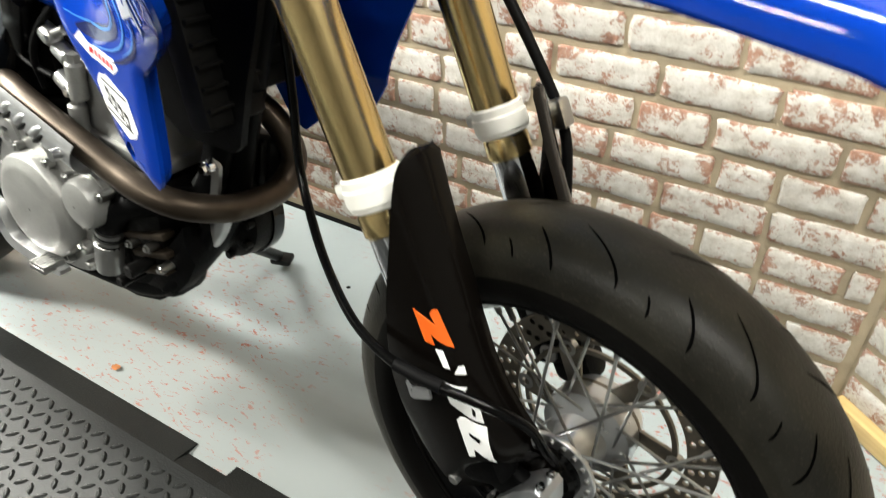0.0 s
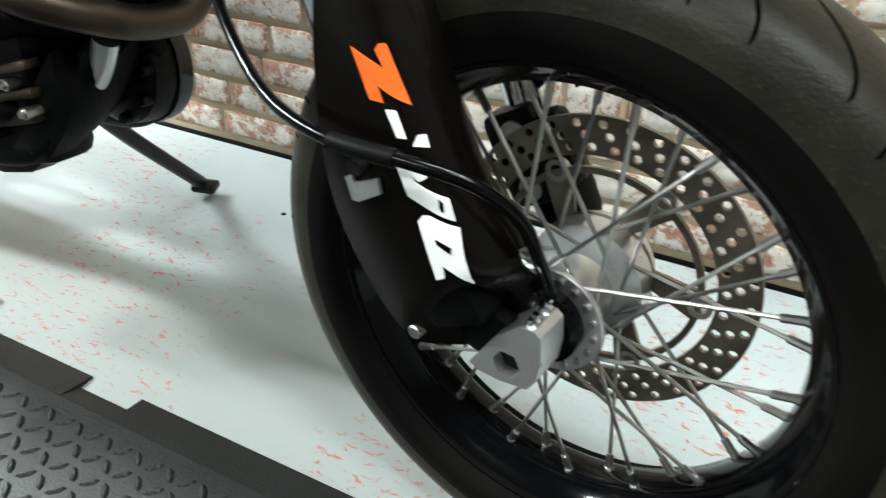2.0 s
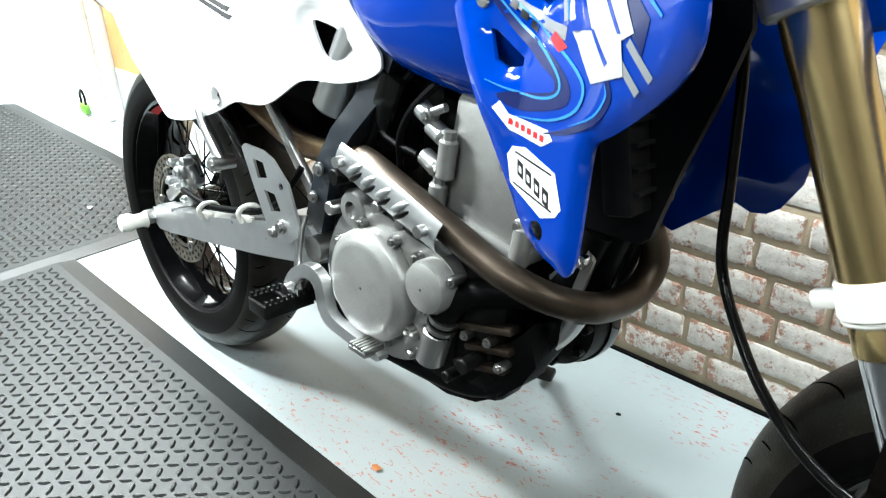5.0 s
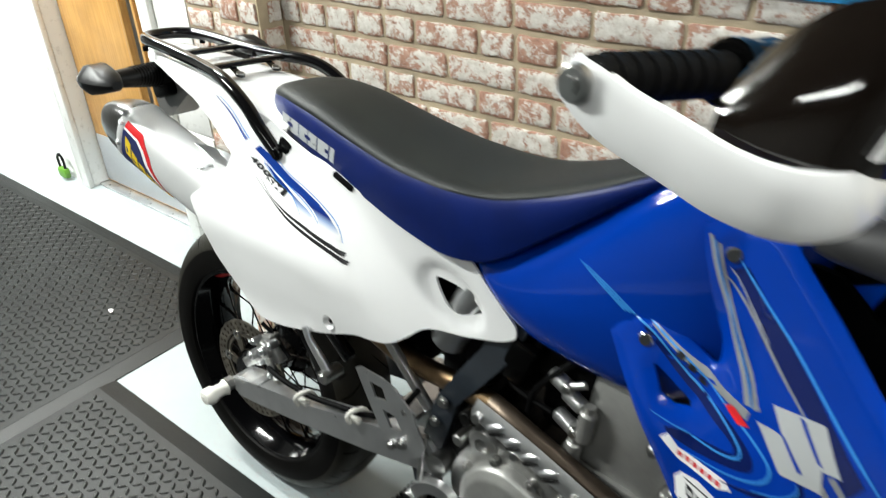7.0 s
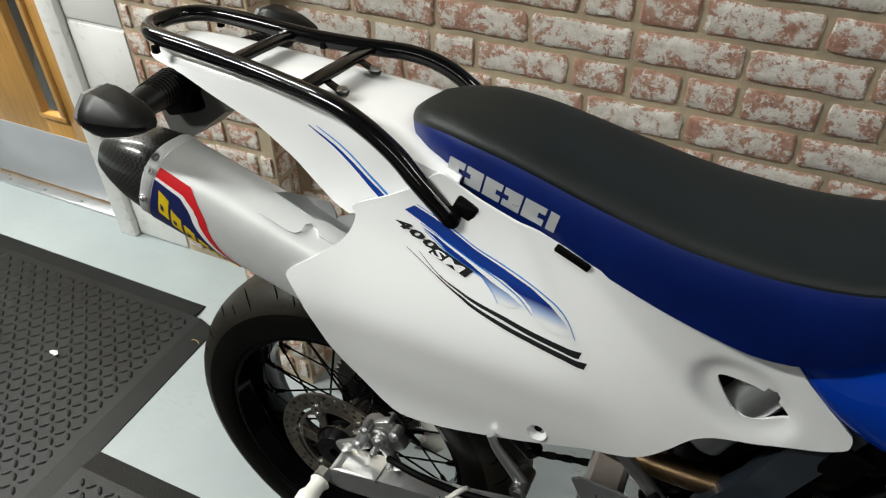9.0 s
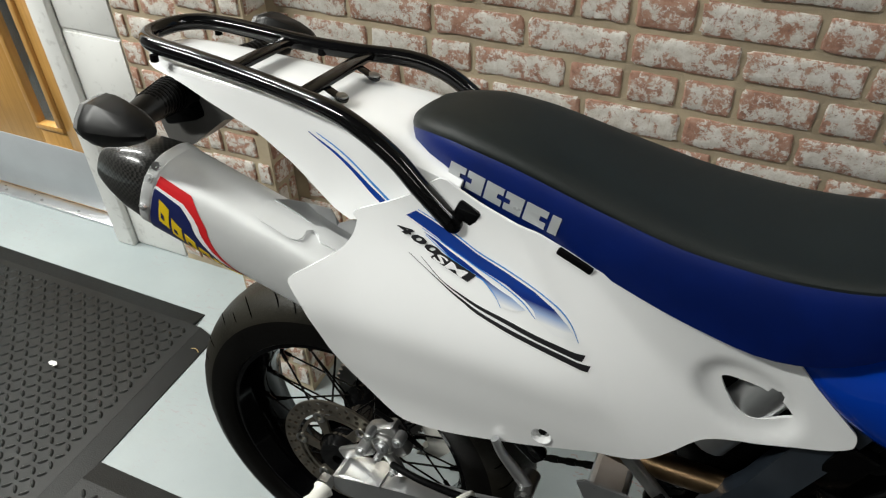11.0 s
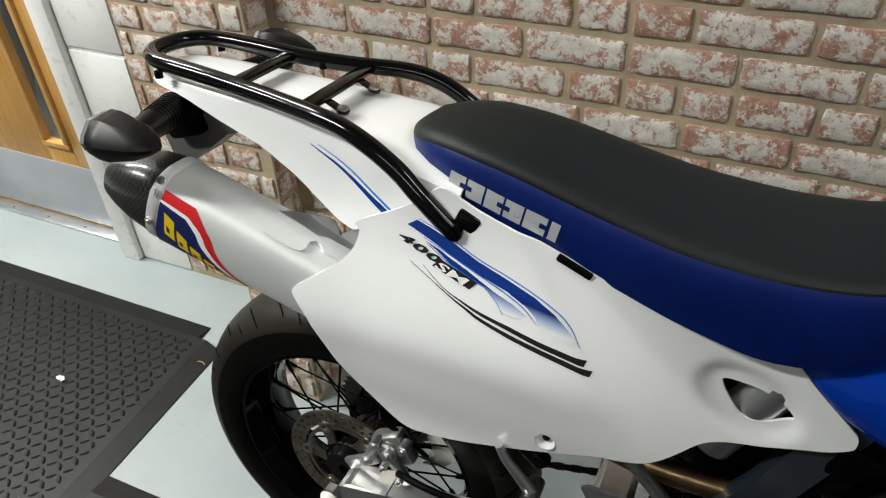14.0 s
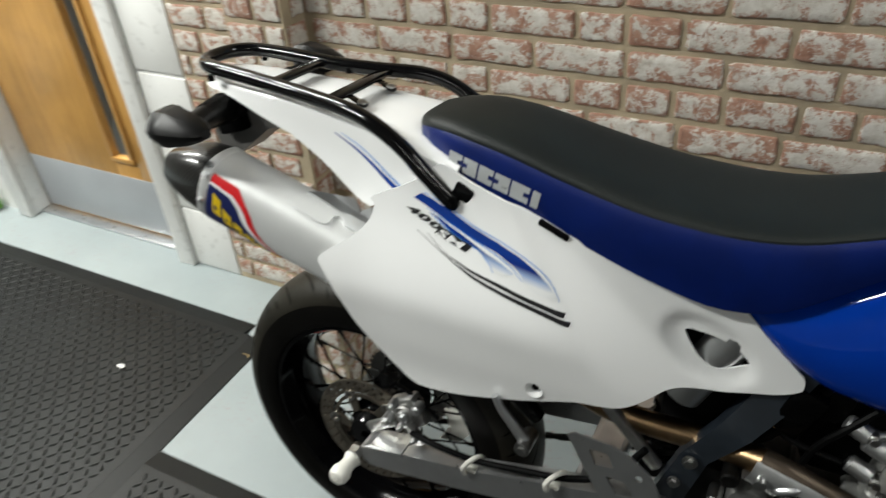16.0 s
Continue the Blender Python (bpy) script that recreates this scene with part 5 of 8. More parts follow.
GUARD = [(1.3150, 0.672), (1.3195, 0.677), (1.3265, 0.671), (1.346, 0.618), (1.370, 0.560), (1.393, 0.503), (1.413, 0.462), (1.433, 0.430), (1.457, 0.396), (1.472, 0.350), (1.468, 0.318), (1.452, 0.295), (1.428, 0.285), (1.398, 0.293), (1.356, 0.322), (1.328, 0.370), (1.316, 0.415),
         (1.311, 0.465), (1.311, 0.520), (1.314, 0.580), (1.315, 0.640)]
FAR_GUARD = [p for p in GUARD if p[1] > 0.44]
for side in (-1, 1):
    bm = bmesh.new()
    sheet(bm, [tuple(p) for p in smooth_line(GUARD if side < 0 else FAR_GUARD, 4, True)], guard_depth, 0.004, (), 0.008, side)
    # inner return along the front edge
    front = smooth_line(GUARD[1:9] if side < 0 else GUARD[1:7], 4)
    n = len(front)
    vs = [(x, side * guard_depth(x, z), z) for x, z in front] + [(x + 0.003, side * (guard_depth(x, z) - 0.009), z + 0.001) for x, z in front] + [(x + 0.001, side * (guard_depth(x, z) - 0.018), z) for x, z in front]
    verts_faces(bm, vs, [(i, i + 1, n + i + 1, n + i) for i in range(n - 1)] + [(n + i, n + i + 1, 2 * n + i + 1, 2 * n + i) for i in range(n - 1)])
    g = steered("fork_guard", bm, M["guard_black"], None, "glossy black plastic fork guard")
    if side < 0:
        guard = g


def guard_decal(outline, mat, name="decal", label="", lift=0.0009):
    bm = bmesh.new()
    sheet(bm, resample(outline, 0.006), guard_depth, 0.0008, (), 0.007, -1, lift)
    return steered(name, bm, mat, guard, label)


guard_decal([(1.3427, 0.5325), (1.3666, 0.5213), (1.3598, 0.5327), (1.3613, 0.5366), (1.3649, 0.5367), (1.3834, 0.4987), (1.3624, 0.5104), (1.3675, 0.4991), (1.3578, 0.4997)], M["decal_orange"], "badge_mark", "orange angular badge mark")
guard_decal([(1.3693, 0.4948), (1.3762, 0.4952), (1.3851, 0.4773), (1.379, 0.477)], M["decal_white"], "badge_mark", "white slanted badge bar")
guard_decal([(1.3907, 0.4796), (1.3942, 0.4798), (1.3978, 0.4713), (1.3898, 0.4726)], M["decal_white"], "badge_mark")
guard_decal([(1.3783, 0.459), (1.4016, 0.4587), (1.4004, 0.4512), (1.3966, 0.4488), (1.3905, 0.4525), (1.3938, 0.4482), (1.4155, 0.438), (1.4227, 0.423), (1.3895, 0.4366)], M["decal_white"], "badge_mark")
guard_decal([(1.3979, 0.419), (1.401, 0.4242), (1.406, 0.4254), (1.426, 0.4186), (1.4402, 0.3764), (1.4177, 0.387), (1.4194, 0.3769), (1.4133, 0.3731)], M["decal_white"], "badge_mark")
guard_decal([(1.4117, 0.408), (1.4239, 0.4036), (1.4233, 0.3987), (1.4131, 0.4041)], M["black_plastic"], "badge_mark", lift=0.0016)

for x, z in ((1.437, 0.3415), (1.3888, 0.3079)):
    bm = bmesh.new()
    rod(bm, (x, -guard_depth(x, z) - 0.0035, z), (x, -guard_depth(x, z) + 0.006, z), 0.0062, 12, None, 0.001)
    steered("bolt", bm, M["steel"], guard)
bm = bmesh.new()
sheet(bm, [(1.3379, 0.4384), (1.3441, 0.4418), (1.3465, 0.4366), (1.3554, 0.4402), (1.368, 0.4463), (1.3705, 0.4347), (1.3496, 0.4218), (1.344, 0.4218)], lambda x, z: 0.137, 0.003, (), 0, -1)
bracket = steered("cable_bracket", bm, M["alloy"], guard, "small bare metal cable bracket")
bm = bmesh.new()
rod(bm, (1.3506, -0.141, 0.4508), (1.3506, -0.130, 0.4508), 0.006, 10)
steered("bolt", bm, M["engine_dark"], bracket)

# speedometer cable: sweeps round the guard down to the hub
bm = bmesh.new()
pipe(bm, [(1.075, -0.035, 0.86), (1.098, -0.045, 0.756), (1.108, -0.046, 0.66), (1.120, -0.055, 0.58), (1.165, -0.085, 0.525), (1.21, -0.110, 0.490), (1.262, -0.135, 0.470), (1.32, -0.150, 0.462), (1.375, -0.152, 0.462), (1.425, -0.140, 0.452), (1.452, -0.118, 0.424), (1.463, -0.098, 0.385), (1.468, -0.075, 0.350)],
     0.0052, 10, 6)
cable = part("speedometer_cable", bm, M["black_plastic"], bike, "black sheathed speedometer cable looping to the front hub")
bm = bmesh.new()
pipe(bm, [(1.318, -0.150, 0.462), (1.345, -0.152, 0.462), (1.372, -0.152, 0.462)], 0.0068, 10, 3)
part("cable_sleeve", bm, M["black_rough"], cable)

# front brake hose, clamp and caliper on the far leg
bm = bmesh.new()
pipe(bm, [(1.10, 0.13, 0.95), (1.19, 0.15, 0.80), (1.28, 0.152, 0.68), (1.325, 0.15, 0.61), (1.345, 0.135, 0.56), (1.36, 0.12, 0.48), (1.38, 0.11, 0.40)], 0.0065, 10, 6)
hose = steered("brake_hose", bm, M["black_rough"], None, "black front brake hose clamped to the far fork guard")
bm = bmesh.new()
box(bm, (1.318, 0.148, 0.625), (0.024, 0.022, 0.034), 0.004, pose(0, 0, 0, 0, -25, 0))
steered("hose_clamp", bm, M["steel"], hose)
bm = bmesh.new()
box(bm, (1.372, 0.088, 0.385), (0.062, 0.042, 0.10), 0.012, pose(0, 0, 0, 0, -30, 0))
box(bm, (1.400, 0.082, 0.40), (0.045, 0.030, 0.075), 0.010, pose(0, 0, 0, 0, -30, 0))
cal = steered("front_caliper", bm, M["engine_dark"], None, "dark two-piston front brake caliper")
for z in (0.36, 0.41):
    bm = bmesh.new()
    rod(bm, (1.375 - (z - 0.385) * 0.5, 0.064, z), (1.375 - (z - 0.385) * 0.5, 0.070, z), 0.012, 14)
    steered("piston_cap", bm, M["steel"], cal)

# yokes, bars and controls
for z, nm in ((0.838, "lower_yoke"), (1.035, "upper_yoke")):
    bm = bmesh.new()
    m = pose(0, 0, 0, 0, -RAKE, 0)
    box(bm, (fork_x(z) - 0.012, 0, z), (0.060, 0.15, 0.034), 0.008, m)
    for side in (-1, 1):
        rod(bm, fpt(0.1 * side, z - 0.02), fpt(0.1 * side, z + 0.02), 0.039, 28, None, 0.003)
    steered(nm, bm, M["cast_alloy"], None, "cast aluminium fork yoke")
bm = bmesh.new()
pipe(bm, [(0.932, -0.393, 1.162), (0.944, -0.30, 1.150), (0.975, -0.20, 1.135), (1.02, -0.11, 1.11), (1.04, 0.0, 1.09), (1.02, 0.11, 1.11), (0.975, 0.20, 1.135), (0.944, 0.30, 1.150), (0.932, 0.393, 1.162)], 0.0112, 14, 6)
bars = steered("handlebar", bm, M["black_paint"], None, "black steel handlebar")
for side in (-1, 1):
    bm = bmesh.new()
    a, b = Vector((0.931, 0.394 * side, 1.162)), Vector((0.956, 0.265 * side, 1.146))
    pts, rad = [], []
    for k in range(25):
        pts.append(a + (b - a) * (k / 24))
        rad.append(0.0165 + (0.0012 if k % 4 in (0, 1) else 0.0))
    pipe(bm, pts, 0.0165, 16, 1, None)
    steered("grip", bm, M["black_rough"], bars, "ribbed black rubber grip")
    for k in range(7):
        bm = bmesh.new()
        p = a + (b - a) * (0.08 + 0.12 * k)
        q = p + (b - a).normalized() * 0.008
        rod(bm, p, q, 0.0180, 16)
        steered("grip_rib", bm, M["black_rough"], bars)
    bm = bmesh.new()
    rod(bm, b, b + (b - a).normalized() * 0.02, 0.026, 18, None, 0.003)
    box(bm, (0.968, 0.222 * side, 1.138), (0.05, 0.055, 0.05), 0.010, pose(0, 0, 0, 0, 0, 18 * side))
    steered("switch_block", bm, M["black_plastic"], bars)
    bm = bmesh.new()
    pipe(bm, [(1.00, 0.215 * side, 1.13), (1.00, 0.27 * side, 1.126), (0.985, 0.33 * side, 1.124), (0.97, 0.365 * side, 1.126)], 0.006, 10, 5, [0.008, 0.0065, 0.0055, 0.0075])
    steered("lever", bm, M["alloy"], bars)

# white hand guards: a flat bar from the bar end round the lever to the clamp
for side in (-1, 1):
    spine = smooth_line([(0.911, 0.392, 1.162), (0.953, 0.396, 1.144), (0.994, 0.398, 1.133), (1.032, 0.398, 1.122), (1.066, 0.390, 1.117), (1.087, 0.362, 1.117), (1.091, 0.325, 1.119), (1.083, 0.288, 1.120)], 6)
    loops = []
    for i, p in enumerate(spine):
        p = Vector(p)
        q = Vector(spine[min(i + 1, len(spine) - 1)]) - Vector(spine[max(i - 1, 0)])
        q.normalize()
        out = Vector((q.y, -q.x, 0)).normalized()
        up = out.cross(q).normalized()
        if up.z < 0:
            up = -up
        h = 0.0205 if i < len(spine) - 8 else 0.0205 - 0.0012 * (i - len(spine) + 8)
        e = 0.70 + 0.30 * ramp01(i, -1, 4)
        sec = [(-0.004, -h * e), (-0.001, -h * 0.55 * e), (-0.004, 0), (-0.001, h * 0.55 * e), (-0.004, h * e), (0.004, h * e * 1.02), (0.009, h * 0.5 * e), (0.008, 0), (0.009, -h * 0.5 * e), (0.004, -h * e * 1.02)]
        loops.append([(v.x, v.y * side, v.z) for v in (p + out * -a + up * b for a, b in sec)])
    bm = bmesh.new()
    rings(bm, loops)
    hg = steered("hand_guard", bm, M["white_plastic"], None, "white plastic hand guard bar with a smoked shield")
    bm = bmesh.new()
    rod(bm, (0.926, side * 0.401, 1.161), (0.926, side * 0.410, 1.161), 0.013, 18, None, 0.002)
    rod(bm, (0.926, side * 0.409, 1.161), (0.926, side * 0.413, 1.161), 0.006, 8)
    steered("end_bolt", bm, M["steel"], hg)
    # smoked shield
    bm = bmesh.new()
    sh = []
    for i in range(13):
        u = i / 12
        base = Vector(spine[int(13 + u * (len(spine) - 16))])
        hh = 0.10 * math.sin(math.pi * (0.05 + 0.90 * u)) ** 0.6
        col = []
        for k in range(7):
            v = k / 6
            col.append((base.x + 0.012 + 0.03 * v * u, side * (base.y - 0.012 - 0.04 * v * v), base.z + 0.012 + hh * v))
        sh.append(col)
    vs = [p for c in sh for p in c]
    verts_faces(bm, vs + [(x - 0.003, y - side * 0.002, z) for x, y, z in vs], [(i * 7 + k, i * 7 + 7 + k, i * 7 + 8 + k, i * 7 + 1 + k) for i in range(12) for k in range(6)] + [(91 + i * 7 + k, 91 + i * 7 + 1 + k, 91 + i * 7 + 8 + k, 91 + i * 7 + 7 + k) for i in range(12) for k in range(6)])
    shield_part = steered("shield", bm, M["smoke"], hg, "glossy smoked brown shield")
    for k in range(5):
        i = 6 + k
        bm = bmesh.new()
        quad = [Vector(sh[i][1]).lerp(Vector(sh[i + 1][1]), q) for q in (0.10, 0.72)] + [Vector(sh[i][2]).lerp(Vector(sh[i + 1][2]), q) for q in (0.95, 0.33)]
        quad = [(p.x + 0.0035, p.y + side * 0.0030, p.z) for p in quad]
        verts_faces(bm, quad + [(x - 0.001, y - side * 0.001, z) for x, y, z in quad], [(0, 1, 2, 3), (7, 6, 5, 4), (0, 4, 5, 1), (1, 5, 6, 2), (2, 6, 7, 3), (3, 7, 4, 0)])
        steered("shield_mark", bm, M["decal_white"], shield_part)

# master cylinder and clear turn signal
bm = bmesh.new()
rod(bm, (1.085, -0.150, 1.050), (1.085, -0.085, 1.062), 0.016, 16, None, 0.003)
box(bm, (1.062, -0.156, 1.060), (0.050, 0.060, 0.050), 0.016, pose(0, 0, 0, 0, 0, 12))
mcyl = steered("master_cylinder", bm, M["cast_alloy"], None, "grey brake master cylinder")
bm = bmesh.new()
box(bm, (1.062, -0.156, 1.091), (0.048, 0.058, 0.006), 0.002, pose(0, 0, 0, 0, 0, 12))
steered("lid", bm, M["alloy"], mcyl)
for side in (-1, 1):
    bm = bmesh.new()
    rings(bm, [[(x, side * 0.173 + r * 0.95 * math.cos(a), 1.007 + r * math.sin(a) - 0.05 * (1.10 - x)) for a in (2 * math.pi * k / 20 for k in range(20))] for x, r in ((1.022, 0.008), (1.026, 0.016), (1.04, 0.020), (1.066, 0.023), (1.090, 0.0255), (1.096, 0.0258))])
    pipe(bm, [(1.06, 0.09 * side, 1.0), (1.06, 0.13 * side, 1.002), (1.06, 0.165 * side, 1.004)], 0.010, 12, 3)
    sig = steered("front_indicator", bm, M["grey_plastic"], None, "black front indicator with a clear lens")
    bm = bmesh.new()
    rings(bm, [[(x, side * 0.173 + r * 0.95 * math.cos(a), 1.007 + r * math.sin(a)) for a in (2 * math.pi * k / 20 for k in range(20))] for x, r in ((1.0965, 0.0240), (1.106, 0.0240), (1.116, 0.0215), (1.124, 0.016), (1.129, 0.008), (1.130, 0.002))])
    steered("lens", bm, M["lens"], sig, "clear ribbed lens")

# dark instrument binnacle and headlamp shell between the forks
bm = bmesh.new()
box(bm, (1.110, 0, 1.065), (0.07, 0.15, 0.10), 0.02, pose(0, 0, 0, 0, -25, 0))
steered("instrument_binnacle", bm, M["black_rough"], None, "black plastic instrument binnacle")
bm = bmesh.new()
box(bm, (1.145, 0, 0.955), (0.06, 0.14, 0.12), 0.02)
steered("headlamp_shell", bm, M["black_rough"], None, "black plastic headlamp shell")
for k in range(3):
    bm = bmesh.new()
    pipe(bm, [(1.06, -0.09 + 0.012 * k, 1.10), (1.10 + 0.01 * k, -0.125, 1.04 - 0.02 * k), (1.12, -0.12 + 0.01 * k, 0.95), (1.10, -0.06, 0.88)], 0.005, 8, 5)
    steered("control_cable", bm, M["black_rough"], None, "black control cable")

# high blue front mudguard
loops = []
for x, z, w in ((1.16, 0.830, 0.05), (1.26, 0.862, 0.060), (1.38, 0.874, 0.066), (1.50, 0.868, 0.068), (1.62, 0.853, 0.066), (1.72, 0.825, 0.058), (1.80, 0.790, 0.046), (1.83, 0.773, 0.03)):
    top = [(x, w * math.sin(a) * 1.0, z + 0.030 * (math.cos(a) - 1) - (0.012 if abs(a) > 1.3 else 0)) for a in np.linspace(-1.5, 1.5, 13)]
    loops.append(top + [(p[0], p[1] * 0.96, p[2] - 0.004) for p in top[::-1]])
bm = bmesh.new()
rings(bm, loops)
steered("front_mudguard", bm, M["blue_plastic"], None, "high-mounted glossy blue front mudguard")
# headlamp cowl
loops = []
for z, x0, x1, w in ((0.86, 1.17, 1.23, 0.075), (0.92, 1.16, 1.25, 0.105), (1.00, 1.14, 1.25, 0.115), (1.08, 1.13, 1.23, 0.100), (1.15, 1.13, 1.19, 0.065)):
    loops.append([(x0, -w, z), (x0 + 0.02, -w * 1.02, z), ((x0 + x1) / 2, -w * 0.9, z), (x1, -w * 0.5, z), (x1 + 0.01, 0, z), (x1, w * 0.5, z), ((x0 + x1) / 2, w * 0.9, z), (x0 + 0.02, w * 1.02, z), (x0, w, z)])
bm = bmesh.new()
rings(bm, loops)
cowl = steered("headlamp_cowl", bm, M["blue_plastic"], None, "blue headlamp cowl")
bm = bmesh.new()
box(bm, (1.248, 0, 0.955), (0.03, 0.13, 0.09), 0.014)
steered("headlamp", bm, M["lens"], cowl)

# ---- chassis and engine ----
def bike_part(name, bm, mat, parent=None, label="", smooth=True):
    return part(name, bm, mat, parent or bike, label, smooth)


def bolt(parent, x, y, z, r=0.006, mat="steel", length=0.008):
    bm = bmesh.new()
    rod(bm, (x, y, z), (x, y + length, z), r, 6)
    rod(bm, (x, y + length * 0.6, z), (x, y + length, z), r * 1.5, 12)
    return part("bolt", bm, M[mat], parent)


# frame
bm = bmesh.new()
for s in (-1, 1):
    pipe(bm, [(1.06, 0.03 * s, 0.93), (0.93, 0.050 * s, 0.88), (0.78, 0.070 * s, 0.80), (0.69, 0.078 * s, 0.735)], 0.019, 12, 6)
rod(bm, (1.10, 0, 0.86), (1.05, 0, 1.01), 0.034, 20)
pipe(bm, [(1.075, 0, 0.88), (1.02, 0, 0.70), (0.965, 0, 0.52), (0.950, 0, 0.46)], 0.020, 12, 6)
for s in (-1, 1):
    pipe(bm, [(0.955, 0.0, 0.50), (0.940, 0.040 * s, 0.43), (0.900, 0.066 * s, 0.352), (0.84, 0.078 * s, 0.312), (0.70, 0.085 * s, 0.300), (0.58, 0.09 * s, 0.305), (0.53, 0.092 * s, 0.34)], 0.0140, 12, 6)
main = bike_part("frame", bm, M["black_rough"], None, "black steel frame with dark blue-grey spars")
for s in (-1, 1):
    bm = bmesh.new()
    sheet(bm, [(0.640, 0.735), (0.690, 0.735), (0.655, 0.650), (0.625, 0.605), (0.582, 0.547), (0.561, 0.465), (0.536, 0.380), (0.545, 0.325), (0.505, 0.325), (0.493, 0.378), (0.518, 0.462), (0.545, 0.550), (0.578, 0.605), (0.605, 0.650)], lambda x, z: 0.080 + 0.026 * ramp01(0.68 - z, 0.0, 0.09), 0.026, (), 0.025, s)
    bmesh.ops.bevel(bm, geom=[e for e in bm.edges if e.is_manifold and e.calc_face_angle(0) > 0.8], offset=0.006, segments=2, profile=0.5, affect="EDGES")
    part("spar", bm, M["frame_paint"], main)
    bm = bmesh.new()
    pipe(bm, [(0.655, 0.052 * s, 0.725), (0.48, 0.052 * s, 0.775), (0.25, 0.055 * s, 0.845), (0.05, 0.055 * s, 0.895), (-0.12, 0.040 * s, 0.92)], 0.011, 10, 5)
    part("seat_rail", bm, M["frame_paint"], main)
    bm = bmesh.new()
    box(bm, (0.455, s * 0.092, 0.563), (0.017, 0.015, 0.185), 0.004, pose(0, 0, 0, 0, -44, 0))
    part("rear_stay", bm, M["cast_alloy"], main, "bare aluminium subframe stay")
bolt(main, 0.545, -0.118, 0.500, 0.006)
bolt(main, 0.560, -0.118, 0.545, 0.007)
bolt(main, 0.530, -0.120, 0.425, 0.009)

# swingarm
SW_OUT = [(0.020, 0.335), (0.040, 0.348), (0.10, 0.354), (0.25, 0.384), (0.41, 0.424), (0.535, 0.452), (0.56, 0.430), (0.555, 0.395), (0.40, 0.362), (0.22, 0.328), (0.08, 0.302), (0.035, 0.296), (0.020, 0.305)]
bm = bmesh.new()
for s in (-1, 1):
    sheet(bm, SW_OUT, lambda x, z: 0.128 - 0.012 * ramp01(x, 0.30, 0.52), 0.034, (), 0, s)
box(bm, (0.43, 0, 0.402), (0.06, 0.20, 0.05), 0.01)
arm = bike_part("swingarm", bm, M["alloy"], None, "bare aluminium swingarm", False)
bm = bmesh.new()
sheet(bm, [(0.020, 0.338), (0.105, 0.358), (0.105, 0.3515), (0.025, 0.332)], lambda x, z: 0.131, 0.05, (), 0, -1)
part("adjuster_plate", bm, M["alloy"], arm, smooth=False)
bm = bmesh.new()
rod(bm, (0.006, -0.124, 0.314), (0.006, -0.140, 0.314), 0.015, 6)
part("axle_nut", bm, M["steel"], arm)
bm = bmesh.new()
lathe(bm, [(0.003, -0.196), (0.014, -0.194), (0.018, -0.188), (0.0185, -0.176), (0.014, -0.165), (0.0135, -0.150), (0.0175, -0.143), (0.003, -0.141)], 22)
moved(bm, Matrix.Translation((0.008, 0.0, 0.311)))
part("axle_bobbin", bm, M["white_nylon"], arm, "white nylon axle bobbin")
bm = bmesh.new()
rod(bm, (0.56, -0.125, 0.425), (0.56, 0.125, 0.425), 0.020, 18)
part("pivot", bm, M["steel"], arm)
for x in (0.235, 0.375):
    bm = bmesh.new()
    z = 0.384 + (x - 0.25) * 0.25
    pipe(bm, [(x - 0.004, -0.132, z - 0.004), (x - 0.006, -0.136, z + 0.012), (x + 0.004, -0.128, z + 0.026), (x + 0.014, -0.114, z + 0.026), (x + 0.016, -0.106, z + 0.012)], 0.0045, 8, 4)
    box(bm, (x + 0.002, -0.124, z + 0.003), (0.022, 0.014, 0.008), 0.002)
    part("hose_clip", bm, M["white_nylon"], arm, "white plastic hose clip")

# rear brake
bm = bmesh.new()
box(bm, (0.100, -0.084, 0.420), (0.060, 0.030, 0.062), 0.009, pose(0, 0, 0, 0, -30, 0))
rod(bm, (0.100, -0.096, 0.426), (0.100, -0.108, 0.426), 0.019, 20, None, 0.003)
box(bm, (0.118, -0.100, 0.388), (0.018, 0.012, 0.05), 0.003, pose(0, 0, 0, 0, -30, 0))
box(bm, (0.045, -0.094, 0.372), (0.07, 0.010, 0.022), 0.004, pose(0, 0, 0, 0, -35, 0))
rcal = bike_part("rear_caliper", bm, M["cast_alloy"], None, "cast aluminium rear brake caliper")
for x, z, r in ((0.078, 0.440, 0.0075), (0.100, 0.426, 0.011), (0.128, 0.452, 0.009), (0.064, 0.400, 0.010), (0.120, 0.378, 0.0065), (0.092, 0.396, 0.006)):
    bm = bmesh.new()
    rod(bm, (x, -0.092, z), (x, -0.114, z), r, 16, None, 0.0015)
    rod(bm, (x, -0.113, z), (x, -0.118, z), r * 0.55, 6)
    part("caliper_boss", bm, M["alloy"], rcal)
bm = bmesh.new()
pipe(bm, [(0.118, -0.110, 0.395), (0.14, -0.118, 0.402), (0.18, -0.124, 0.405), (0.245, -0.121, 0.402), (0.32, -0.119, 0.416), (0.40, -0.117, 0.436), (0.46, -0.112, 0.47), (0.50, -0.10, 0.53)], 0.0055, 10, 6)
bike_part("rear_brake_hose", bm, M["black_rough"], None, "black rear brake hose along the swingarm")
bm = bmesh.new()
pipe(bm, [(0.075, -0.085, 0.47), (0.11, -0.082, 0.452), (0.16, -0.09, 0.43)], 0.004, 8, 4)
part("bleed_pipe", bm, M["black_rough"], rcal)
bm = bmesh.new()
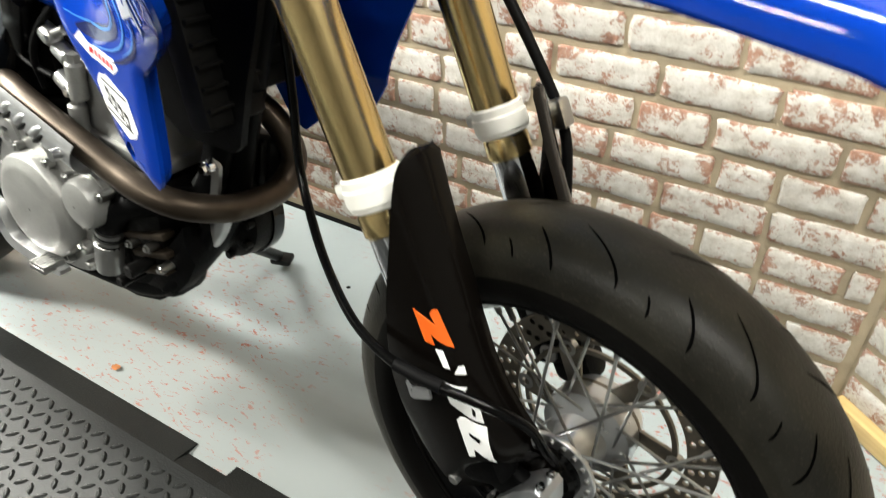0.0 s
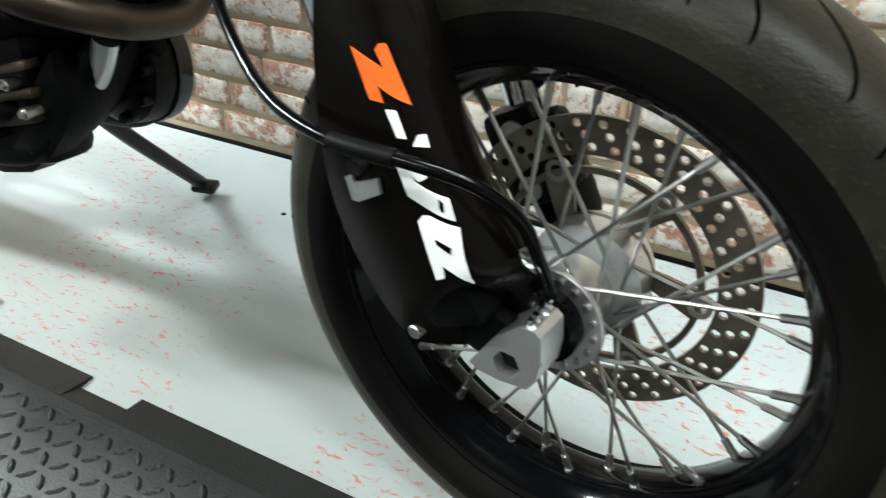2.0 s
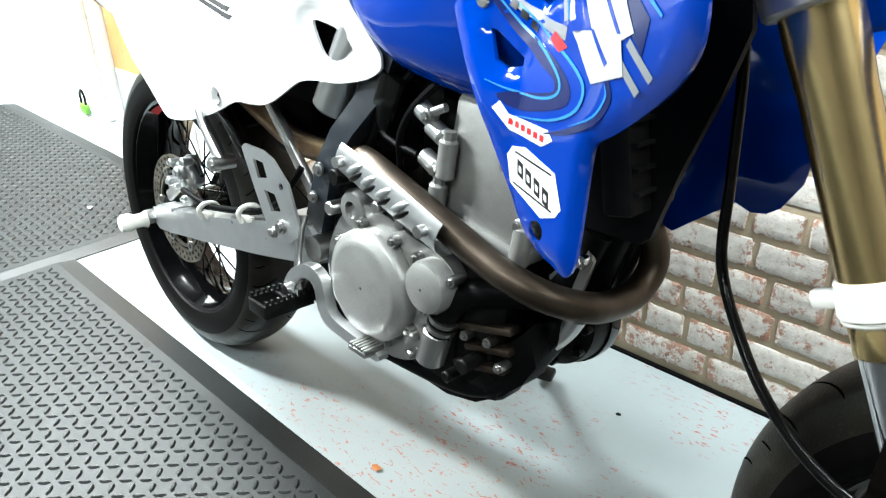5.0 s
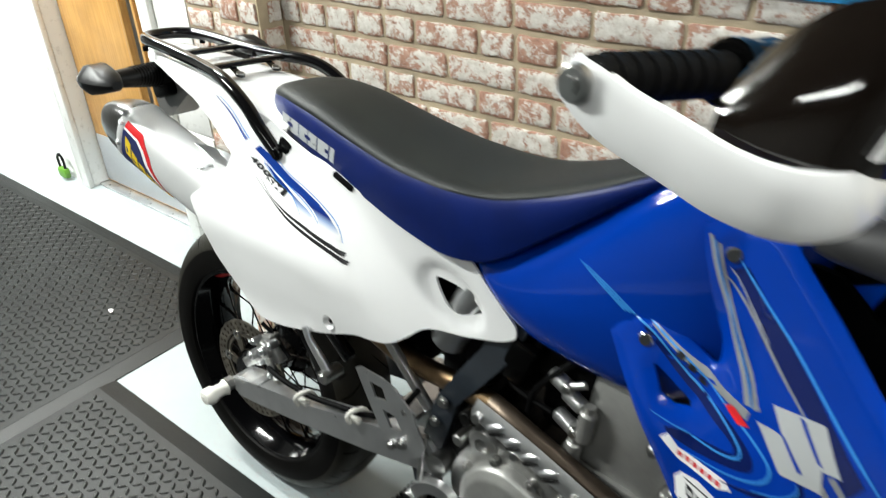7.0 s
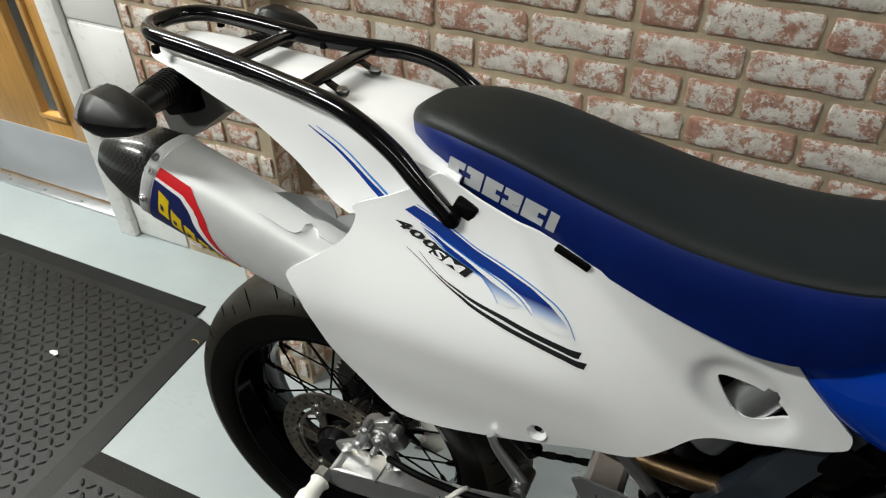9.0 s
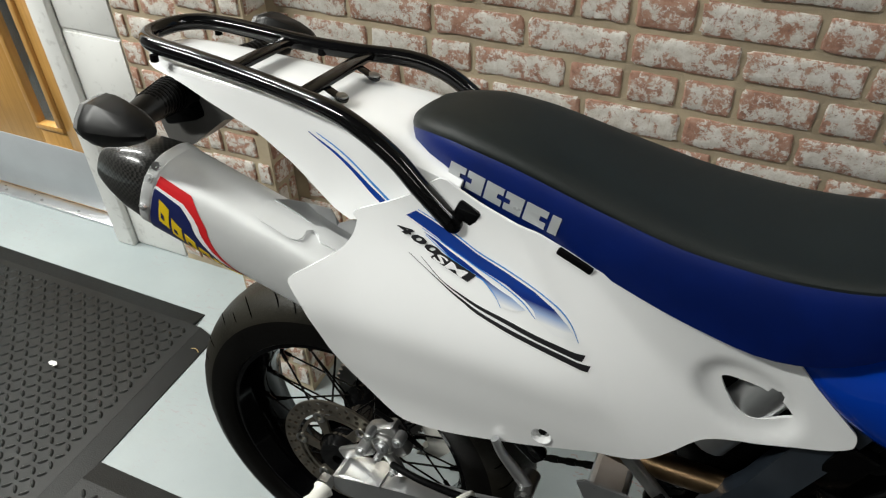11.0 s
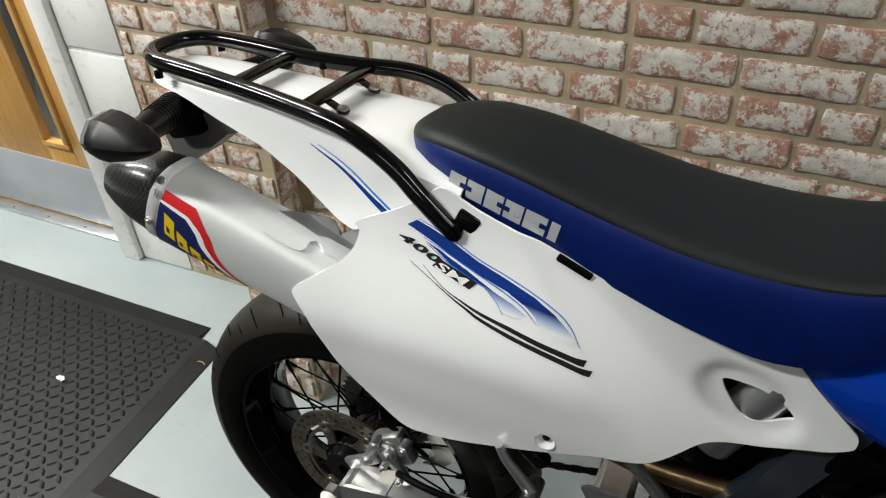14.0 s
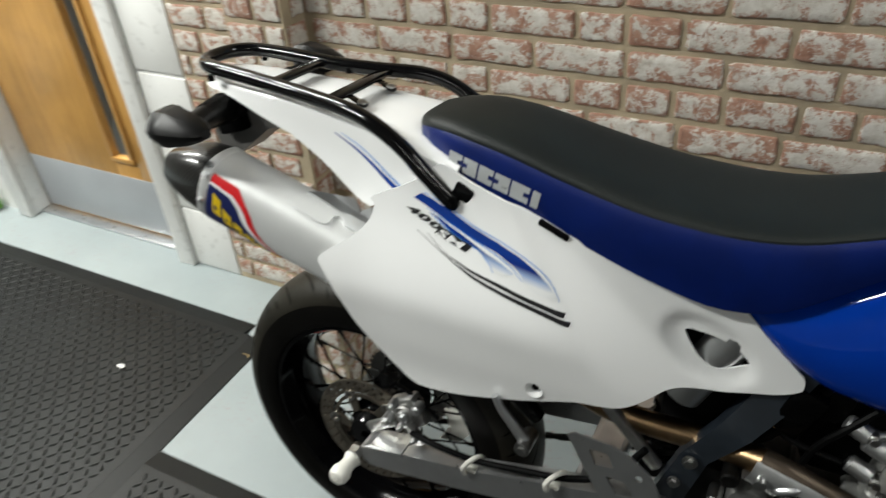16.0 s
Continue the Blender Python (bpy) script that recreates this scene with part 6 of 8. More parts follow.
HEEL = [(0.396, 0.545), (0.405, 0.552), (0.455, 0.552), (0.482, 0.545), (0.520, 0.516), (0.546, 0.460), (0.540, 0.440), (0.522, 0.426), (0.499, 0.420), (0.470, 0.424), (0.450, 0.450), (0.423, 0.496)]
sheet(bm, resample(HEEL, 0.02), lambda x, z: 0.138, 0.004, [[(0.428, 0.534), (0.456, 0.534), (0.466, 0.512), (0.440, 0.506)], [(0.456, 0.492), (0.484, 0.492), (0.500, 0.468), (0.474, 0.462)], circle(0.502, 0.508, 0.006, 8)], 0, -1)
heel = bike_part("heel_guard", bm, M["alloy"], None, "silver heel guard plate with cut-outs", False)
bolt(heel, 0.500, -0.146, 0.445, 0.007)
bolt(heel, 0.478, -0.146, 0.430, 0.006)

# pillion rest bracket
bm = bmesh.new()
pipe(bm, [(0.288, -0.150, 0.584), (0.299, -0.150, 0.563), (0.319, -0.147, 0.535), (0.337, -0.144, 0.508)], 0.009, 12, 5, [0.0055, 0.0065, 0.0080, 0.0090])
rest = bike_part("pillion_rest", bm, M["alloy"], None, "folded aluminium pillion foot rest")
bm = bmesh.new()
rod(bm, (0.336, -0.160, 0.506), (0.336, -0.120, 0.506), 0.012, 14)
rod(bm, (0.336, -0.164, 0.506), (0.336, -0.158, 0.506), 0.007, 6)
part("hinge_bolt", bm, M["steel"], rest)
bm = bmesh.new()
box(bm, (0.29, -0.095, 0.555), (0.13, 0.02, 0.024), 0.005, pose(0, 0, 0, 0, 40, 0))
part("hanger", bm, M["black_paint"], rest)

# shock absorber and its reservoir
bm = bmesh.new()
rod(bm, (0.525, -0.062, 0.618), (0.585, -0.052, 0.745), 0.030, 22, None, 0.005)
bike_part("shock_reservoir", bm, M["alloy"], None, "silver shock absorber reservoir")
bm = bmesh.new()
rod(bm, (0.50, 0.0, 0.40), (0.56, 0.0, 0.70), 0.022, 16)
shock = bike_part("shock_absorber", bm, M["engine_dark"], None, "dark coil-over rear shock")
bm = bmesh.new()
pipe(bm, [Vector((0.505, 0, 0.43)) + Vector((0.05, 0, 0.25)) * (k / 84) + Vector((0.036 * math.cos(k * 0.6), 0.036 * math.sin(k * 0.6), 0)) for k in range(85)], 0.006, 8, 1)
part("spring", bm, M["black_paint"], shock)

# dark inner mudguard and airbox behind the panels
bm = bmesh.new()
box(bm, (0.46, 0, 0.70), (0.20, 0.12, 0.18), 0.02)
# black blocks added to darken gaps under the seat and panel
box(bm, (0.565, 0, 0.752), (0.11, 0.130, 0.055), 0.012, pose(0, 0, 0, 0, 38, 0))
box(bm, (0.50, 0, 0.790), (0.22, 0.130, 0.03), 0.010, pose(0, 0, 0, 0, 9, 0))
box(bm, (0.27, 0, 0.735), (0.22, 0.13, 0.10), 0.02, pose(0, 0, 0, 0, 14, 0))
box(bm, (0.40, 0, 0.580), (0.12, 0.105, 0.13), 0.02)
bike_part("airbox", bm, M["black_rough"], None, "black plastic airbox with added dark filler blocks")
bm = bmesh.new()
loops = []
for a in np.linspace(radians(40), radians(104), 9):
    r = 0.345
    loops.append([(r * math.cos(a), -0.075, 0.314 + r * math.sin(a)), (r * math.cos(a) * 1.02, 0, 0.314 + r * math.sin(a) * 1.02), (r * math.cos(a), 0.075, 0.314 + r * math.sin(a)), (r * math.cos(a) * 1.01, 0.07, 0.318 + r * math.sin(a)), (r * math.cos(a) * 1.03, 0, 0.318 + r * math.sin(a) * 1.03), (r * math.cos(a) * 1.01, -0.07, 0.318 + r * math.sin(a))])
rings(bm, loops)
bike_part("inner_mudguard", bm, M["black_rough"], None, "black inner rear mudguard")

# engine cases
bm = bmesh.new()
box(bm, (0.705, -0.02, 0.400), (0.25, 0.16, 0.20), 0.03)
box(bm, (0.845, -0.01, 0.440), (0.12, 0.17, 0.12), 0.03)
box(bm, (0.62, 0, 0.45), (0.14, 0.19, 0.16), 0.03)
box(bm, (0.825, -0.050, 0.355), (0.14, 0.075, 0.10), 0.02)
engine = bike_part("engine", bm, M["engine_dark"], None, "single-cylinder engine with grey covers")
CASE = smooth_line([(0.600, 0.470), (0.640, 0.515), (0.700, 0.520), (0.760, 0.505), (0.815, 0.495), (0.840, 0.470), (0.838, 0.430), (0.805, 0.400), (0.785, 0.345), (0.730, 0.318), (0.650, 0.322), (0.600, 0.360), (0.582, 0.415)], 4, True)
bm = bmesh.new()
sheet(bm, [tuple(p) for p in CASE], lambda x, z: 0.113, 0.02, (), 0.03, -1)
bmesh.ops.bevel(bm, geom=[e for e in bm.edges if e.is_manifold and e.calc_face_angle(0) > 1.0], offset=0.005, segments=2, profile=0.5, affect="EDGES")
part("right_case", bm, M["cast_alloy"], engine, "grey cast right engine case")
bm = bmesh.new()
lathe(bm, [(0.002, -0.142), (0.058, -0.1415), (0.066, -0.140), (0.070, -0.136), (0.074, -0.135), (0.078, -0.131), (0.0795, -0.122), (0.0795, -0.110), (0.002, -0.110)], 56)
moved(bm, Matrix.Translation((0.692, 0, 0.417)))
cover = part("clutch_cover", bm, M["grey_cast"], engine, "round matt grey clutch cover")
for k in range(8):
    a = 2 * math.pi * k / 8 + 0.3
    bm = bmesh.new()
    x, z = 0.692 + 0.085 * math.cos(a), 0.417 + 0.085 * math.sin(a)
    rod(bm, (x, -0.124, z), (x, -0.110, z), 0.0075, 12)
    rod(bm, (x, -0.128, z), (x, -0.122, z), 0.0045, 6)
    part("bolt", bm, M["steel"], engine)
bm = bmesh.new()
lathe(bm, [(0.002, -0.141), (0.024, -0.140), (0.032, -0.136), (0.035, -0.128), (0.035, -0.108), (0.002, -0.108)], 32)
moved(bm, Matrix.Translation((0.805, 0, 0.458)))
part("oil_filter_cover", bm, M["grey_cast"], engine, "small round grey filter cover")
for a in (0.5, 2.4, 4.4):
    bm = bmesh.new()
    x, z = 0.805 + 0.040 * math.cos(a), 0.458 + 0.040 * math.sin(a)
    rod(bm, (x, -0.126, z), (x, -0.108, z), 0.0075, 12)
    rod(bm, (x, -0.130, z), (x, -0.124, z), 0.0042, 6)
    part("bolt", bm, M["steel"], engine)
# upper bosses of the case
bm = bmesh.new()
lathe(bm, [(0.012, -0.118), (0.024, -0.116), (0.028, -0.110), (0.028, -0.09), (0.012, -0.09)], 24)
moved(bm, Matrix.Translation((0.640, 0, 0.508)))
part("case_boss", bm, M["cast_alloy"], engine)
for x, z, r, mat in ((0.612, 0.548, 0.012, "engine_dark"), (0.600, 0.500, 0.010, "steel"), (0.700, 0.530, 0.009, "steel"), (0.745, 0.520, 0.008, "steel"), (0.772, 0.372, 0.008, "steel"), (0.770, 0.345, 0.007, "steel"), (0.84, 0.345, 0.008, "engine_dark"), (0.865, 0.372, 0.010, "engine_dark")):
    bm = bmesh.new()
    rod(bm, (x, -0.126, z), (x, -0.085, z), r, 12, None, 0.002)
    part("fitting", bm, M[mat], engine)

# flanges and ribs low on the front of the cases
for x, z, wide in ((0.872, 0.418, 0.090), (0.880, 0.392, 0.075), (0.868, 0.362, 0.085)):
    bm = bmesh.new()
    box(bm, (x, -0.088, z), (wide, 0.022, 0.010), 0.003, pose(0, 0, 0, 0, -16, 0))
    part("case_rib", bm, M["header_steel"], engine)
for x, z in ((0.848, 0.400), (0.885, 0.406), (0.905, 0.380)):
    bm = bmesh.new()
    rod(bm, (x, -0.104, z), (x, -0.080, z), 0.0065, 12)
    rod(bm, (x, -0.108, z), (x, -0.102, z), 0.0040, 6)
    part("bolt", bm, M["steel"], engine)

# cylinder and head, leaning forwards
TILT_C = pose(0, 0, 0, 0, 8, 0)
bm = bmesh.new()
box(bm, (0.840, 0, 0.600), (0.140, 0.150, 0.17), 0.016, TILT_C)
part("cylinder", bm, M["grey_cast"], engine, "light grey cast cylinder")
bm = bmesh.new()
box(bm, (0.862, 0, 0.730), (0.160, 0.125, 0.09), 0.02, TILT_C)
part("cylinder_head", bm, M["engine_dark"], engine)
bm = bmesh.new()
box(bm, (0.826, 0, 0.524), (0.165, 0.165, 0.018), 0.004, TILT_C)
part("base_flange", bm, M["grey_cast"], engine)
for x, z in ((0.768, 0.555), (0.782, 0.612), (0.905, 0.540)):
    bm = bmesh.new()
    rod(bm, (x, -0.085, z - 0.03), (x + 0.005, -0.085, z + 0.02), 0.012, 12, None, 0.003)
    rod(bm, (x + 0.005, -0.085, z + 0.02), (x + 0.006, -0.085, z + 0.03), 0.008, 6)
    part("stud_boss", bm, M["grey_cast"], engine)
for x, z in ((0.735, 0.600), (0.745, 0.640), (0.72, 0.66)):
    bm = bmesh.new()
    rod(bm, (x, -0.075, z), (x + 0.03, -0.08, z - 0.01), 0.012, 12, None, 0.003)
    part("carburettor_fitting", bm, M["alloy"], engine)
bm = bmesh.new()
box(bm, (0.69, 0, 0.66), (0.09, 0.09, 0.09), 0.02)
part("carburettor", bm, M["engine_dark"], engine)
bm = bmesh.new()
box(bm, (0.667, -0.072, 0.655), (0.042, 0.03, 0.075), 0.006, pose(0, 0, 0, 0, 20, 0))
part("relay_box", bm, M["black_plastic"], engine)

# added black blocks darken the gap behind the cylinder, with breather hoses
bm = bmesh.new()
box(bm, (0.605, 0, 0.645), (0.15, 0.11, 0.15), 0.03)
box(bm, (0.560, 0.0, 0.575), (0.13, 0.10, 0.10), 0.03)
box(bm, (0.735, 0.010, 0.600), (0.10, 0.10, 0.14), 0.02)
part("inlet_boot", bm, M["black_rough"], engine, "black filler blocks behind the cylinder")
for pts, r in (([(0.70, -0.062, 0.700), (0.665, -0.078, 0.650), (0.640, -0.080, 0.600), (0.600, -0.070, 0.560)], 0.006), ([(0.760, -0.070, 0.700), (0.725, -0.085, 0.660), (0.700, -0.085, 0.620), (0.690, -0.075, 0.575)], 0.005), ([(0.600, -0.060, 0.700), (0.625, -0.074, 0.640), (0.668, -0.080, 0.610), (0.730, -0.082, 0.600)], 0.0045)):
    bm = bmesh.new()
    pipe(bm, pts, r, 8, 5)
    part("breather_hose", bm, M["black_rough"], engine)
for x, z, dx in ((0.752, 0.655, 0.022), (0.770, 0.590, 0.020), (0.905, 0.560, 0.018), (0.880, 0.622, 0.016)):
    bm = bmesh.new()
    rod(bm, (x, -0.092, z), (x, -0.074, z), 0.0078, 12, None, 0.0015)
    rod(bm, (x, -0.096, z), (x, -0.091, z), 0.0050, 6)
    rod(bm, (x + dx * 0.2, -0.084, z + 0.004), (x + dx, -0.080, z + 0.012), 0.0058, 10)
    part("union_bolt", bm, M["steel"], engine)

# coolant hoses and pump
bm = bmesh.new()
pipe(bm, [(0.804, -0.104, 0.385), (0.819, -0.103, 0.426), (0.852, -0.098, 0.457), (0.895, -0.080, 0.470), (0.935, -0.04, 0.475), (0.97, -0.03, 0.56)], 0.0185, 16, 6)
part("coolant_hose", bm, M["black_rough"], engine, "black rubber coolant hose")
bm = bmesh.new()
rod(bm, (0.790, -0.102, 0.338), (0.804, -0.104, 0.392), 0.0205, 18, None, 0.003)
part("hose_spigot", bm, M["cast_alloy"], engine)
for z in (0.395, 0.408):
    bm = bmesh.new()
    rod(bm, (0.8065 + (z - 0.39) * 0.36, -0.104, z), (0.8085 + (z - 0.39) * 0.36, -0.104, z + 0.006), 0.0208, 18)
    part("hose_clip", bm, M["steel"], engine)

# header heat shield with louvres
bm = bmesh.new()
A, Bq = Vector((0.632, -0.104, 0.584)), Vector((0.832, -0.115, 0.534))
d, u, w = frame_of(Bq - A)
loops = []
for k in range(15):
    t = k / 14
    c = A + (Bq - A) * t
    bend = 0.012 * math.sin(math.pi * t)
    dent = 0.0
    ring = []
    for j in range(15):
        a = radians(-112 + 150 * j / 14)
        mid = 1.0 if 3 < j < 11 else 0.0
        r = 0.0315 + 0.003 * math.sin(math.pi * t) - dent * mid
        ring.append(c + Vector((0, -1, 0)) * (r * math.cos(a)) + w * (r * math.sin(a) * (1 if w.z > 0 else -1)) + Vector((0, 0, bend * 0.3)))
    loops.append(ring + [p * 0.97 + c * 0.03 for p in ring[::-1]])
rings(bm, loops)
shield = bike_part("heat_shield", bm, M["alloy"], None, "silver louvred exhaust heat shield")
for t in (0.07, 0.90):
    c = A + (Bq - A) * t
    bm = bmesh.new()
    rod(bm, (c.x, c.y - 0.043, c.z), (c.x, c.y - 0.026, c.z), 0.0075, 12)
    part("bolt", bm, M["steel"], shield)

# dark ellipsoids stand in for the shade in the shield's louvre slots
for t in (0.24, 0.39, 0.54, 0.70):
    c = A + (Bq - A) * t
    bm = bmesh.new()
    bmesh.ops.create_uvsphere(bm, u_segments=12, v_segments=8, radius=1.0)
    moved(bm, Matrix.Translation((c.x, c.y - 0.0320, c.z - 0.003)) @ Matrix.Rotation(radians(-30), 4, "Y") @ Matrix.Rotation(radians(-14), 4, "X") @ Matrix.Diagonal((0.0175, 0.0052, 0.0042, 1)))
    part("louvre_slot", bm, M["engine_dark"], shield)
    bm = bmesh.new()
    bmesh.ops.create_uvsphere(bm, u_segments=14, v_segments=8, radius=1.0)
    moved(bm, Matrix.Translation((c.x - 0.005, c.y - 0.0310, c.z + 0.005)) @ Matrix.Rotation(radians(-30), 4, "Y") @ Matrix.Diagonal((0.0185, 0.0062, 0.0060, 1)))
    part("louvre", bm, M["alloy"], shield)

# skid plate
bm = bmesh.new()
loops = []
for x, z, w, h in ((0.60, 0.305, 0.082, 0.010), (0.66, 0.292, 0.088, 0.015), (0.73, 0.276, 0.090, 0.025), (0.80, 0.272, 0.088, 0.040), (0.85, 0.284, 0.086, 0.05), (0.89, 0.312, 0.084, 0.055), (0.920, 0.345, 0.084, 0.055), (0.935, 0.375, 0.080, 0.045), (0.938, 0.40, 0.070, 0.02)):
    up = 0.034 * ramp01(x, 0.70, 0.84)
    loops.append([(x, -w, z + h + 0.025), (x, -w * 1.03, z + h), (x + 0.004, -w * 0.92, z + 0.010), (x + 0.006, -w * 0.6, z + 0.3 * up), (x + 0.008, 0, z + 0.002 + up), (x + 0.006, w * 0.30, z + 0.018 + up), (x + 0.004, w * 0.50, z + 0.026 + up), (x, w * 0.60, z + h + 0.012 + up), (x, w * 0.58, z + h + 0.025 + up),
                  (x - 0.004, w * 0.55, z + h + 0.02 + up), (x - 0.004, w * 0.27, z + 0.026 + up), (x - 0.004, 0, z + 0.010 + up), (x - 0.004, -w * 0.55, z + 0.012 + 0.3 * up), (x - 0.004, -w * 0.95, z + h + 0.02)])
rings(bm, loops)
bike_part("skid_plate", bm, M["black_rough"], None, "black plastic skid plate under the engine")
bm = bmesh.new()
pipe(bm, [(0.962, -0.036, 0.452), (0.948, -0.036, 0.425), (0.926, -0.034, 0.398), (0.905, -0.030, 0.376)], 0.0135, 14, 5)
bike_part("frame_downpipe", bm, M["alloy"], None, "bright bare section of the lower frame tube")
bm = bmesh.new()
sheet(bm, [(0.924, 0.494), (0.946, 0.520), (0.958, 0.538), (0.972, 0.542), (0.980, 0.530), (0.974, 0.500), (0.966, 0.478), (0.930, 0.480)], lambda x, z: 0.048, 0.006, (), 0, -1)
mount = part("engine_mount", bm, M["cast_alloy"], main, "bare cast engine mounting plate")
bm = bmesh.new()
rod(bm, (0.9675, -0.059, 0.530), (0.9675, -0.047, 0.530), 0.0095, 14, None, 0.0015)
rod(bm, (0.9675, -0.065, 0.530), (0.9675, -0.058, 0.530), 0.0062, 6)
part("mount_bolt", bm, M["chrome"], mount)

# far side of the engine, seen under the header
bm = bmesh.new()
lathe(bm, [(0.002, 0.020), (0.058, 0.022), (0.070, 0.030), (0.074, 0.050), (0.074, 0.060), (0.002, 0.062)], 40)
moved(bm, Matrix.Translation((0.880, 0, 0.398)))
left_case = part("left_case", bm, M["engine_dark"], engine, "dark grey left engine case")
bm = bmesh.new()
lathe(bm, [(0.050, 0.058), (0.0775, 0.058), (0.0785, 0.064), (0.0785, 0.078), (0.066, 0.090), (0.002, 0.092), (0.002, 0.060)], 40)
moved(bm, Matrix.Translation((0.880, 0, 0.398)))
part("generator_cover", bm, M["black_paint"], left_case, "black round generator cover")
for a in (-0.5, 0.1, 0.7, 5.0):
    bm = bmesh.new()
    x, z = 0.880 + 0.062 * math.cos(a), 0.398 + 0.062 * math.sin(a)
    rod(bm, (x, 0.016, z), (x, 0.034, z), 0.0070, 10, None, 0.0015)
    part("bolt", bm, M["engine_dark"], left_case)
# unidentified dark block, added to fill the view through the header loop
bm = bmesh.new()
box(bm, (0.936, 0.055, 0.492), (0.075, 0.028, 0.095), 0.008, pose(0, 0, 0, 0, 10, 0))
for k in range(6):
    box(bm, (0.908 + 0.0115 * k, 0.036, 0.492), (0.004, 0.012, 0.085), 0.001, pose(0, 0, 0, 0, 10, 0))
part("voltage_regulator", bm, M["engine_dark"], main, "dark finned block filling the header loop")

# brake pedal
bm = bmesh.new()
sheet(bm, [tuple(p) for p in smooth_line([(0.515, 0.350), (0.530, 0.384), (0.560, 0.408), (0.592, 0.414), (0.614, 0.402), (0.624, 0.376), (0.634, 0.356), (0.668, 0.348), (0.732, 0.342), (0.736, 0.328), (0.668, 0.330), (0.624, 0.336), (0.604, 0.356), (0.598, 0.380), (0.586, 0.392), (0.566, 0.388), (0.548, 0.370), (0.538, 0.346)], 3, True)], lambda x, z: 0.150, 0.016, (), 0.02, -1)
bmesh.ops.bevel(bm, geom=[e for e in bm.edges if e.is_manifold and e.calc_face_angle(0) > 1.0], offset=0.003, segments=2, profile=0.5, affect="EDGES")
pedal = bike_part("brake_pedal", bm, M["alloy"], None, "forged aluminium brake pedal")
bm = bmesh.new()
box(bm, (0.716, -0.151, 0.341), (0.036, 0.034, 0.008), 0.002)
pad = bike_part("pedal_pad", bm, M["steel"], None, "ribbed steel brake pedal pad")
for k in range(6):
    bm = bmesh.new()
    box(bm, (0.702 + 0.006 * k, -0.151, 0.347), (0.003, 0.032, 0.005))
    part("pad_rib", bm, M["steel"], pad, smooth=False)
bm = bmesh.new()
rod(bm, (0.527, -0.156, 0.352), (0.527, -0.105, 0.352), 0.013, 14)
part("pedal_pivot", bm, M["steel"], pedal)
bm = bmesh.new()
pipe(bm, [(0.545, -0.140, 0.362), (0.540, -0.138, 0.40), (0.535, -0.13, 0.44), (0.532, -0.122, 0.47)], 0.006, 10, 4, [0.009, 0.006, 0.006, 0.009])
part("brake_push_rod", bm, M["steel"], pedal)

# foot pegs: toothed frames
for s in (-1, 1):
    bm = bmesh.new()
    for dx in (-0.020, 0.020):
        box(bm, (0.535 + dx, s * 0.165, 0.345), (0.005, 0.085, 0.022), 0.001)
        for k in range(9):
            box(bm, (0.535 + dx, s * (0.127 + 0.0095 * k), 0.358), (0.005, 0.0045, 0.009))
    for yy in (0.125, 0.165, 0.206):
        box(bm, (0.535, s * yy, 0.345), (0.042, 0.005, 0.020), 0.001)
    box(bm, (0.535, s * 0.112, 0.345), (0.03, 0.03, 0.022), 0.004)
    bike_part("foot_peg", bm, M["engine_dark"], None, "toothed dark steel foot peg")

# side stand on the far side
bm = bmesh.new()
pipe(bm, [(0.728, 0.105, 0.290), (0.700, 0.190, 0.210), (0.654, 0.352, 0.068)], 0.0125, 12, 4)
stand = bike_part("side_stand", bm, M["satin_black"], None, "black side stand, folded out")
bm = bmesh.new()
box(bm, (0.658, 0.360, 0.058), (0.046, 0.036, 0.016), 0.006, pose(0, 0, 0, 5.5, 0, 20))
part("stand_foot", bm, M["satin_black"], stand)

# chain and lower run
for a, b in (((0.0, 0.078, 0.408), (0.585, 0.078, 0.445)), ((0.0, 0.078, 0.220), (0.585, 0.078, 0.385))):
    bm = bmesh.new()
    A2, B2 = Vector(a), Vector(b)
    n = 40
    for k in range(n):
        box(bm, A2 + (B2 - A2) * ((k + 0.5) / n), (0.0162, 0.006 if k % 2 else 0.009, 0.009), 0, pose(0, 0, 0, 0, -math.degrees(math.atan2((B2 - A2).z, (B2 - A2).x)), 0))
    run = bike_part("drive_chain", bm, M["engine_dark"], None, "oily dark steel drive chain", False)
    tagged(run, "oily dark steel drive chain", kind="stuff")
# white chain guide under the far swingarm
bm = bmesh.new()
sheet(bm, [(0.085, 0.290), (0.155, 0.300), (0.150, 0.255), (0.120, 0.215), (0.075, 0.205), (0.100, 0.240)], lambda x, z: 0.095, 0.03, (), 0, 1)
bike_part("chain_guide", bm, M["white_nylon"], None, "white plastic chain guide")

# rear number plate hanger and indicators
bm = bmesh.new()
sheet(bm, [(-0.10, 0.920), (-0.16, 0.910), (-0.215, 0.902), (-0.262, 0.885), (-0.300, 0.850), (-0.285, 0.805), (-0.247, 0.818), (-0.179, 0.872), (-0.10, 0.897)], lambda x, z: 0.030, 0.060, (), 0, -1)
hanger = bike_part("plate_hanger", bm, M["hanger_grey"], None, "dark grey plastic tail hanger")
bm = bmesh.new()
box(bm, (-0.248, 0, 0.882), (0.062, 0.10, 0.046), 0.008, pose(0, 0, 0, 0, -18, 0))
part("indicator_mount", bm, M["black_rough"], hanger)
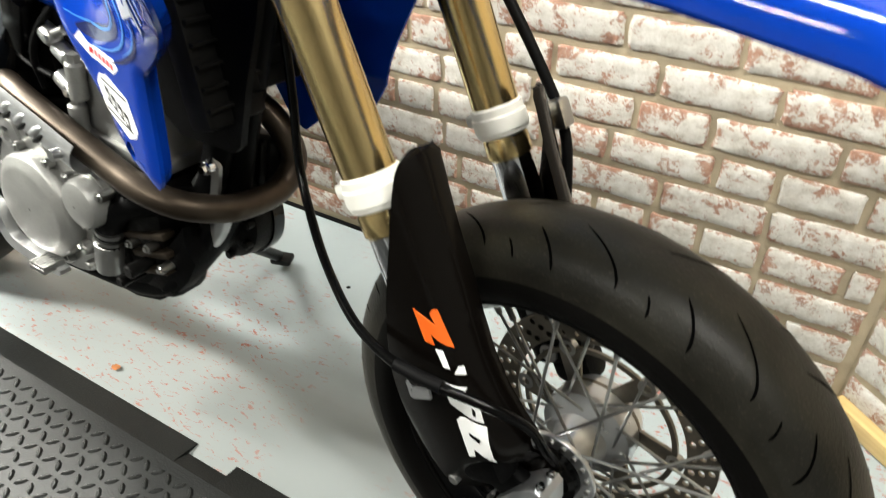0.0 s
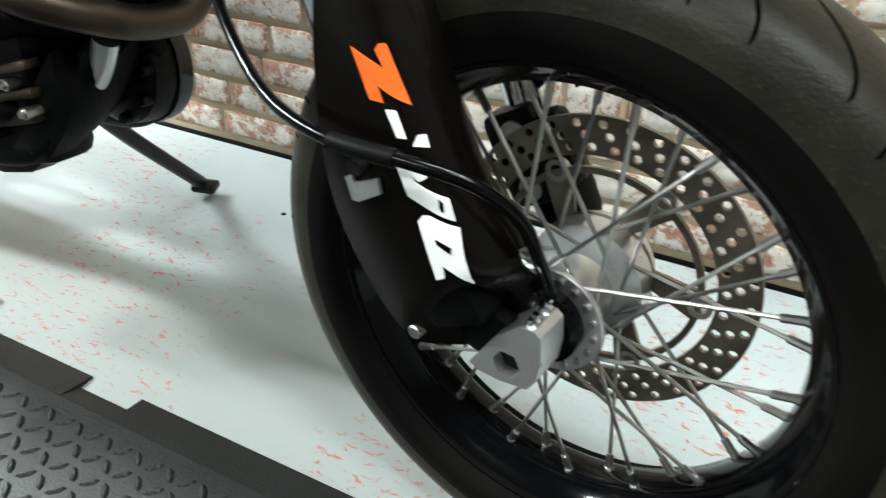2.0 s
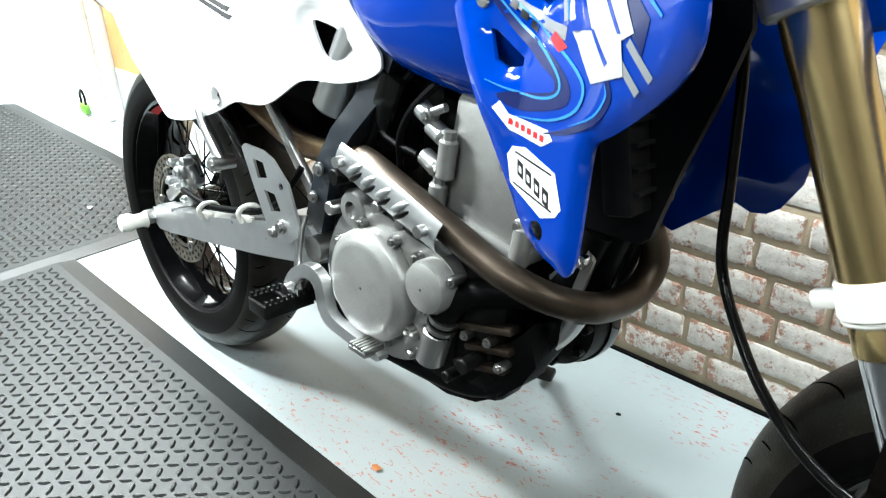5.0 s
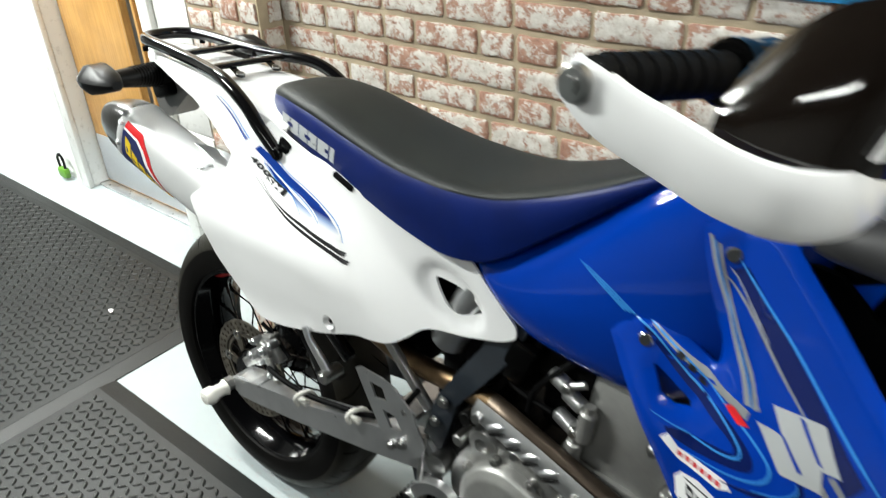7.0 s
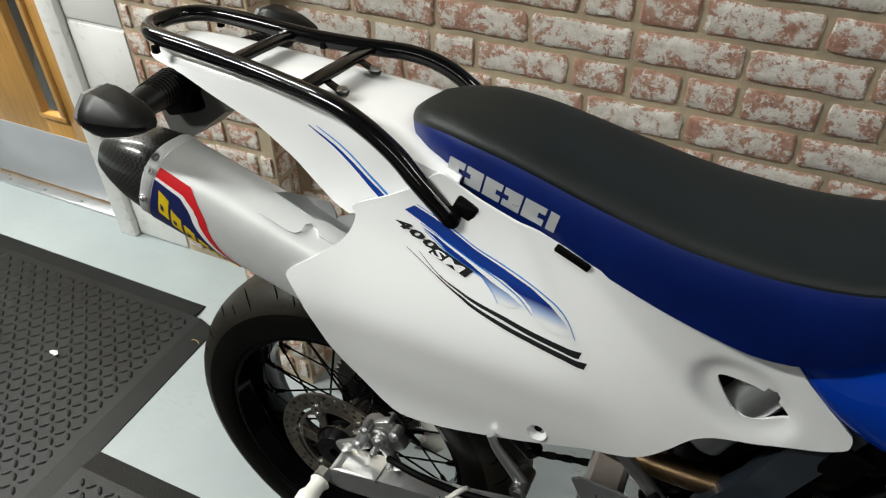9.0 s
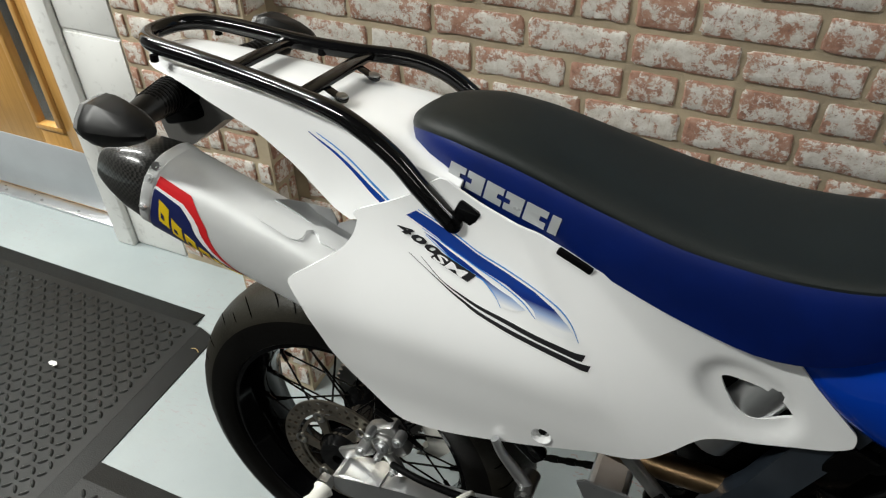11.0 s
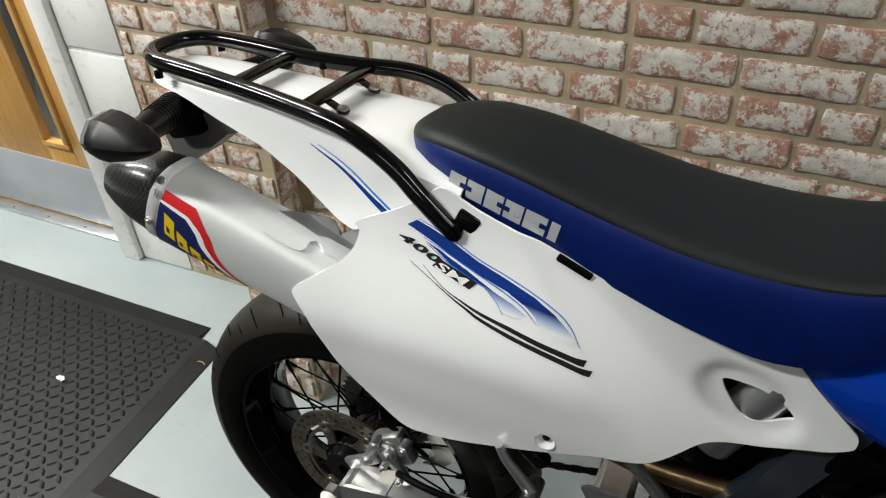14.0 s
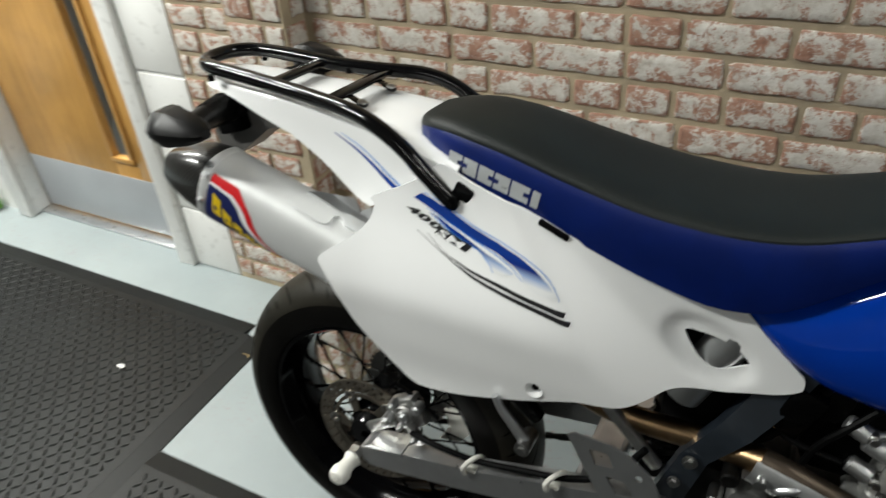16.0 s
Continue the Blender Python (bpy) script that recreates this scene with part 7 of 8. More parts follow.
# wedge-shaped lamp section: a ridge along its middle
INDICATOR = ((1.05, -0.05), (0.90, 0.30), (0.42, 0.86), (-0.62, 0.92), (-0.94, 0.62), (-0.98, -0.30), (-0.70, -0.92), (0.55, -0.92), (0.92, -0.45))
for s in (-1, 1):
    bm = bmesh.new()
    pts = [(-0.240, 0.02, 0.904), (-0.237, 0.06, 0.909), (-0.222, 0.11, 0.914), (-0.206, 0.158, 0.919)]
    pipe(bm, [(x, y * s, z) for x, y, z in pts], 0.016, 14, 16, [0.0250, 0.0240, 0.0200, 0.0160])
    stalk = bike_part("rear_indicator", bm, M["satin_black"], None, "black rear indicator on a ribbed rubber stalk")
    for k in range(9):
        bm = bmesh.new()
        p = Vector((-0.2370 + 0.0020 * k, s * (0.060 + 0.0070 * k), 0.9090 + 0.0007 * k))
        rod(bm, p, p + Vector((0.0010, s * 0.0035, 0.0003)), 0.0248 - 0.0006 * k, 16)
        part("stalk_rib", bm, M["black_rough"], stalk)
    iy, iz = (0.180, 0.920) if s < 0 else (0.162, 0.936)
    loops = []
    for x, w, h in ((-0.156, 0.009, 0.007), (-0.162, 0.015, 0.011), (-0.184, 0.024, 0.020), (-0.222, 0.031, 0.029), (-0.238, 0.031, 0.029), (-0.241, 0.029, 0.027)):
        loops.append([(x, s * (iy + w * a), iz + h * b) for a, b in INDICATOR])
    bm = bmesh.new()
    rings(bm, loops)
    part("indicator_body", bm, M["satin_black"], stalk)
    bm = bmesh.new()
    loops = [[(x, s * (iy + w * a), iz + h * b) for a, b in INDICATOR] for x, w, h in ((-0.2412, 0.0290, 0.0270), (-0.248, 0.0280, 0.026), (-0.254, 0.018, 0.017))]
    rings(bm, loops)
    part("lens", bm, M["lens_grey"], stalk, "smoked indicator lens")

# ---- graphics on the bodywork ----
def poly_strip(pts, w):
    """The outline of a band of width w (one number or one for each point) along a line."""
    pts = [np.array(p, float) for p in smooth_line(pts, 4)]
    n = len(pts)
    ws = [w] * n if isinstance(w, (int, float)) else list(np.interp(np.linspace(0, 1, n), np.linspace(0, 1, len(w)), w))
    left, right = [], []
    for i, p in enumerate(pts):
        d = pts[min(i + 1, n - 1)] - pts[max(i - 1, 0)]
        d /= np.hypot(*d)
        nrm = np.array((-d[1], d[0])) * ws[i] / 2
        left.append(tuple(p + nrm))
        right.append(tuple(p - nrm))
    return left + right[::-1]


# side panel
def smooth_band(pts):
    return [tuple(p) for p in smooth_line(pts, 3, True)]


decal(right_panel, [(0.1436, 0.8555), (0.1550, 0.8633), (0.1764, 0.8568), (0.1986, 0.8488), (0.2358, 0.8326), (0.2714, 0.8207), (0.3065, 0.8070), (0.3318, 0.7926), (0.3505, 0.7765), (0.3637, 0.7614), (0.3387, 0.7645), (0.3171, 0.7761), (0.3115, 0.7862), (0.2999, 0.7948), (0.2744, 0.8075), (0.2387, 0.8185), (0.2091, 0.8286), (0.1862, 0.8388), (0.1634, 0.8480)],
      panel_depth, M["flash_fade"], step=0.007, name="flash", label="blue flash fading to white")
decal(right_panel, [(0.1688, 0.8407), (0.1868, 0.8350), (0.2022, 0.8280), (0.2248, 0.8192), (0.2399, 0.8124), (0.2623, 0.8025), (0.2839, 0.7947), (0.3020, 0.7850), (0.2900, 0.7800), (0.2740, 0.7826), (0.2647, 0.7922), (0.2482, 0.8057), (0.2370, 0.8103), (0.2224, 0.8140), (0.2034, 0.8217), (0.1836, 0.8334)],
      panel_depth, M["flash_fade"], step=0.007, name="flash", label="blue flash fading to white")
for line, wide, key in (([(0.1576, 0.8653), (0.1981, 0.8520), (0.2352, 0.8357), (0.2706, 0.8243), (0.3057, 0.8106), (0.3339, 0.7957), (0.3526, 0.7786), (0.3660, 0.7591)], [0.0005, 0.0012, 0.0012, 0.0012, 0.0011, 0.0010, 0.0008, 0.0003], "sky_blue"),
                        ([(0.1653, 0.8451), (0.2015, 0.8317), (0.2388, 0.8179), (0.2679, 0.8071), (0.2957, 0.7938), (0.3147, 0.7781)], [0.0005, 0.0010, 0.0012, 0.0012, 0.0010, 0.0003], "sky_blue"),
                        ([(0.1706, 0.8385), (0.2035, 0.8211), (0.2372, 0.8091), (0.2497, 0.8048), (0.2662, 0.7913), (0.2738, 0.7812)], [0.0004, 0.0012, 0.0014, 0.0012, 0.0008, 0.0003], "sky_blue"),
                        ([(0.1694, 0.8123), (0.1984, 0.7927), (0.2255, 0.7820), (0.2479, 0.7748), (0.2837, 0.7671), (0.3183, 0.7580), (0.3515, 0.7500), (0.3755, 0.7433)], [0.0003, 0.0006, 0.0020, 0.0034, 0.0046, 0.0052, 0.0058, 0.0062], "decal_black"),
                        ([(0.1532, 0.8132), (0.1807, 0.7989), (0.2110, 0.7837), (0.2303, 0.7755), (0.2494, 0.7679), (0.2856, 0.7584), (0.3202, 0.7500), (0.3536, 0.7413), (0.3837, 0.7323)], [0.0003, 0.0005, 0.0014, 0.0026, 0.0036, 0.0046, 0.0050, 0.0055, 0.0058], "decal_black")):
    decal(right_panel, poly_strip(line, wide), panel_depth, M[key], 0.0011, step=0.006, name="stripe", label="dark grey stripe" if key == "decal_black" else "")


def lettering(parent, text, origin, along, up, depth, mat, lift, bold=0.02, gap=0.10):
    """Printed characters, each one a mesh, laid over a curved panel; up is one character's height."""
    pen = 0.0
    for ch in text:
        curve = bpy.data.curves.new("lettering", "FONT")
        curve.body, curve.offset, curve.resolution_u, curve.fill_mode = ch, bold, 2, "FRONT"
        tmp = bpy.data.objects.new("lettering", curve)
        me = bpy.data.meshes.new_from_object(tmp)
        bpy.data.objects.remove(tmp)
        xs = [v.co.x for v in me.vertices]
        left, wide = min(xs), max(xs) - min(xs)
        bm = bmesh.new()
        bm.from_mesh(me)
        bmesh.ops.subdivide_edges(bm, edges=bm.edges[:], cuts=3, use_grid_fill=True)
        bm.to_mesh(me)
        bm.free()
        for v in me.vertices:
            u, h = pen + (v.co.x - left), v.co.y / 0.70
            x, z = origin[0] + along[0] * u + up[0] * h, origin[1] + along[1] * u + up[1] * h
            v.co = (x, -(depth(x, z) + 0.6 * lift), z)
        me.materials.append(mat)
        ob = new("lettering", me)
        ob.parent = parent
        pen += wide + gap
    return pen


# model figures: dark numerals, then white letters on a dark field
lettering(right_panel, "400", (0.1313, 0.8388), (0.0330, -0.0123), (0.0095, 0.0060), panel_depth, M["decal_black"], 0.0020, 0.042, 0.03)
decal(right_panel, [(0.1805, 0.8147), (0.1902, 0.8243), (0.2393, 0.8090), (0.2303, 0.7989)], panel_depth, M["decal_black"], 0.0012, step=0.006, name="badge_field", label="dark slanted field")
lettering(right_panel, "SM", (0.1836, 0.8150), (0.0330, -0.0104), (0.0074, 0.0074), panel_depth, M["decal_white"], 0.0034, 0.02, 0.06)


# tail flash
def tail_depth(x, z):
    w, zt, zl = tail_at(x)
    u = max(0.0, min(1.0, (z - zl) / max(0.01, zt - 0.014 - zl)))
    return w * (1.0 + 0.10 * (1 - u))


decal(tail, poly_strip([(-0.010, 0.910), (0.042, 0.888), (0.097, 0.858), (0.119, 0.846)], [0.001, 0.004, 0.008, 0.009]), tail_depth, M["print_blue"], 0.0008, name="flash", label="blue flash")
decal(tail, poly_strip([(0.002, 0.912), (0.053, 0.892), (0.107, 0.862), (0.129, 0.850)], [0.0008, 0.002, 0.003, 0.003]), tail_depth, M["sky_blue"], 0.0008, name="pinstripe")


# seat marks
def seat_depth(x, z):
    w, zt, zs, zl = seat_at(x)
    return w * float(np.interp((zs - z) / (zs - zl), [g for f, g in SEAT_SIDE], [f for f, g in SEAT_SIDE]))


for k in range(6):
    o, wide = (0.0, 0.165, 0.335, 0.51, 0.685, 0.90)[k], (0.145, 0.150, 0.155, 0.155, 0.185, 0.075)[k]
    base, along, up = np.array((0.1793, 0.8974)), np.array((0.140, -0.0305)), np.array((0.0048, 0.0232))

    def at(u, v):
        return tuple(base + along * (o + wide * u) + up * v)
    for lo, hi in ((0.0, 0.36), (0.64, 1.0)) if k < 5 else ((0.0, 1.0),):
        decal(seat, [at(0, lo), at(1, lo), at(1, hi), at(0, hi)], seat_depth, M["decal_silver"], 0.0012, step=0.008, name="seat_mark", label="silver printed mark")
    if k < 5:
        q = 0.30 if k % 2 else 0.0
        decal(seat, [at(q, 0.36), at(q + 0.70, 0.36), at(q + 0.70, 0.64), at(q, 0.64)], seat_depth, M["decal_silver"], 0.0012, step=0.008, name="seat_mark")
bm = bmesh.new()
box(bm, (0.342, -0.1005, 0.846), (0.044, 0.006, 0.009), 0.002, pose(0, 0, 0, 0, 22, 0))
part("seat_tab", bm, M["black_rough"], seat)

# shroud graphics
sd = shroud_depth
NAVY, CYAN = M["dark_blue"], M["sky_blue"]
sd = shroud_form
decal(right_shroud, [(0.9272, 0.9085), (0.9418, 0.9188), (0.996, 0.8814), (1.0419, 0.8474), (1.0976, 0.8005), (1.0892, 0.7734), (1.0449, 0.8178), (1.0163, 0.8336), (0.9769, 0.8567)], sd, NAVY, name="graphic", label="navy graphic field")
decal(right_shroud, smooth_band([(0.8489, 0.8062), (0.87, 0.8025), (0.9236, 0.7703), (0.9727, 0.7534), (1.0001, 0.7362), (1.001, 0.719), (0.9711, 0.7075), (0.9291, 0.701), (0.9029, 0.7115), (0.9581, 0.721), (0.9803, 0.7272), (0.9742, 0.7374), (0.9419, 0.7493), (0.8958, 0.7738)]), sd, NAVY, name="graphic", label="navy graphic field")
for line, wide, key, lift in (([(0.9319, 0.9204), (0.9725, 0.8958), (1.0106, 0.8739), (1.0543, 0.8433), (1.0873, 0.82), (1.1111, 0.8038)], [0.0020, 0.0034, 0.0038, 0.0040, 0.0040, 0.0024], "sky_blue", 0.0016),
                              ([(0.92, 0.9013), (0.9616, 0.8737), (1.0008, 0.8431), (1.0408, 0.8157)], [0.0012, 0.0040, 0.0036, 0.0020], "decal_grey", 0.0016),
                              ([(0.9250, 0.9100), (0.9616, 0.8790), (0.985, 0.8610)], [0.0006, 0.0016, 0.0004], "decal_silver", 0.0022),
                              ([(0.8967, 0.9371), (0.9156, 0.8943), (0.942, 0.8468), (0.9675, 0.8122), (0.9811, 0.7867)], [0.0045, 0.0055, 0.0055, 0.0055, 0.0070], "decal_grey", 0.0012),
                              ([(0.9079, 0.9311), (0.9305, 0.8798), (0.9591, 0.8392), (0.9806, 0.8094), (0.9909, 0.7881)], [0.0030, 0.0030, 0.0035, 0.0040, 0.0070], "decal_grey", 0.0012),
                              ([(0.9020, 0.9340), (0.9230, 0.8870), (0.9505, 0.8430), (0.9740, 0.8110), (0.9860, 0.7880)], 0.0018, "sky_blue", 0.0016),
                              ([(0.8587, 0.8144), (0.905, 0.7925), (0.9469, 0.7805), (0.9845, 0.7762)], [0.0040, 0.0080, 0.0100, 0.0120], "decal_grey", 0.0012),
                              ([(0.8293, 0.8177), (0.8609, 0.8065), (0.9104, 0.7756), (0.9583, 0.7551), (0.9855, 0.7374), (0.9846, 0.7243), (0.9595, 0.717), (0.9167, 0.7172), (0.8838, 0.7217)], [0.0020, 0.0024, 0.0026, 0.0028, 0.0030, 0.0026, 0.0022, 0.0016, 0.0006], "sky_blue", 0.0018),
                              ([(0.8399, 0.8247), (0.8951, 0.7971), (0.9448, 0.774), (0.9938, 0.7562), (1.0197, 0.7386), (1.0135, 0.7166), (0.9812, 0.7014), (0.9309, 0.6945)], [0.0016, 0.0022, 0.0026, 0.0030, 0.0036, 0.0030, 0.0020, 0.0006], "sky_blue", 0.0018),
                              ([(1.0497, 0.748), (1.0527, 0.7336), (1.0374, 0.7127), (1.0066, 0.6972), (0.9762, 0.6884)], [0.0050, 0.0060, 0.0060, 0.0050, 0.0010], "dark_blue", 0.0012),
                              ([(1.0470, 0.7450), (1.0490, 0.7350), (1.0360, 0.7165), (1.0080, 0.7020)], [0.0010, 0.0022, 0.0020, 0.0004], "sky_blue", 0.0020),
                              ([(1.0568, 0.7706), (1.0715, 0.7580), (1.0857, 0.7455)], 0.0075, "decal_grey", 0.0014),
                              ([(1.0723, 0.7817), (1.0865, 0.7700), (1.1005, 0.7581)], 0.0075, "decal_grey", 0.0014)):
    decal(right_shroud, poly_strip(line, wide), sd, M[key], lift, step=0.008, name="stripe", label={"decal_grey": "grey stripe", "sky_blue": "bright blue pinstripe"}.get(key, ""))
decal(right_shroud, [(1.0053, 0.8063), (1.055, 0.828), (1.0795, 0.789), (1.0635, 0.7815), (1.0686, 0.7556), (1.0296, 0.7426), (0.9946, 0.7796), (1.0219, 0.7835)], sd, M["decal_silver"], 0.0022, name="badge_mark", label="silver slanted badge mark")
for slit in ([(1.032, 0.8157), (1.0364, 0.8174), (1.0625, 0.7862), (1.0581, 0.7855)], [(1.0199, 0.7848), (1.024, 0.785), (1.048, 0.7625), (1.045, 0.7588)]):
    decal(right_shroud, slit, sd, M["blue_plastic"], 0.0030, step=0.006, name="badge_mark")
decal(right_shroud, [(0.9574, 0.7687), (0.9669, 0.7763), (0.9887, 0.7656), (0.9762, 0.7597)], sd, M["decal_red"], 0.0026, step=0.006, name="badge_mark", label="small red mark")
for k in range(3):
    x, z = 0.8930 + 0.0150 * k, 0.7985 - 0.0085 * k
    decal(right_shroud, [(x, z), (x + 0.010, z - 0.004), (x + 0.008, z - 0.011), (x - 0.002, z - 0.007)], sd, M["decal_black"], 0.0022, step=0.006, name="badge_mark")
decal(right_shroud, [(0.9005, 0.6972), (0.9087, 0.7053), (0.9231, 0.6946), (0.9819, 0.6922), (0.9895, 0.6843), (0.9747, 0.6758), (0.9259, 0.6804)], sd, M["decal_white"], name="sticker", label="white and red strip sticker")
for k in range(6):
    x, z = 0.924 + 0.0095 * k, 0.6885 - 0.0010 * k
    decal(right_shroud, [(x, z + 0.003), (x + 0.006, z + 0.0025), (x + 0.006, z - 0.0035), (x, z - 0.003)], sd, M["decal_red"], 0.0014, step=0.006, name="sticker_mark")
BADGE = [(0.926, 0.6558), (0.9326, 0.6654), (0.9527, 0.669), (0.998, 0.6565), (1.0111, 0.6261), (1.004, 0.6165), (0.9842, 0.6094), (0.9331, 0.6291)]
decal(right_shroud, BADGE, sd, M["decal_white"], name="sticker", label="white six-sided sticker with black bars")
cx, cz = 0.968, 0.640
ring = [(cx + (x - cx) * 0.86, cz + (z - cz) * 0.84) for x, z in BADGE]
for p, q in ((ring[1], ring[3]), (ring[5], ring[7])):
    decal(right_shroud, poly_strip([p, ((p[0] + q[0]) / 2, (p[1] + q[1]) / 2), q], 0.0020), sd, M["decal_black"], 0.0014, step=0.008, name="sticker_mark")
# plain bars in place of its lettering
for k in range(4):
    x, z = 0.9420 + 0.0135 * k, 0.6500 - 0.0052 * k
    decal(right_shroud, [(x, z + 0.006), (x + 0.0095, z + 0.0025), (x + 0.0120, z - 0.0130), (x + 0.0025, z - 0.0095)], sd, M["decal_black"], 0.0014, step=0.006, name="sticker_mark")
    decal(right_shroud, [(x + 0.0036, z - 0.0002), (x + 0.0078, z - 0.0017), (x + 0.0088, z - 0.0075), (x + 0.0046, z - 0.0060)], sd, M["decal_white"], 0.0022, step=0.006, name="sticker_mark")
# pinstripes running on over the tank
for o in (0.0, 0.006, 0.012):
    decal(tank, poly_strip([(0.752 + o, 0.855 - o * 0.2), (0.786 + o, 0.8374), (0.822 + o, 0.817)], [0.0006, 0.0022, 0.003]), tank_depth, CYAN, 0.0012, step=0.008, name="pinstripe")


# silencer badge and fittings
def can_point(t, a, lift=0.0):
    d = (AXIS1 - AXIS0).normalized()
    up = (Vector((0, 0, 1)) - d * d.z).normalized()
    w, h = 0.048 + lift, 0.057 + lift
    return AXIS0 + (AXIS1 - AXIS0) * t + Vector((0, -1, 0)) * (w * math.copysign(abs(math.cos(a)) ** 0.75, math.cos(a))) + up * (h * math.copysign(abs(math.sin(a)) ** 0.75, math.sin(a)))


def can_patch(outline, mat, lift, name, label="", th=0.0008):
    """A patch on the can: outline in (share of its length, angle in degrees)."""
    bm = bmesh.new()
    v, tris = plate2d(resample([(t * 4, a / 45) for t, a in outline], 0.08), (), 0.12)
    pts = [can_point(t / 4, radians(a * 45), lift) for t, a in v]
    low = [can_point(t / 4, radians(a * 45), lift - th) for t, a in v]
    n = len(v)
    count = {}
    for tr in tris:
        for a, b in zip(tr, tr[1:] + tr[:1]):
            count[(min(a, b), max(a, b))] = count.get((min(a, b), max(a, b)), 0) + 1
    verts_faces(bm, pts + low, list(tris) + [tuple(i + n for i in tr[::-1]) for tr in tris] + [(a, b, b + n, a + n) for (a, b), k in count.items() if k == 1])
    return part(name, bm, mat, silencer, label)


can_patch([(0.945, 42), (0.80, 38), (0.745, 18), (0.56, -38), (0.50, -62), (0.62, -64), (0.945, -62)], M["decal_red"], 0.0008, "badge", "red, blue and yellow maker's badge")
can_patch([(0.945, 25), (0.815, 20), (0.755, 8), (0.570, -40), (0.525, -58), (0.945, -57)], M["decal_white"], 0.0013, "badge_mark")
can_patch([(0.945, 21), (0.824, 15), (0.765, 2), (0.582, -44), (0.550, -54), (0.945, -44)], M["decal_navy"], 0.0018, "badge_mark")
for k in range(6):
    t, a = 0.915 - 0.066 * k, (8, -3, -13, -24, -36, -48)[k]
    can_patch([(t, a + 2), (t - 0.050, a - 4), (t - 0.064, a - 25), (t - 0.014, a - 20)], M["decal_yellow"], 0.0024, "badge_mark", "yellow block mark")
    if k < 5:
        can_patch([(t - 0.018, a - 9), (t - 0.032, a - 11), (t - 0.036, a - 16), (t - 0.022, a - 14)], M["decal_navy"], 0.0030, "badge_mark")
can_patch([(0.525, 58), (0.545, 63), (0.552, 74), (0.548, 88), (0.52, 93), (0.10, 93), (0.10, 74), (0.275, 74), (0.300, 82), (0.328, 84), (0.345, 78), (0.338, 66), (0.350, 58), (0.385, 55)], M["can_alloy"], 0.0040, "repair_plate", "raised rounded plate", 0.006)
for a in (30, 52, -5):
    c, n2 = can_point(0.978, radians(a), 0.001), can_point(0.978, radians(a), 0.005)
    bm = bmesh.new()
    rod(bm, c, n2, 0.0055, 12)
    rod(bm, n2, can_point(0.978, radians(a), 0.0065), 0.0028, 6)
    part("rivet", bm, M["alloy"], silencer)
# folded hanger rising from the top of the can
low = [(-0.0487, -0.104, 0.8194), (-0.0156, -0.104, 0.8081), (0.0169, -0.104, 0.7925), (0.0526, -0.104, 0.779), (0.085, -0.104, 0.766)]
fold = [(-0.0400, -0.090, 0.8150), (0.0003, -0.084, 0.8019), (0.0293, -0.084, 0.7901), (0.054, -0.084, 0.7813), (0.085, -0.084, 0.771)]
rim = [(-0.0188, -0.080, 0.8104), (0.0179, -0.080, 0.8108), (0.0249, -0.080, 0.8019), (0.0302, -0.080, 0.7925), (0.0483, -0.080, 0.8021), (0.090, -0.080, 0.820)]
verts = low + fold + rim
faces = [(i, i + 1, i + 6, i + 5) for i in range(4)] + [(5, 6, 10), (6, 11, 10), (6, 7, 12, 11), (7, 13, 12), (7, 8, 14, 13), (8, 9, 15, 14)]
bm = bmesh.new()
verts_faces(bm, verts, faces)
bmesh.ops.recalc_face_normals(bm, faces=bm.faces)
bmesh.ops.solidify(bm, geom=bm.faces[:], thickness=0.003)
part("hanger_strap", bm, M["alloy"], silencer, "folded aluminium hanger")

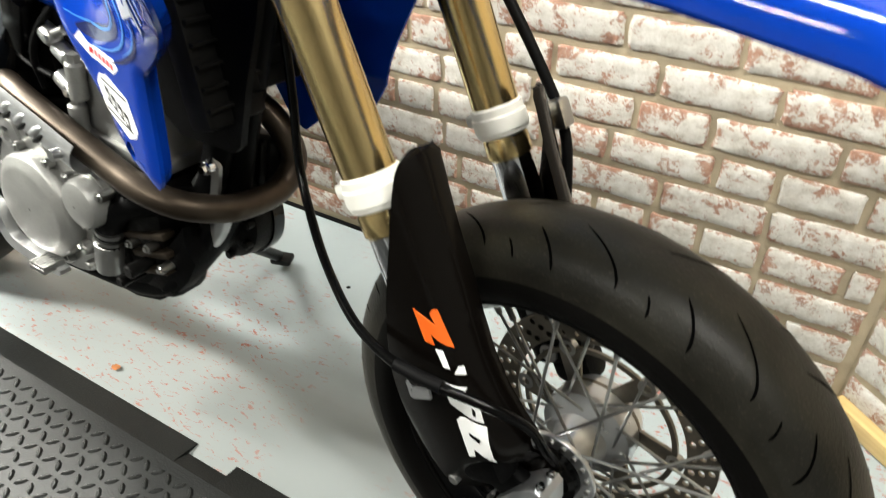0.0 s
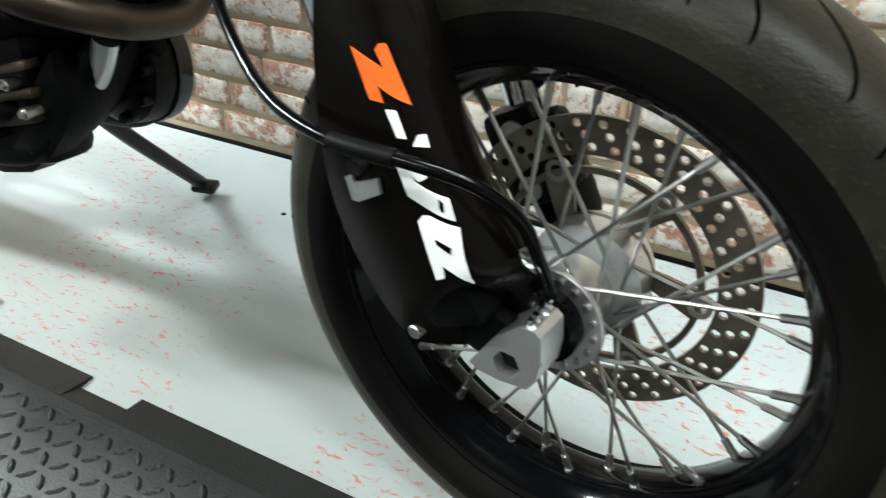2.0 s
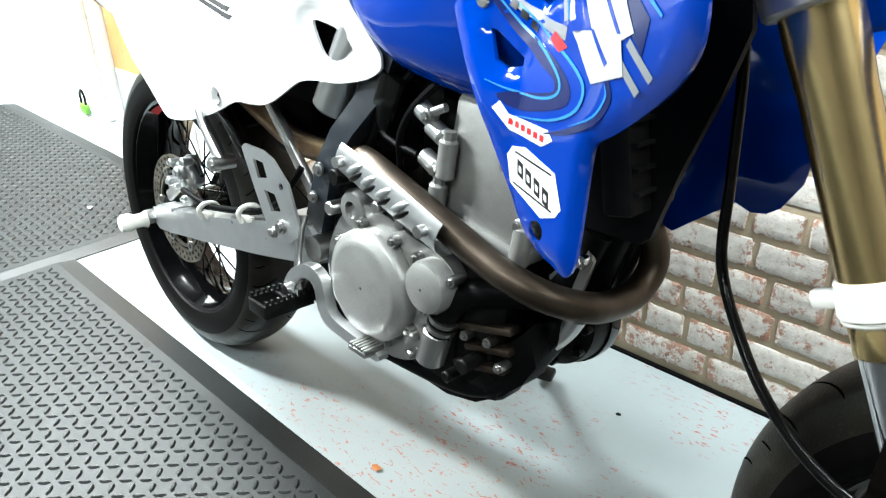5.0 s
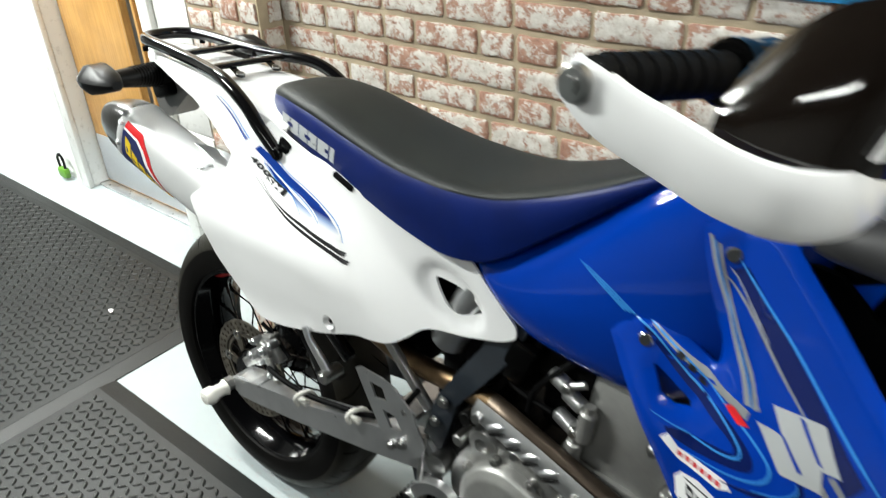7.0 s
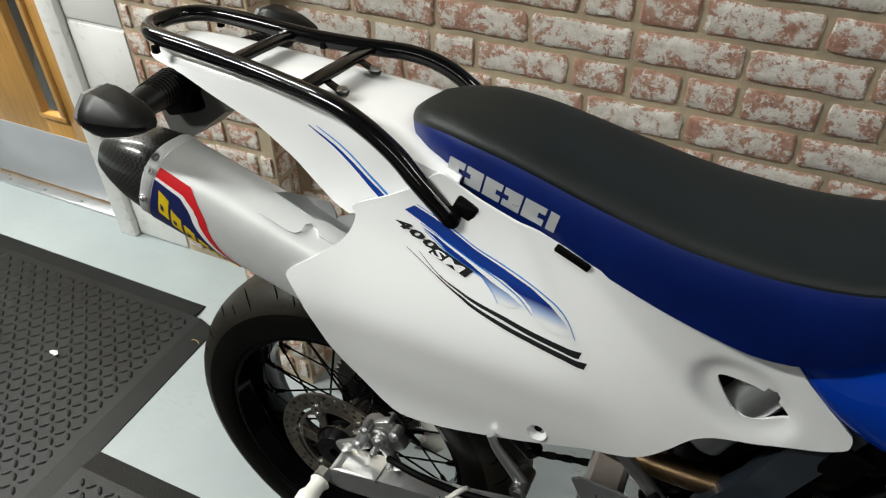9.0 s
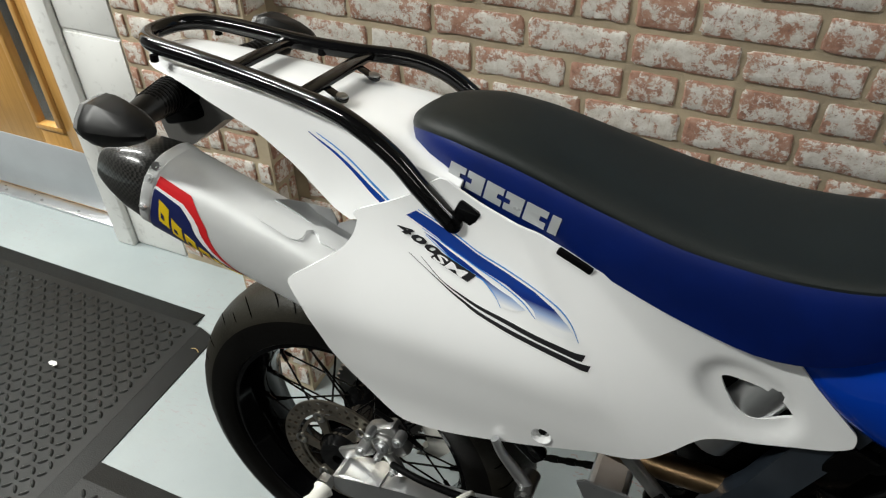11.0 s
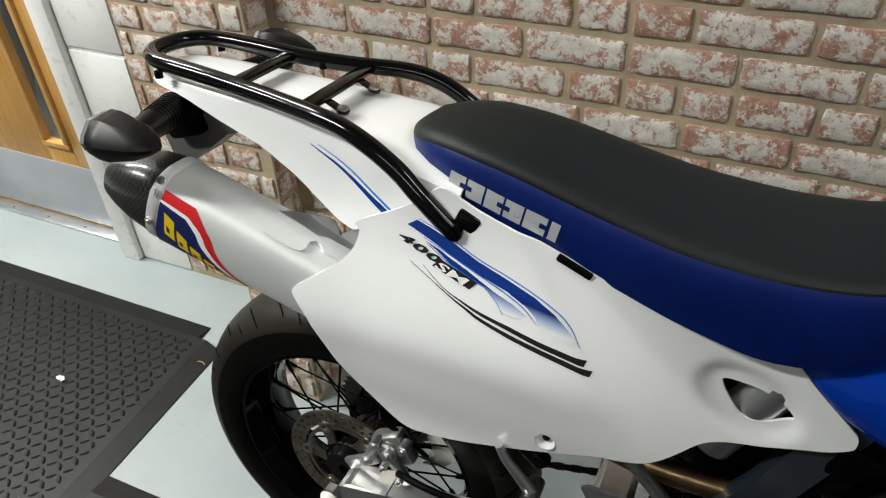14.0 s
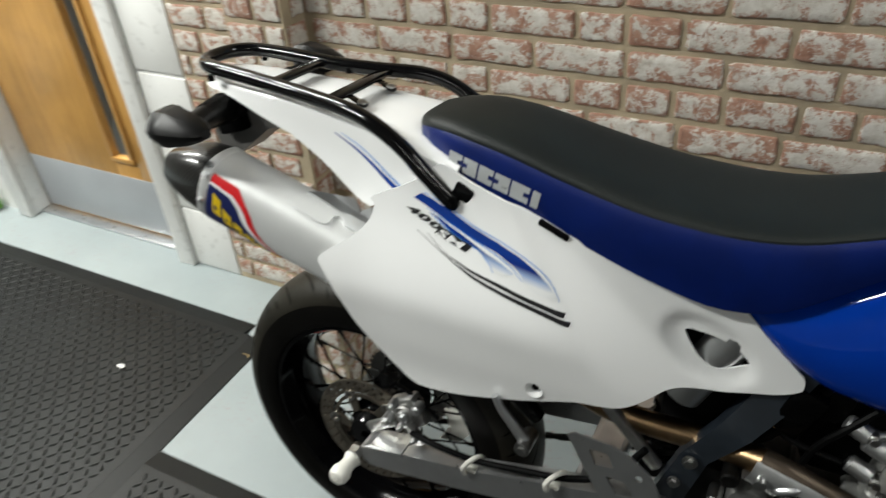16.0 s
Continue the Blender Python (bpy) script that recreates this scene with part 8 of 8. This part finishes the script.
# ---- bricks, last ----
def brick_mesh(k):
    """A slip of worn brick, 0.1 wide and 0.1 high, rough at its rims, with its back at y = 0."""
    rng = random.Random(100 + k)
    ax, az = (0.0, 0.03, 0.22, 0.41, 0.6, 0.79, 0.97, 1.0), (0.0, 0.08, 0.36, 0.66, 0.92, 1.0)
    nx, nz = len(ax) - 1, len(az) - 1
    bm = bmesh.new()
    top = [[None] * (nz + 1) for _ in range(nx + 1)]
    for i in range(nx + 1):
        for j in range(nz + 1):
            x, z = ax[i] - 0.5, az[j] - 0.5
            rim = i in (0, nx) or j in (0, nz)
            if i in (0, nx) and j in (0, nz):
                x, z = x * 0.97, z * 0.88
            dx, dz = rng.uniform(-0.012, 0.012), rng.uniform(-0.03, 0.03)
            y = -0.0046 + rng.uniform(-0.0007, 0.0007) + (0.0018 if rim else 0.0)
            top[i][j] = bm.verts.new(((x * 0.97 + dx) * 0.1, y, (z * 0.95 + dz) * 0.1))
    for i in range(nx):
        for j in range(nz):
            bm.faces.new((top[i][j], top[i + 1][j], top[i + 1][j + 1], top[i][j + 1]))
    loop = [top[i][0] for i in range(nx)] + [top[nx][j] for j in range(nz)] + [top[i][nz] for i in range(nx, 0, -1)] + [top[0][j] for j in range(nz, 0, -1)]
    low = [bm.verts.new((v.co.x * 1.03, 0.002, v.co.z * 1.03)) for v in loop]
    for i in range(len(loop)):
        j = (i + 1) % len(loop)
        bm.faces.new((loop[i], low[i], low[j], loop[j]))
    bmesh.ops.recalc_face_normals(bm, faces=bm.faces)
    for f in bm.faces:
        f.smooth = abs(f.normal.y) > 0.8
    for e in bm.edges:
        if e.is_manifold and e.calc_face_angle(0) > 0.35:
            e.smooth = False
    me = bpy.data.meshes.new("brick")
    bm.to_mesh(me)
    bm.free()
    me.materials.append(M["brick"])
    return me


BRICKS = [brick_mesh(k) for k in range(14)]
COURSE, FIRST = 0.0667, 0.016


def lay(parent, base, width, top, seed, starts=()):
    """Lays courses over a wall face: base is the pose of its lower left corner, facing -y."""
    rng = random.Random(seed)
    row = 0
    inv = parent.matrix_world.inverted()
    while FIRST + (row + 1) * COURSE < top:
        z = FIRST + (row + 0.5) * COURSE
        x = -rng.uniform(0.0, 0.15) if row not in starts else starts[row]
        while x < width - 0.012:
            if row % 2 == 0:
                ln = rng.choice((0.184, 0.181, 0.186, 0.178, 0.125))
            else:
                ln = rng.choice((0.094, 0.099, 0.092, 0.128, 0.104, 0.180))
            a, b = max(x, 0.0), min(x + ln, width)
            if b - a > 0.03:
                ob = new("brick", BRICKS[rng.randrange(len(BRICKS))])
                ob.parent = parent
                flip = rng.choice((0, 180))
                ob.matrix_basis = inv @ base @ pose((a + b) / 2, -rng.uniform(0, 0.0015), z, 0, flip, 0) @ Matrix.Diagonal(((b - a - 0.015) / 0.0955, 1, 0.052 / 0.0955, 1))
            x += ln
        row += 1


bpy.context.view_layer.update()
lay(brick_wall, pose(-0.46, WALL, 0), 2.215, 1.25, 5, {12: -0.17})
lay(brick_wall, pose(-0.90, WALL, 0), 0.268, 1.25, 6)
lay(pier, pose(-0.63, PIER, 0), 0.17, 1.25, 7)
lay(pier, pose(-0.46, PIER, 0, 0, 0, 90), WALL - PIER, 1.25, 8)
lay(footing, pose(-0.42, 0.226, 0), 0.13, 0.22, 10)
lay(footing, pose(-0.29, 0.226, 0, 0, 0, 90), 0.26, 0.22, 11)
lay(angled, pose(1.765, WALL, 0, 0, 0, -38), 0.45, 0.75, 9)
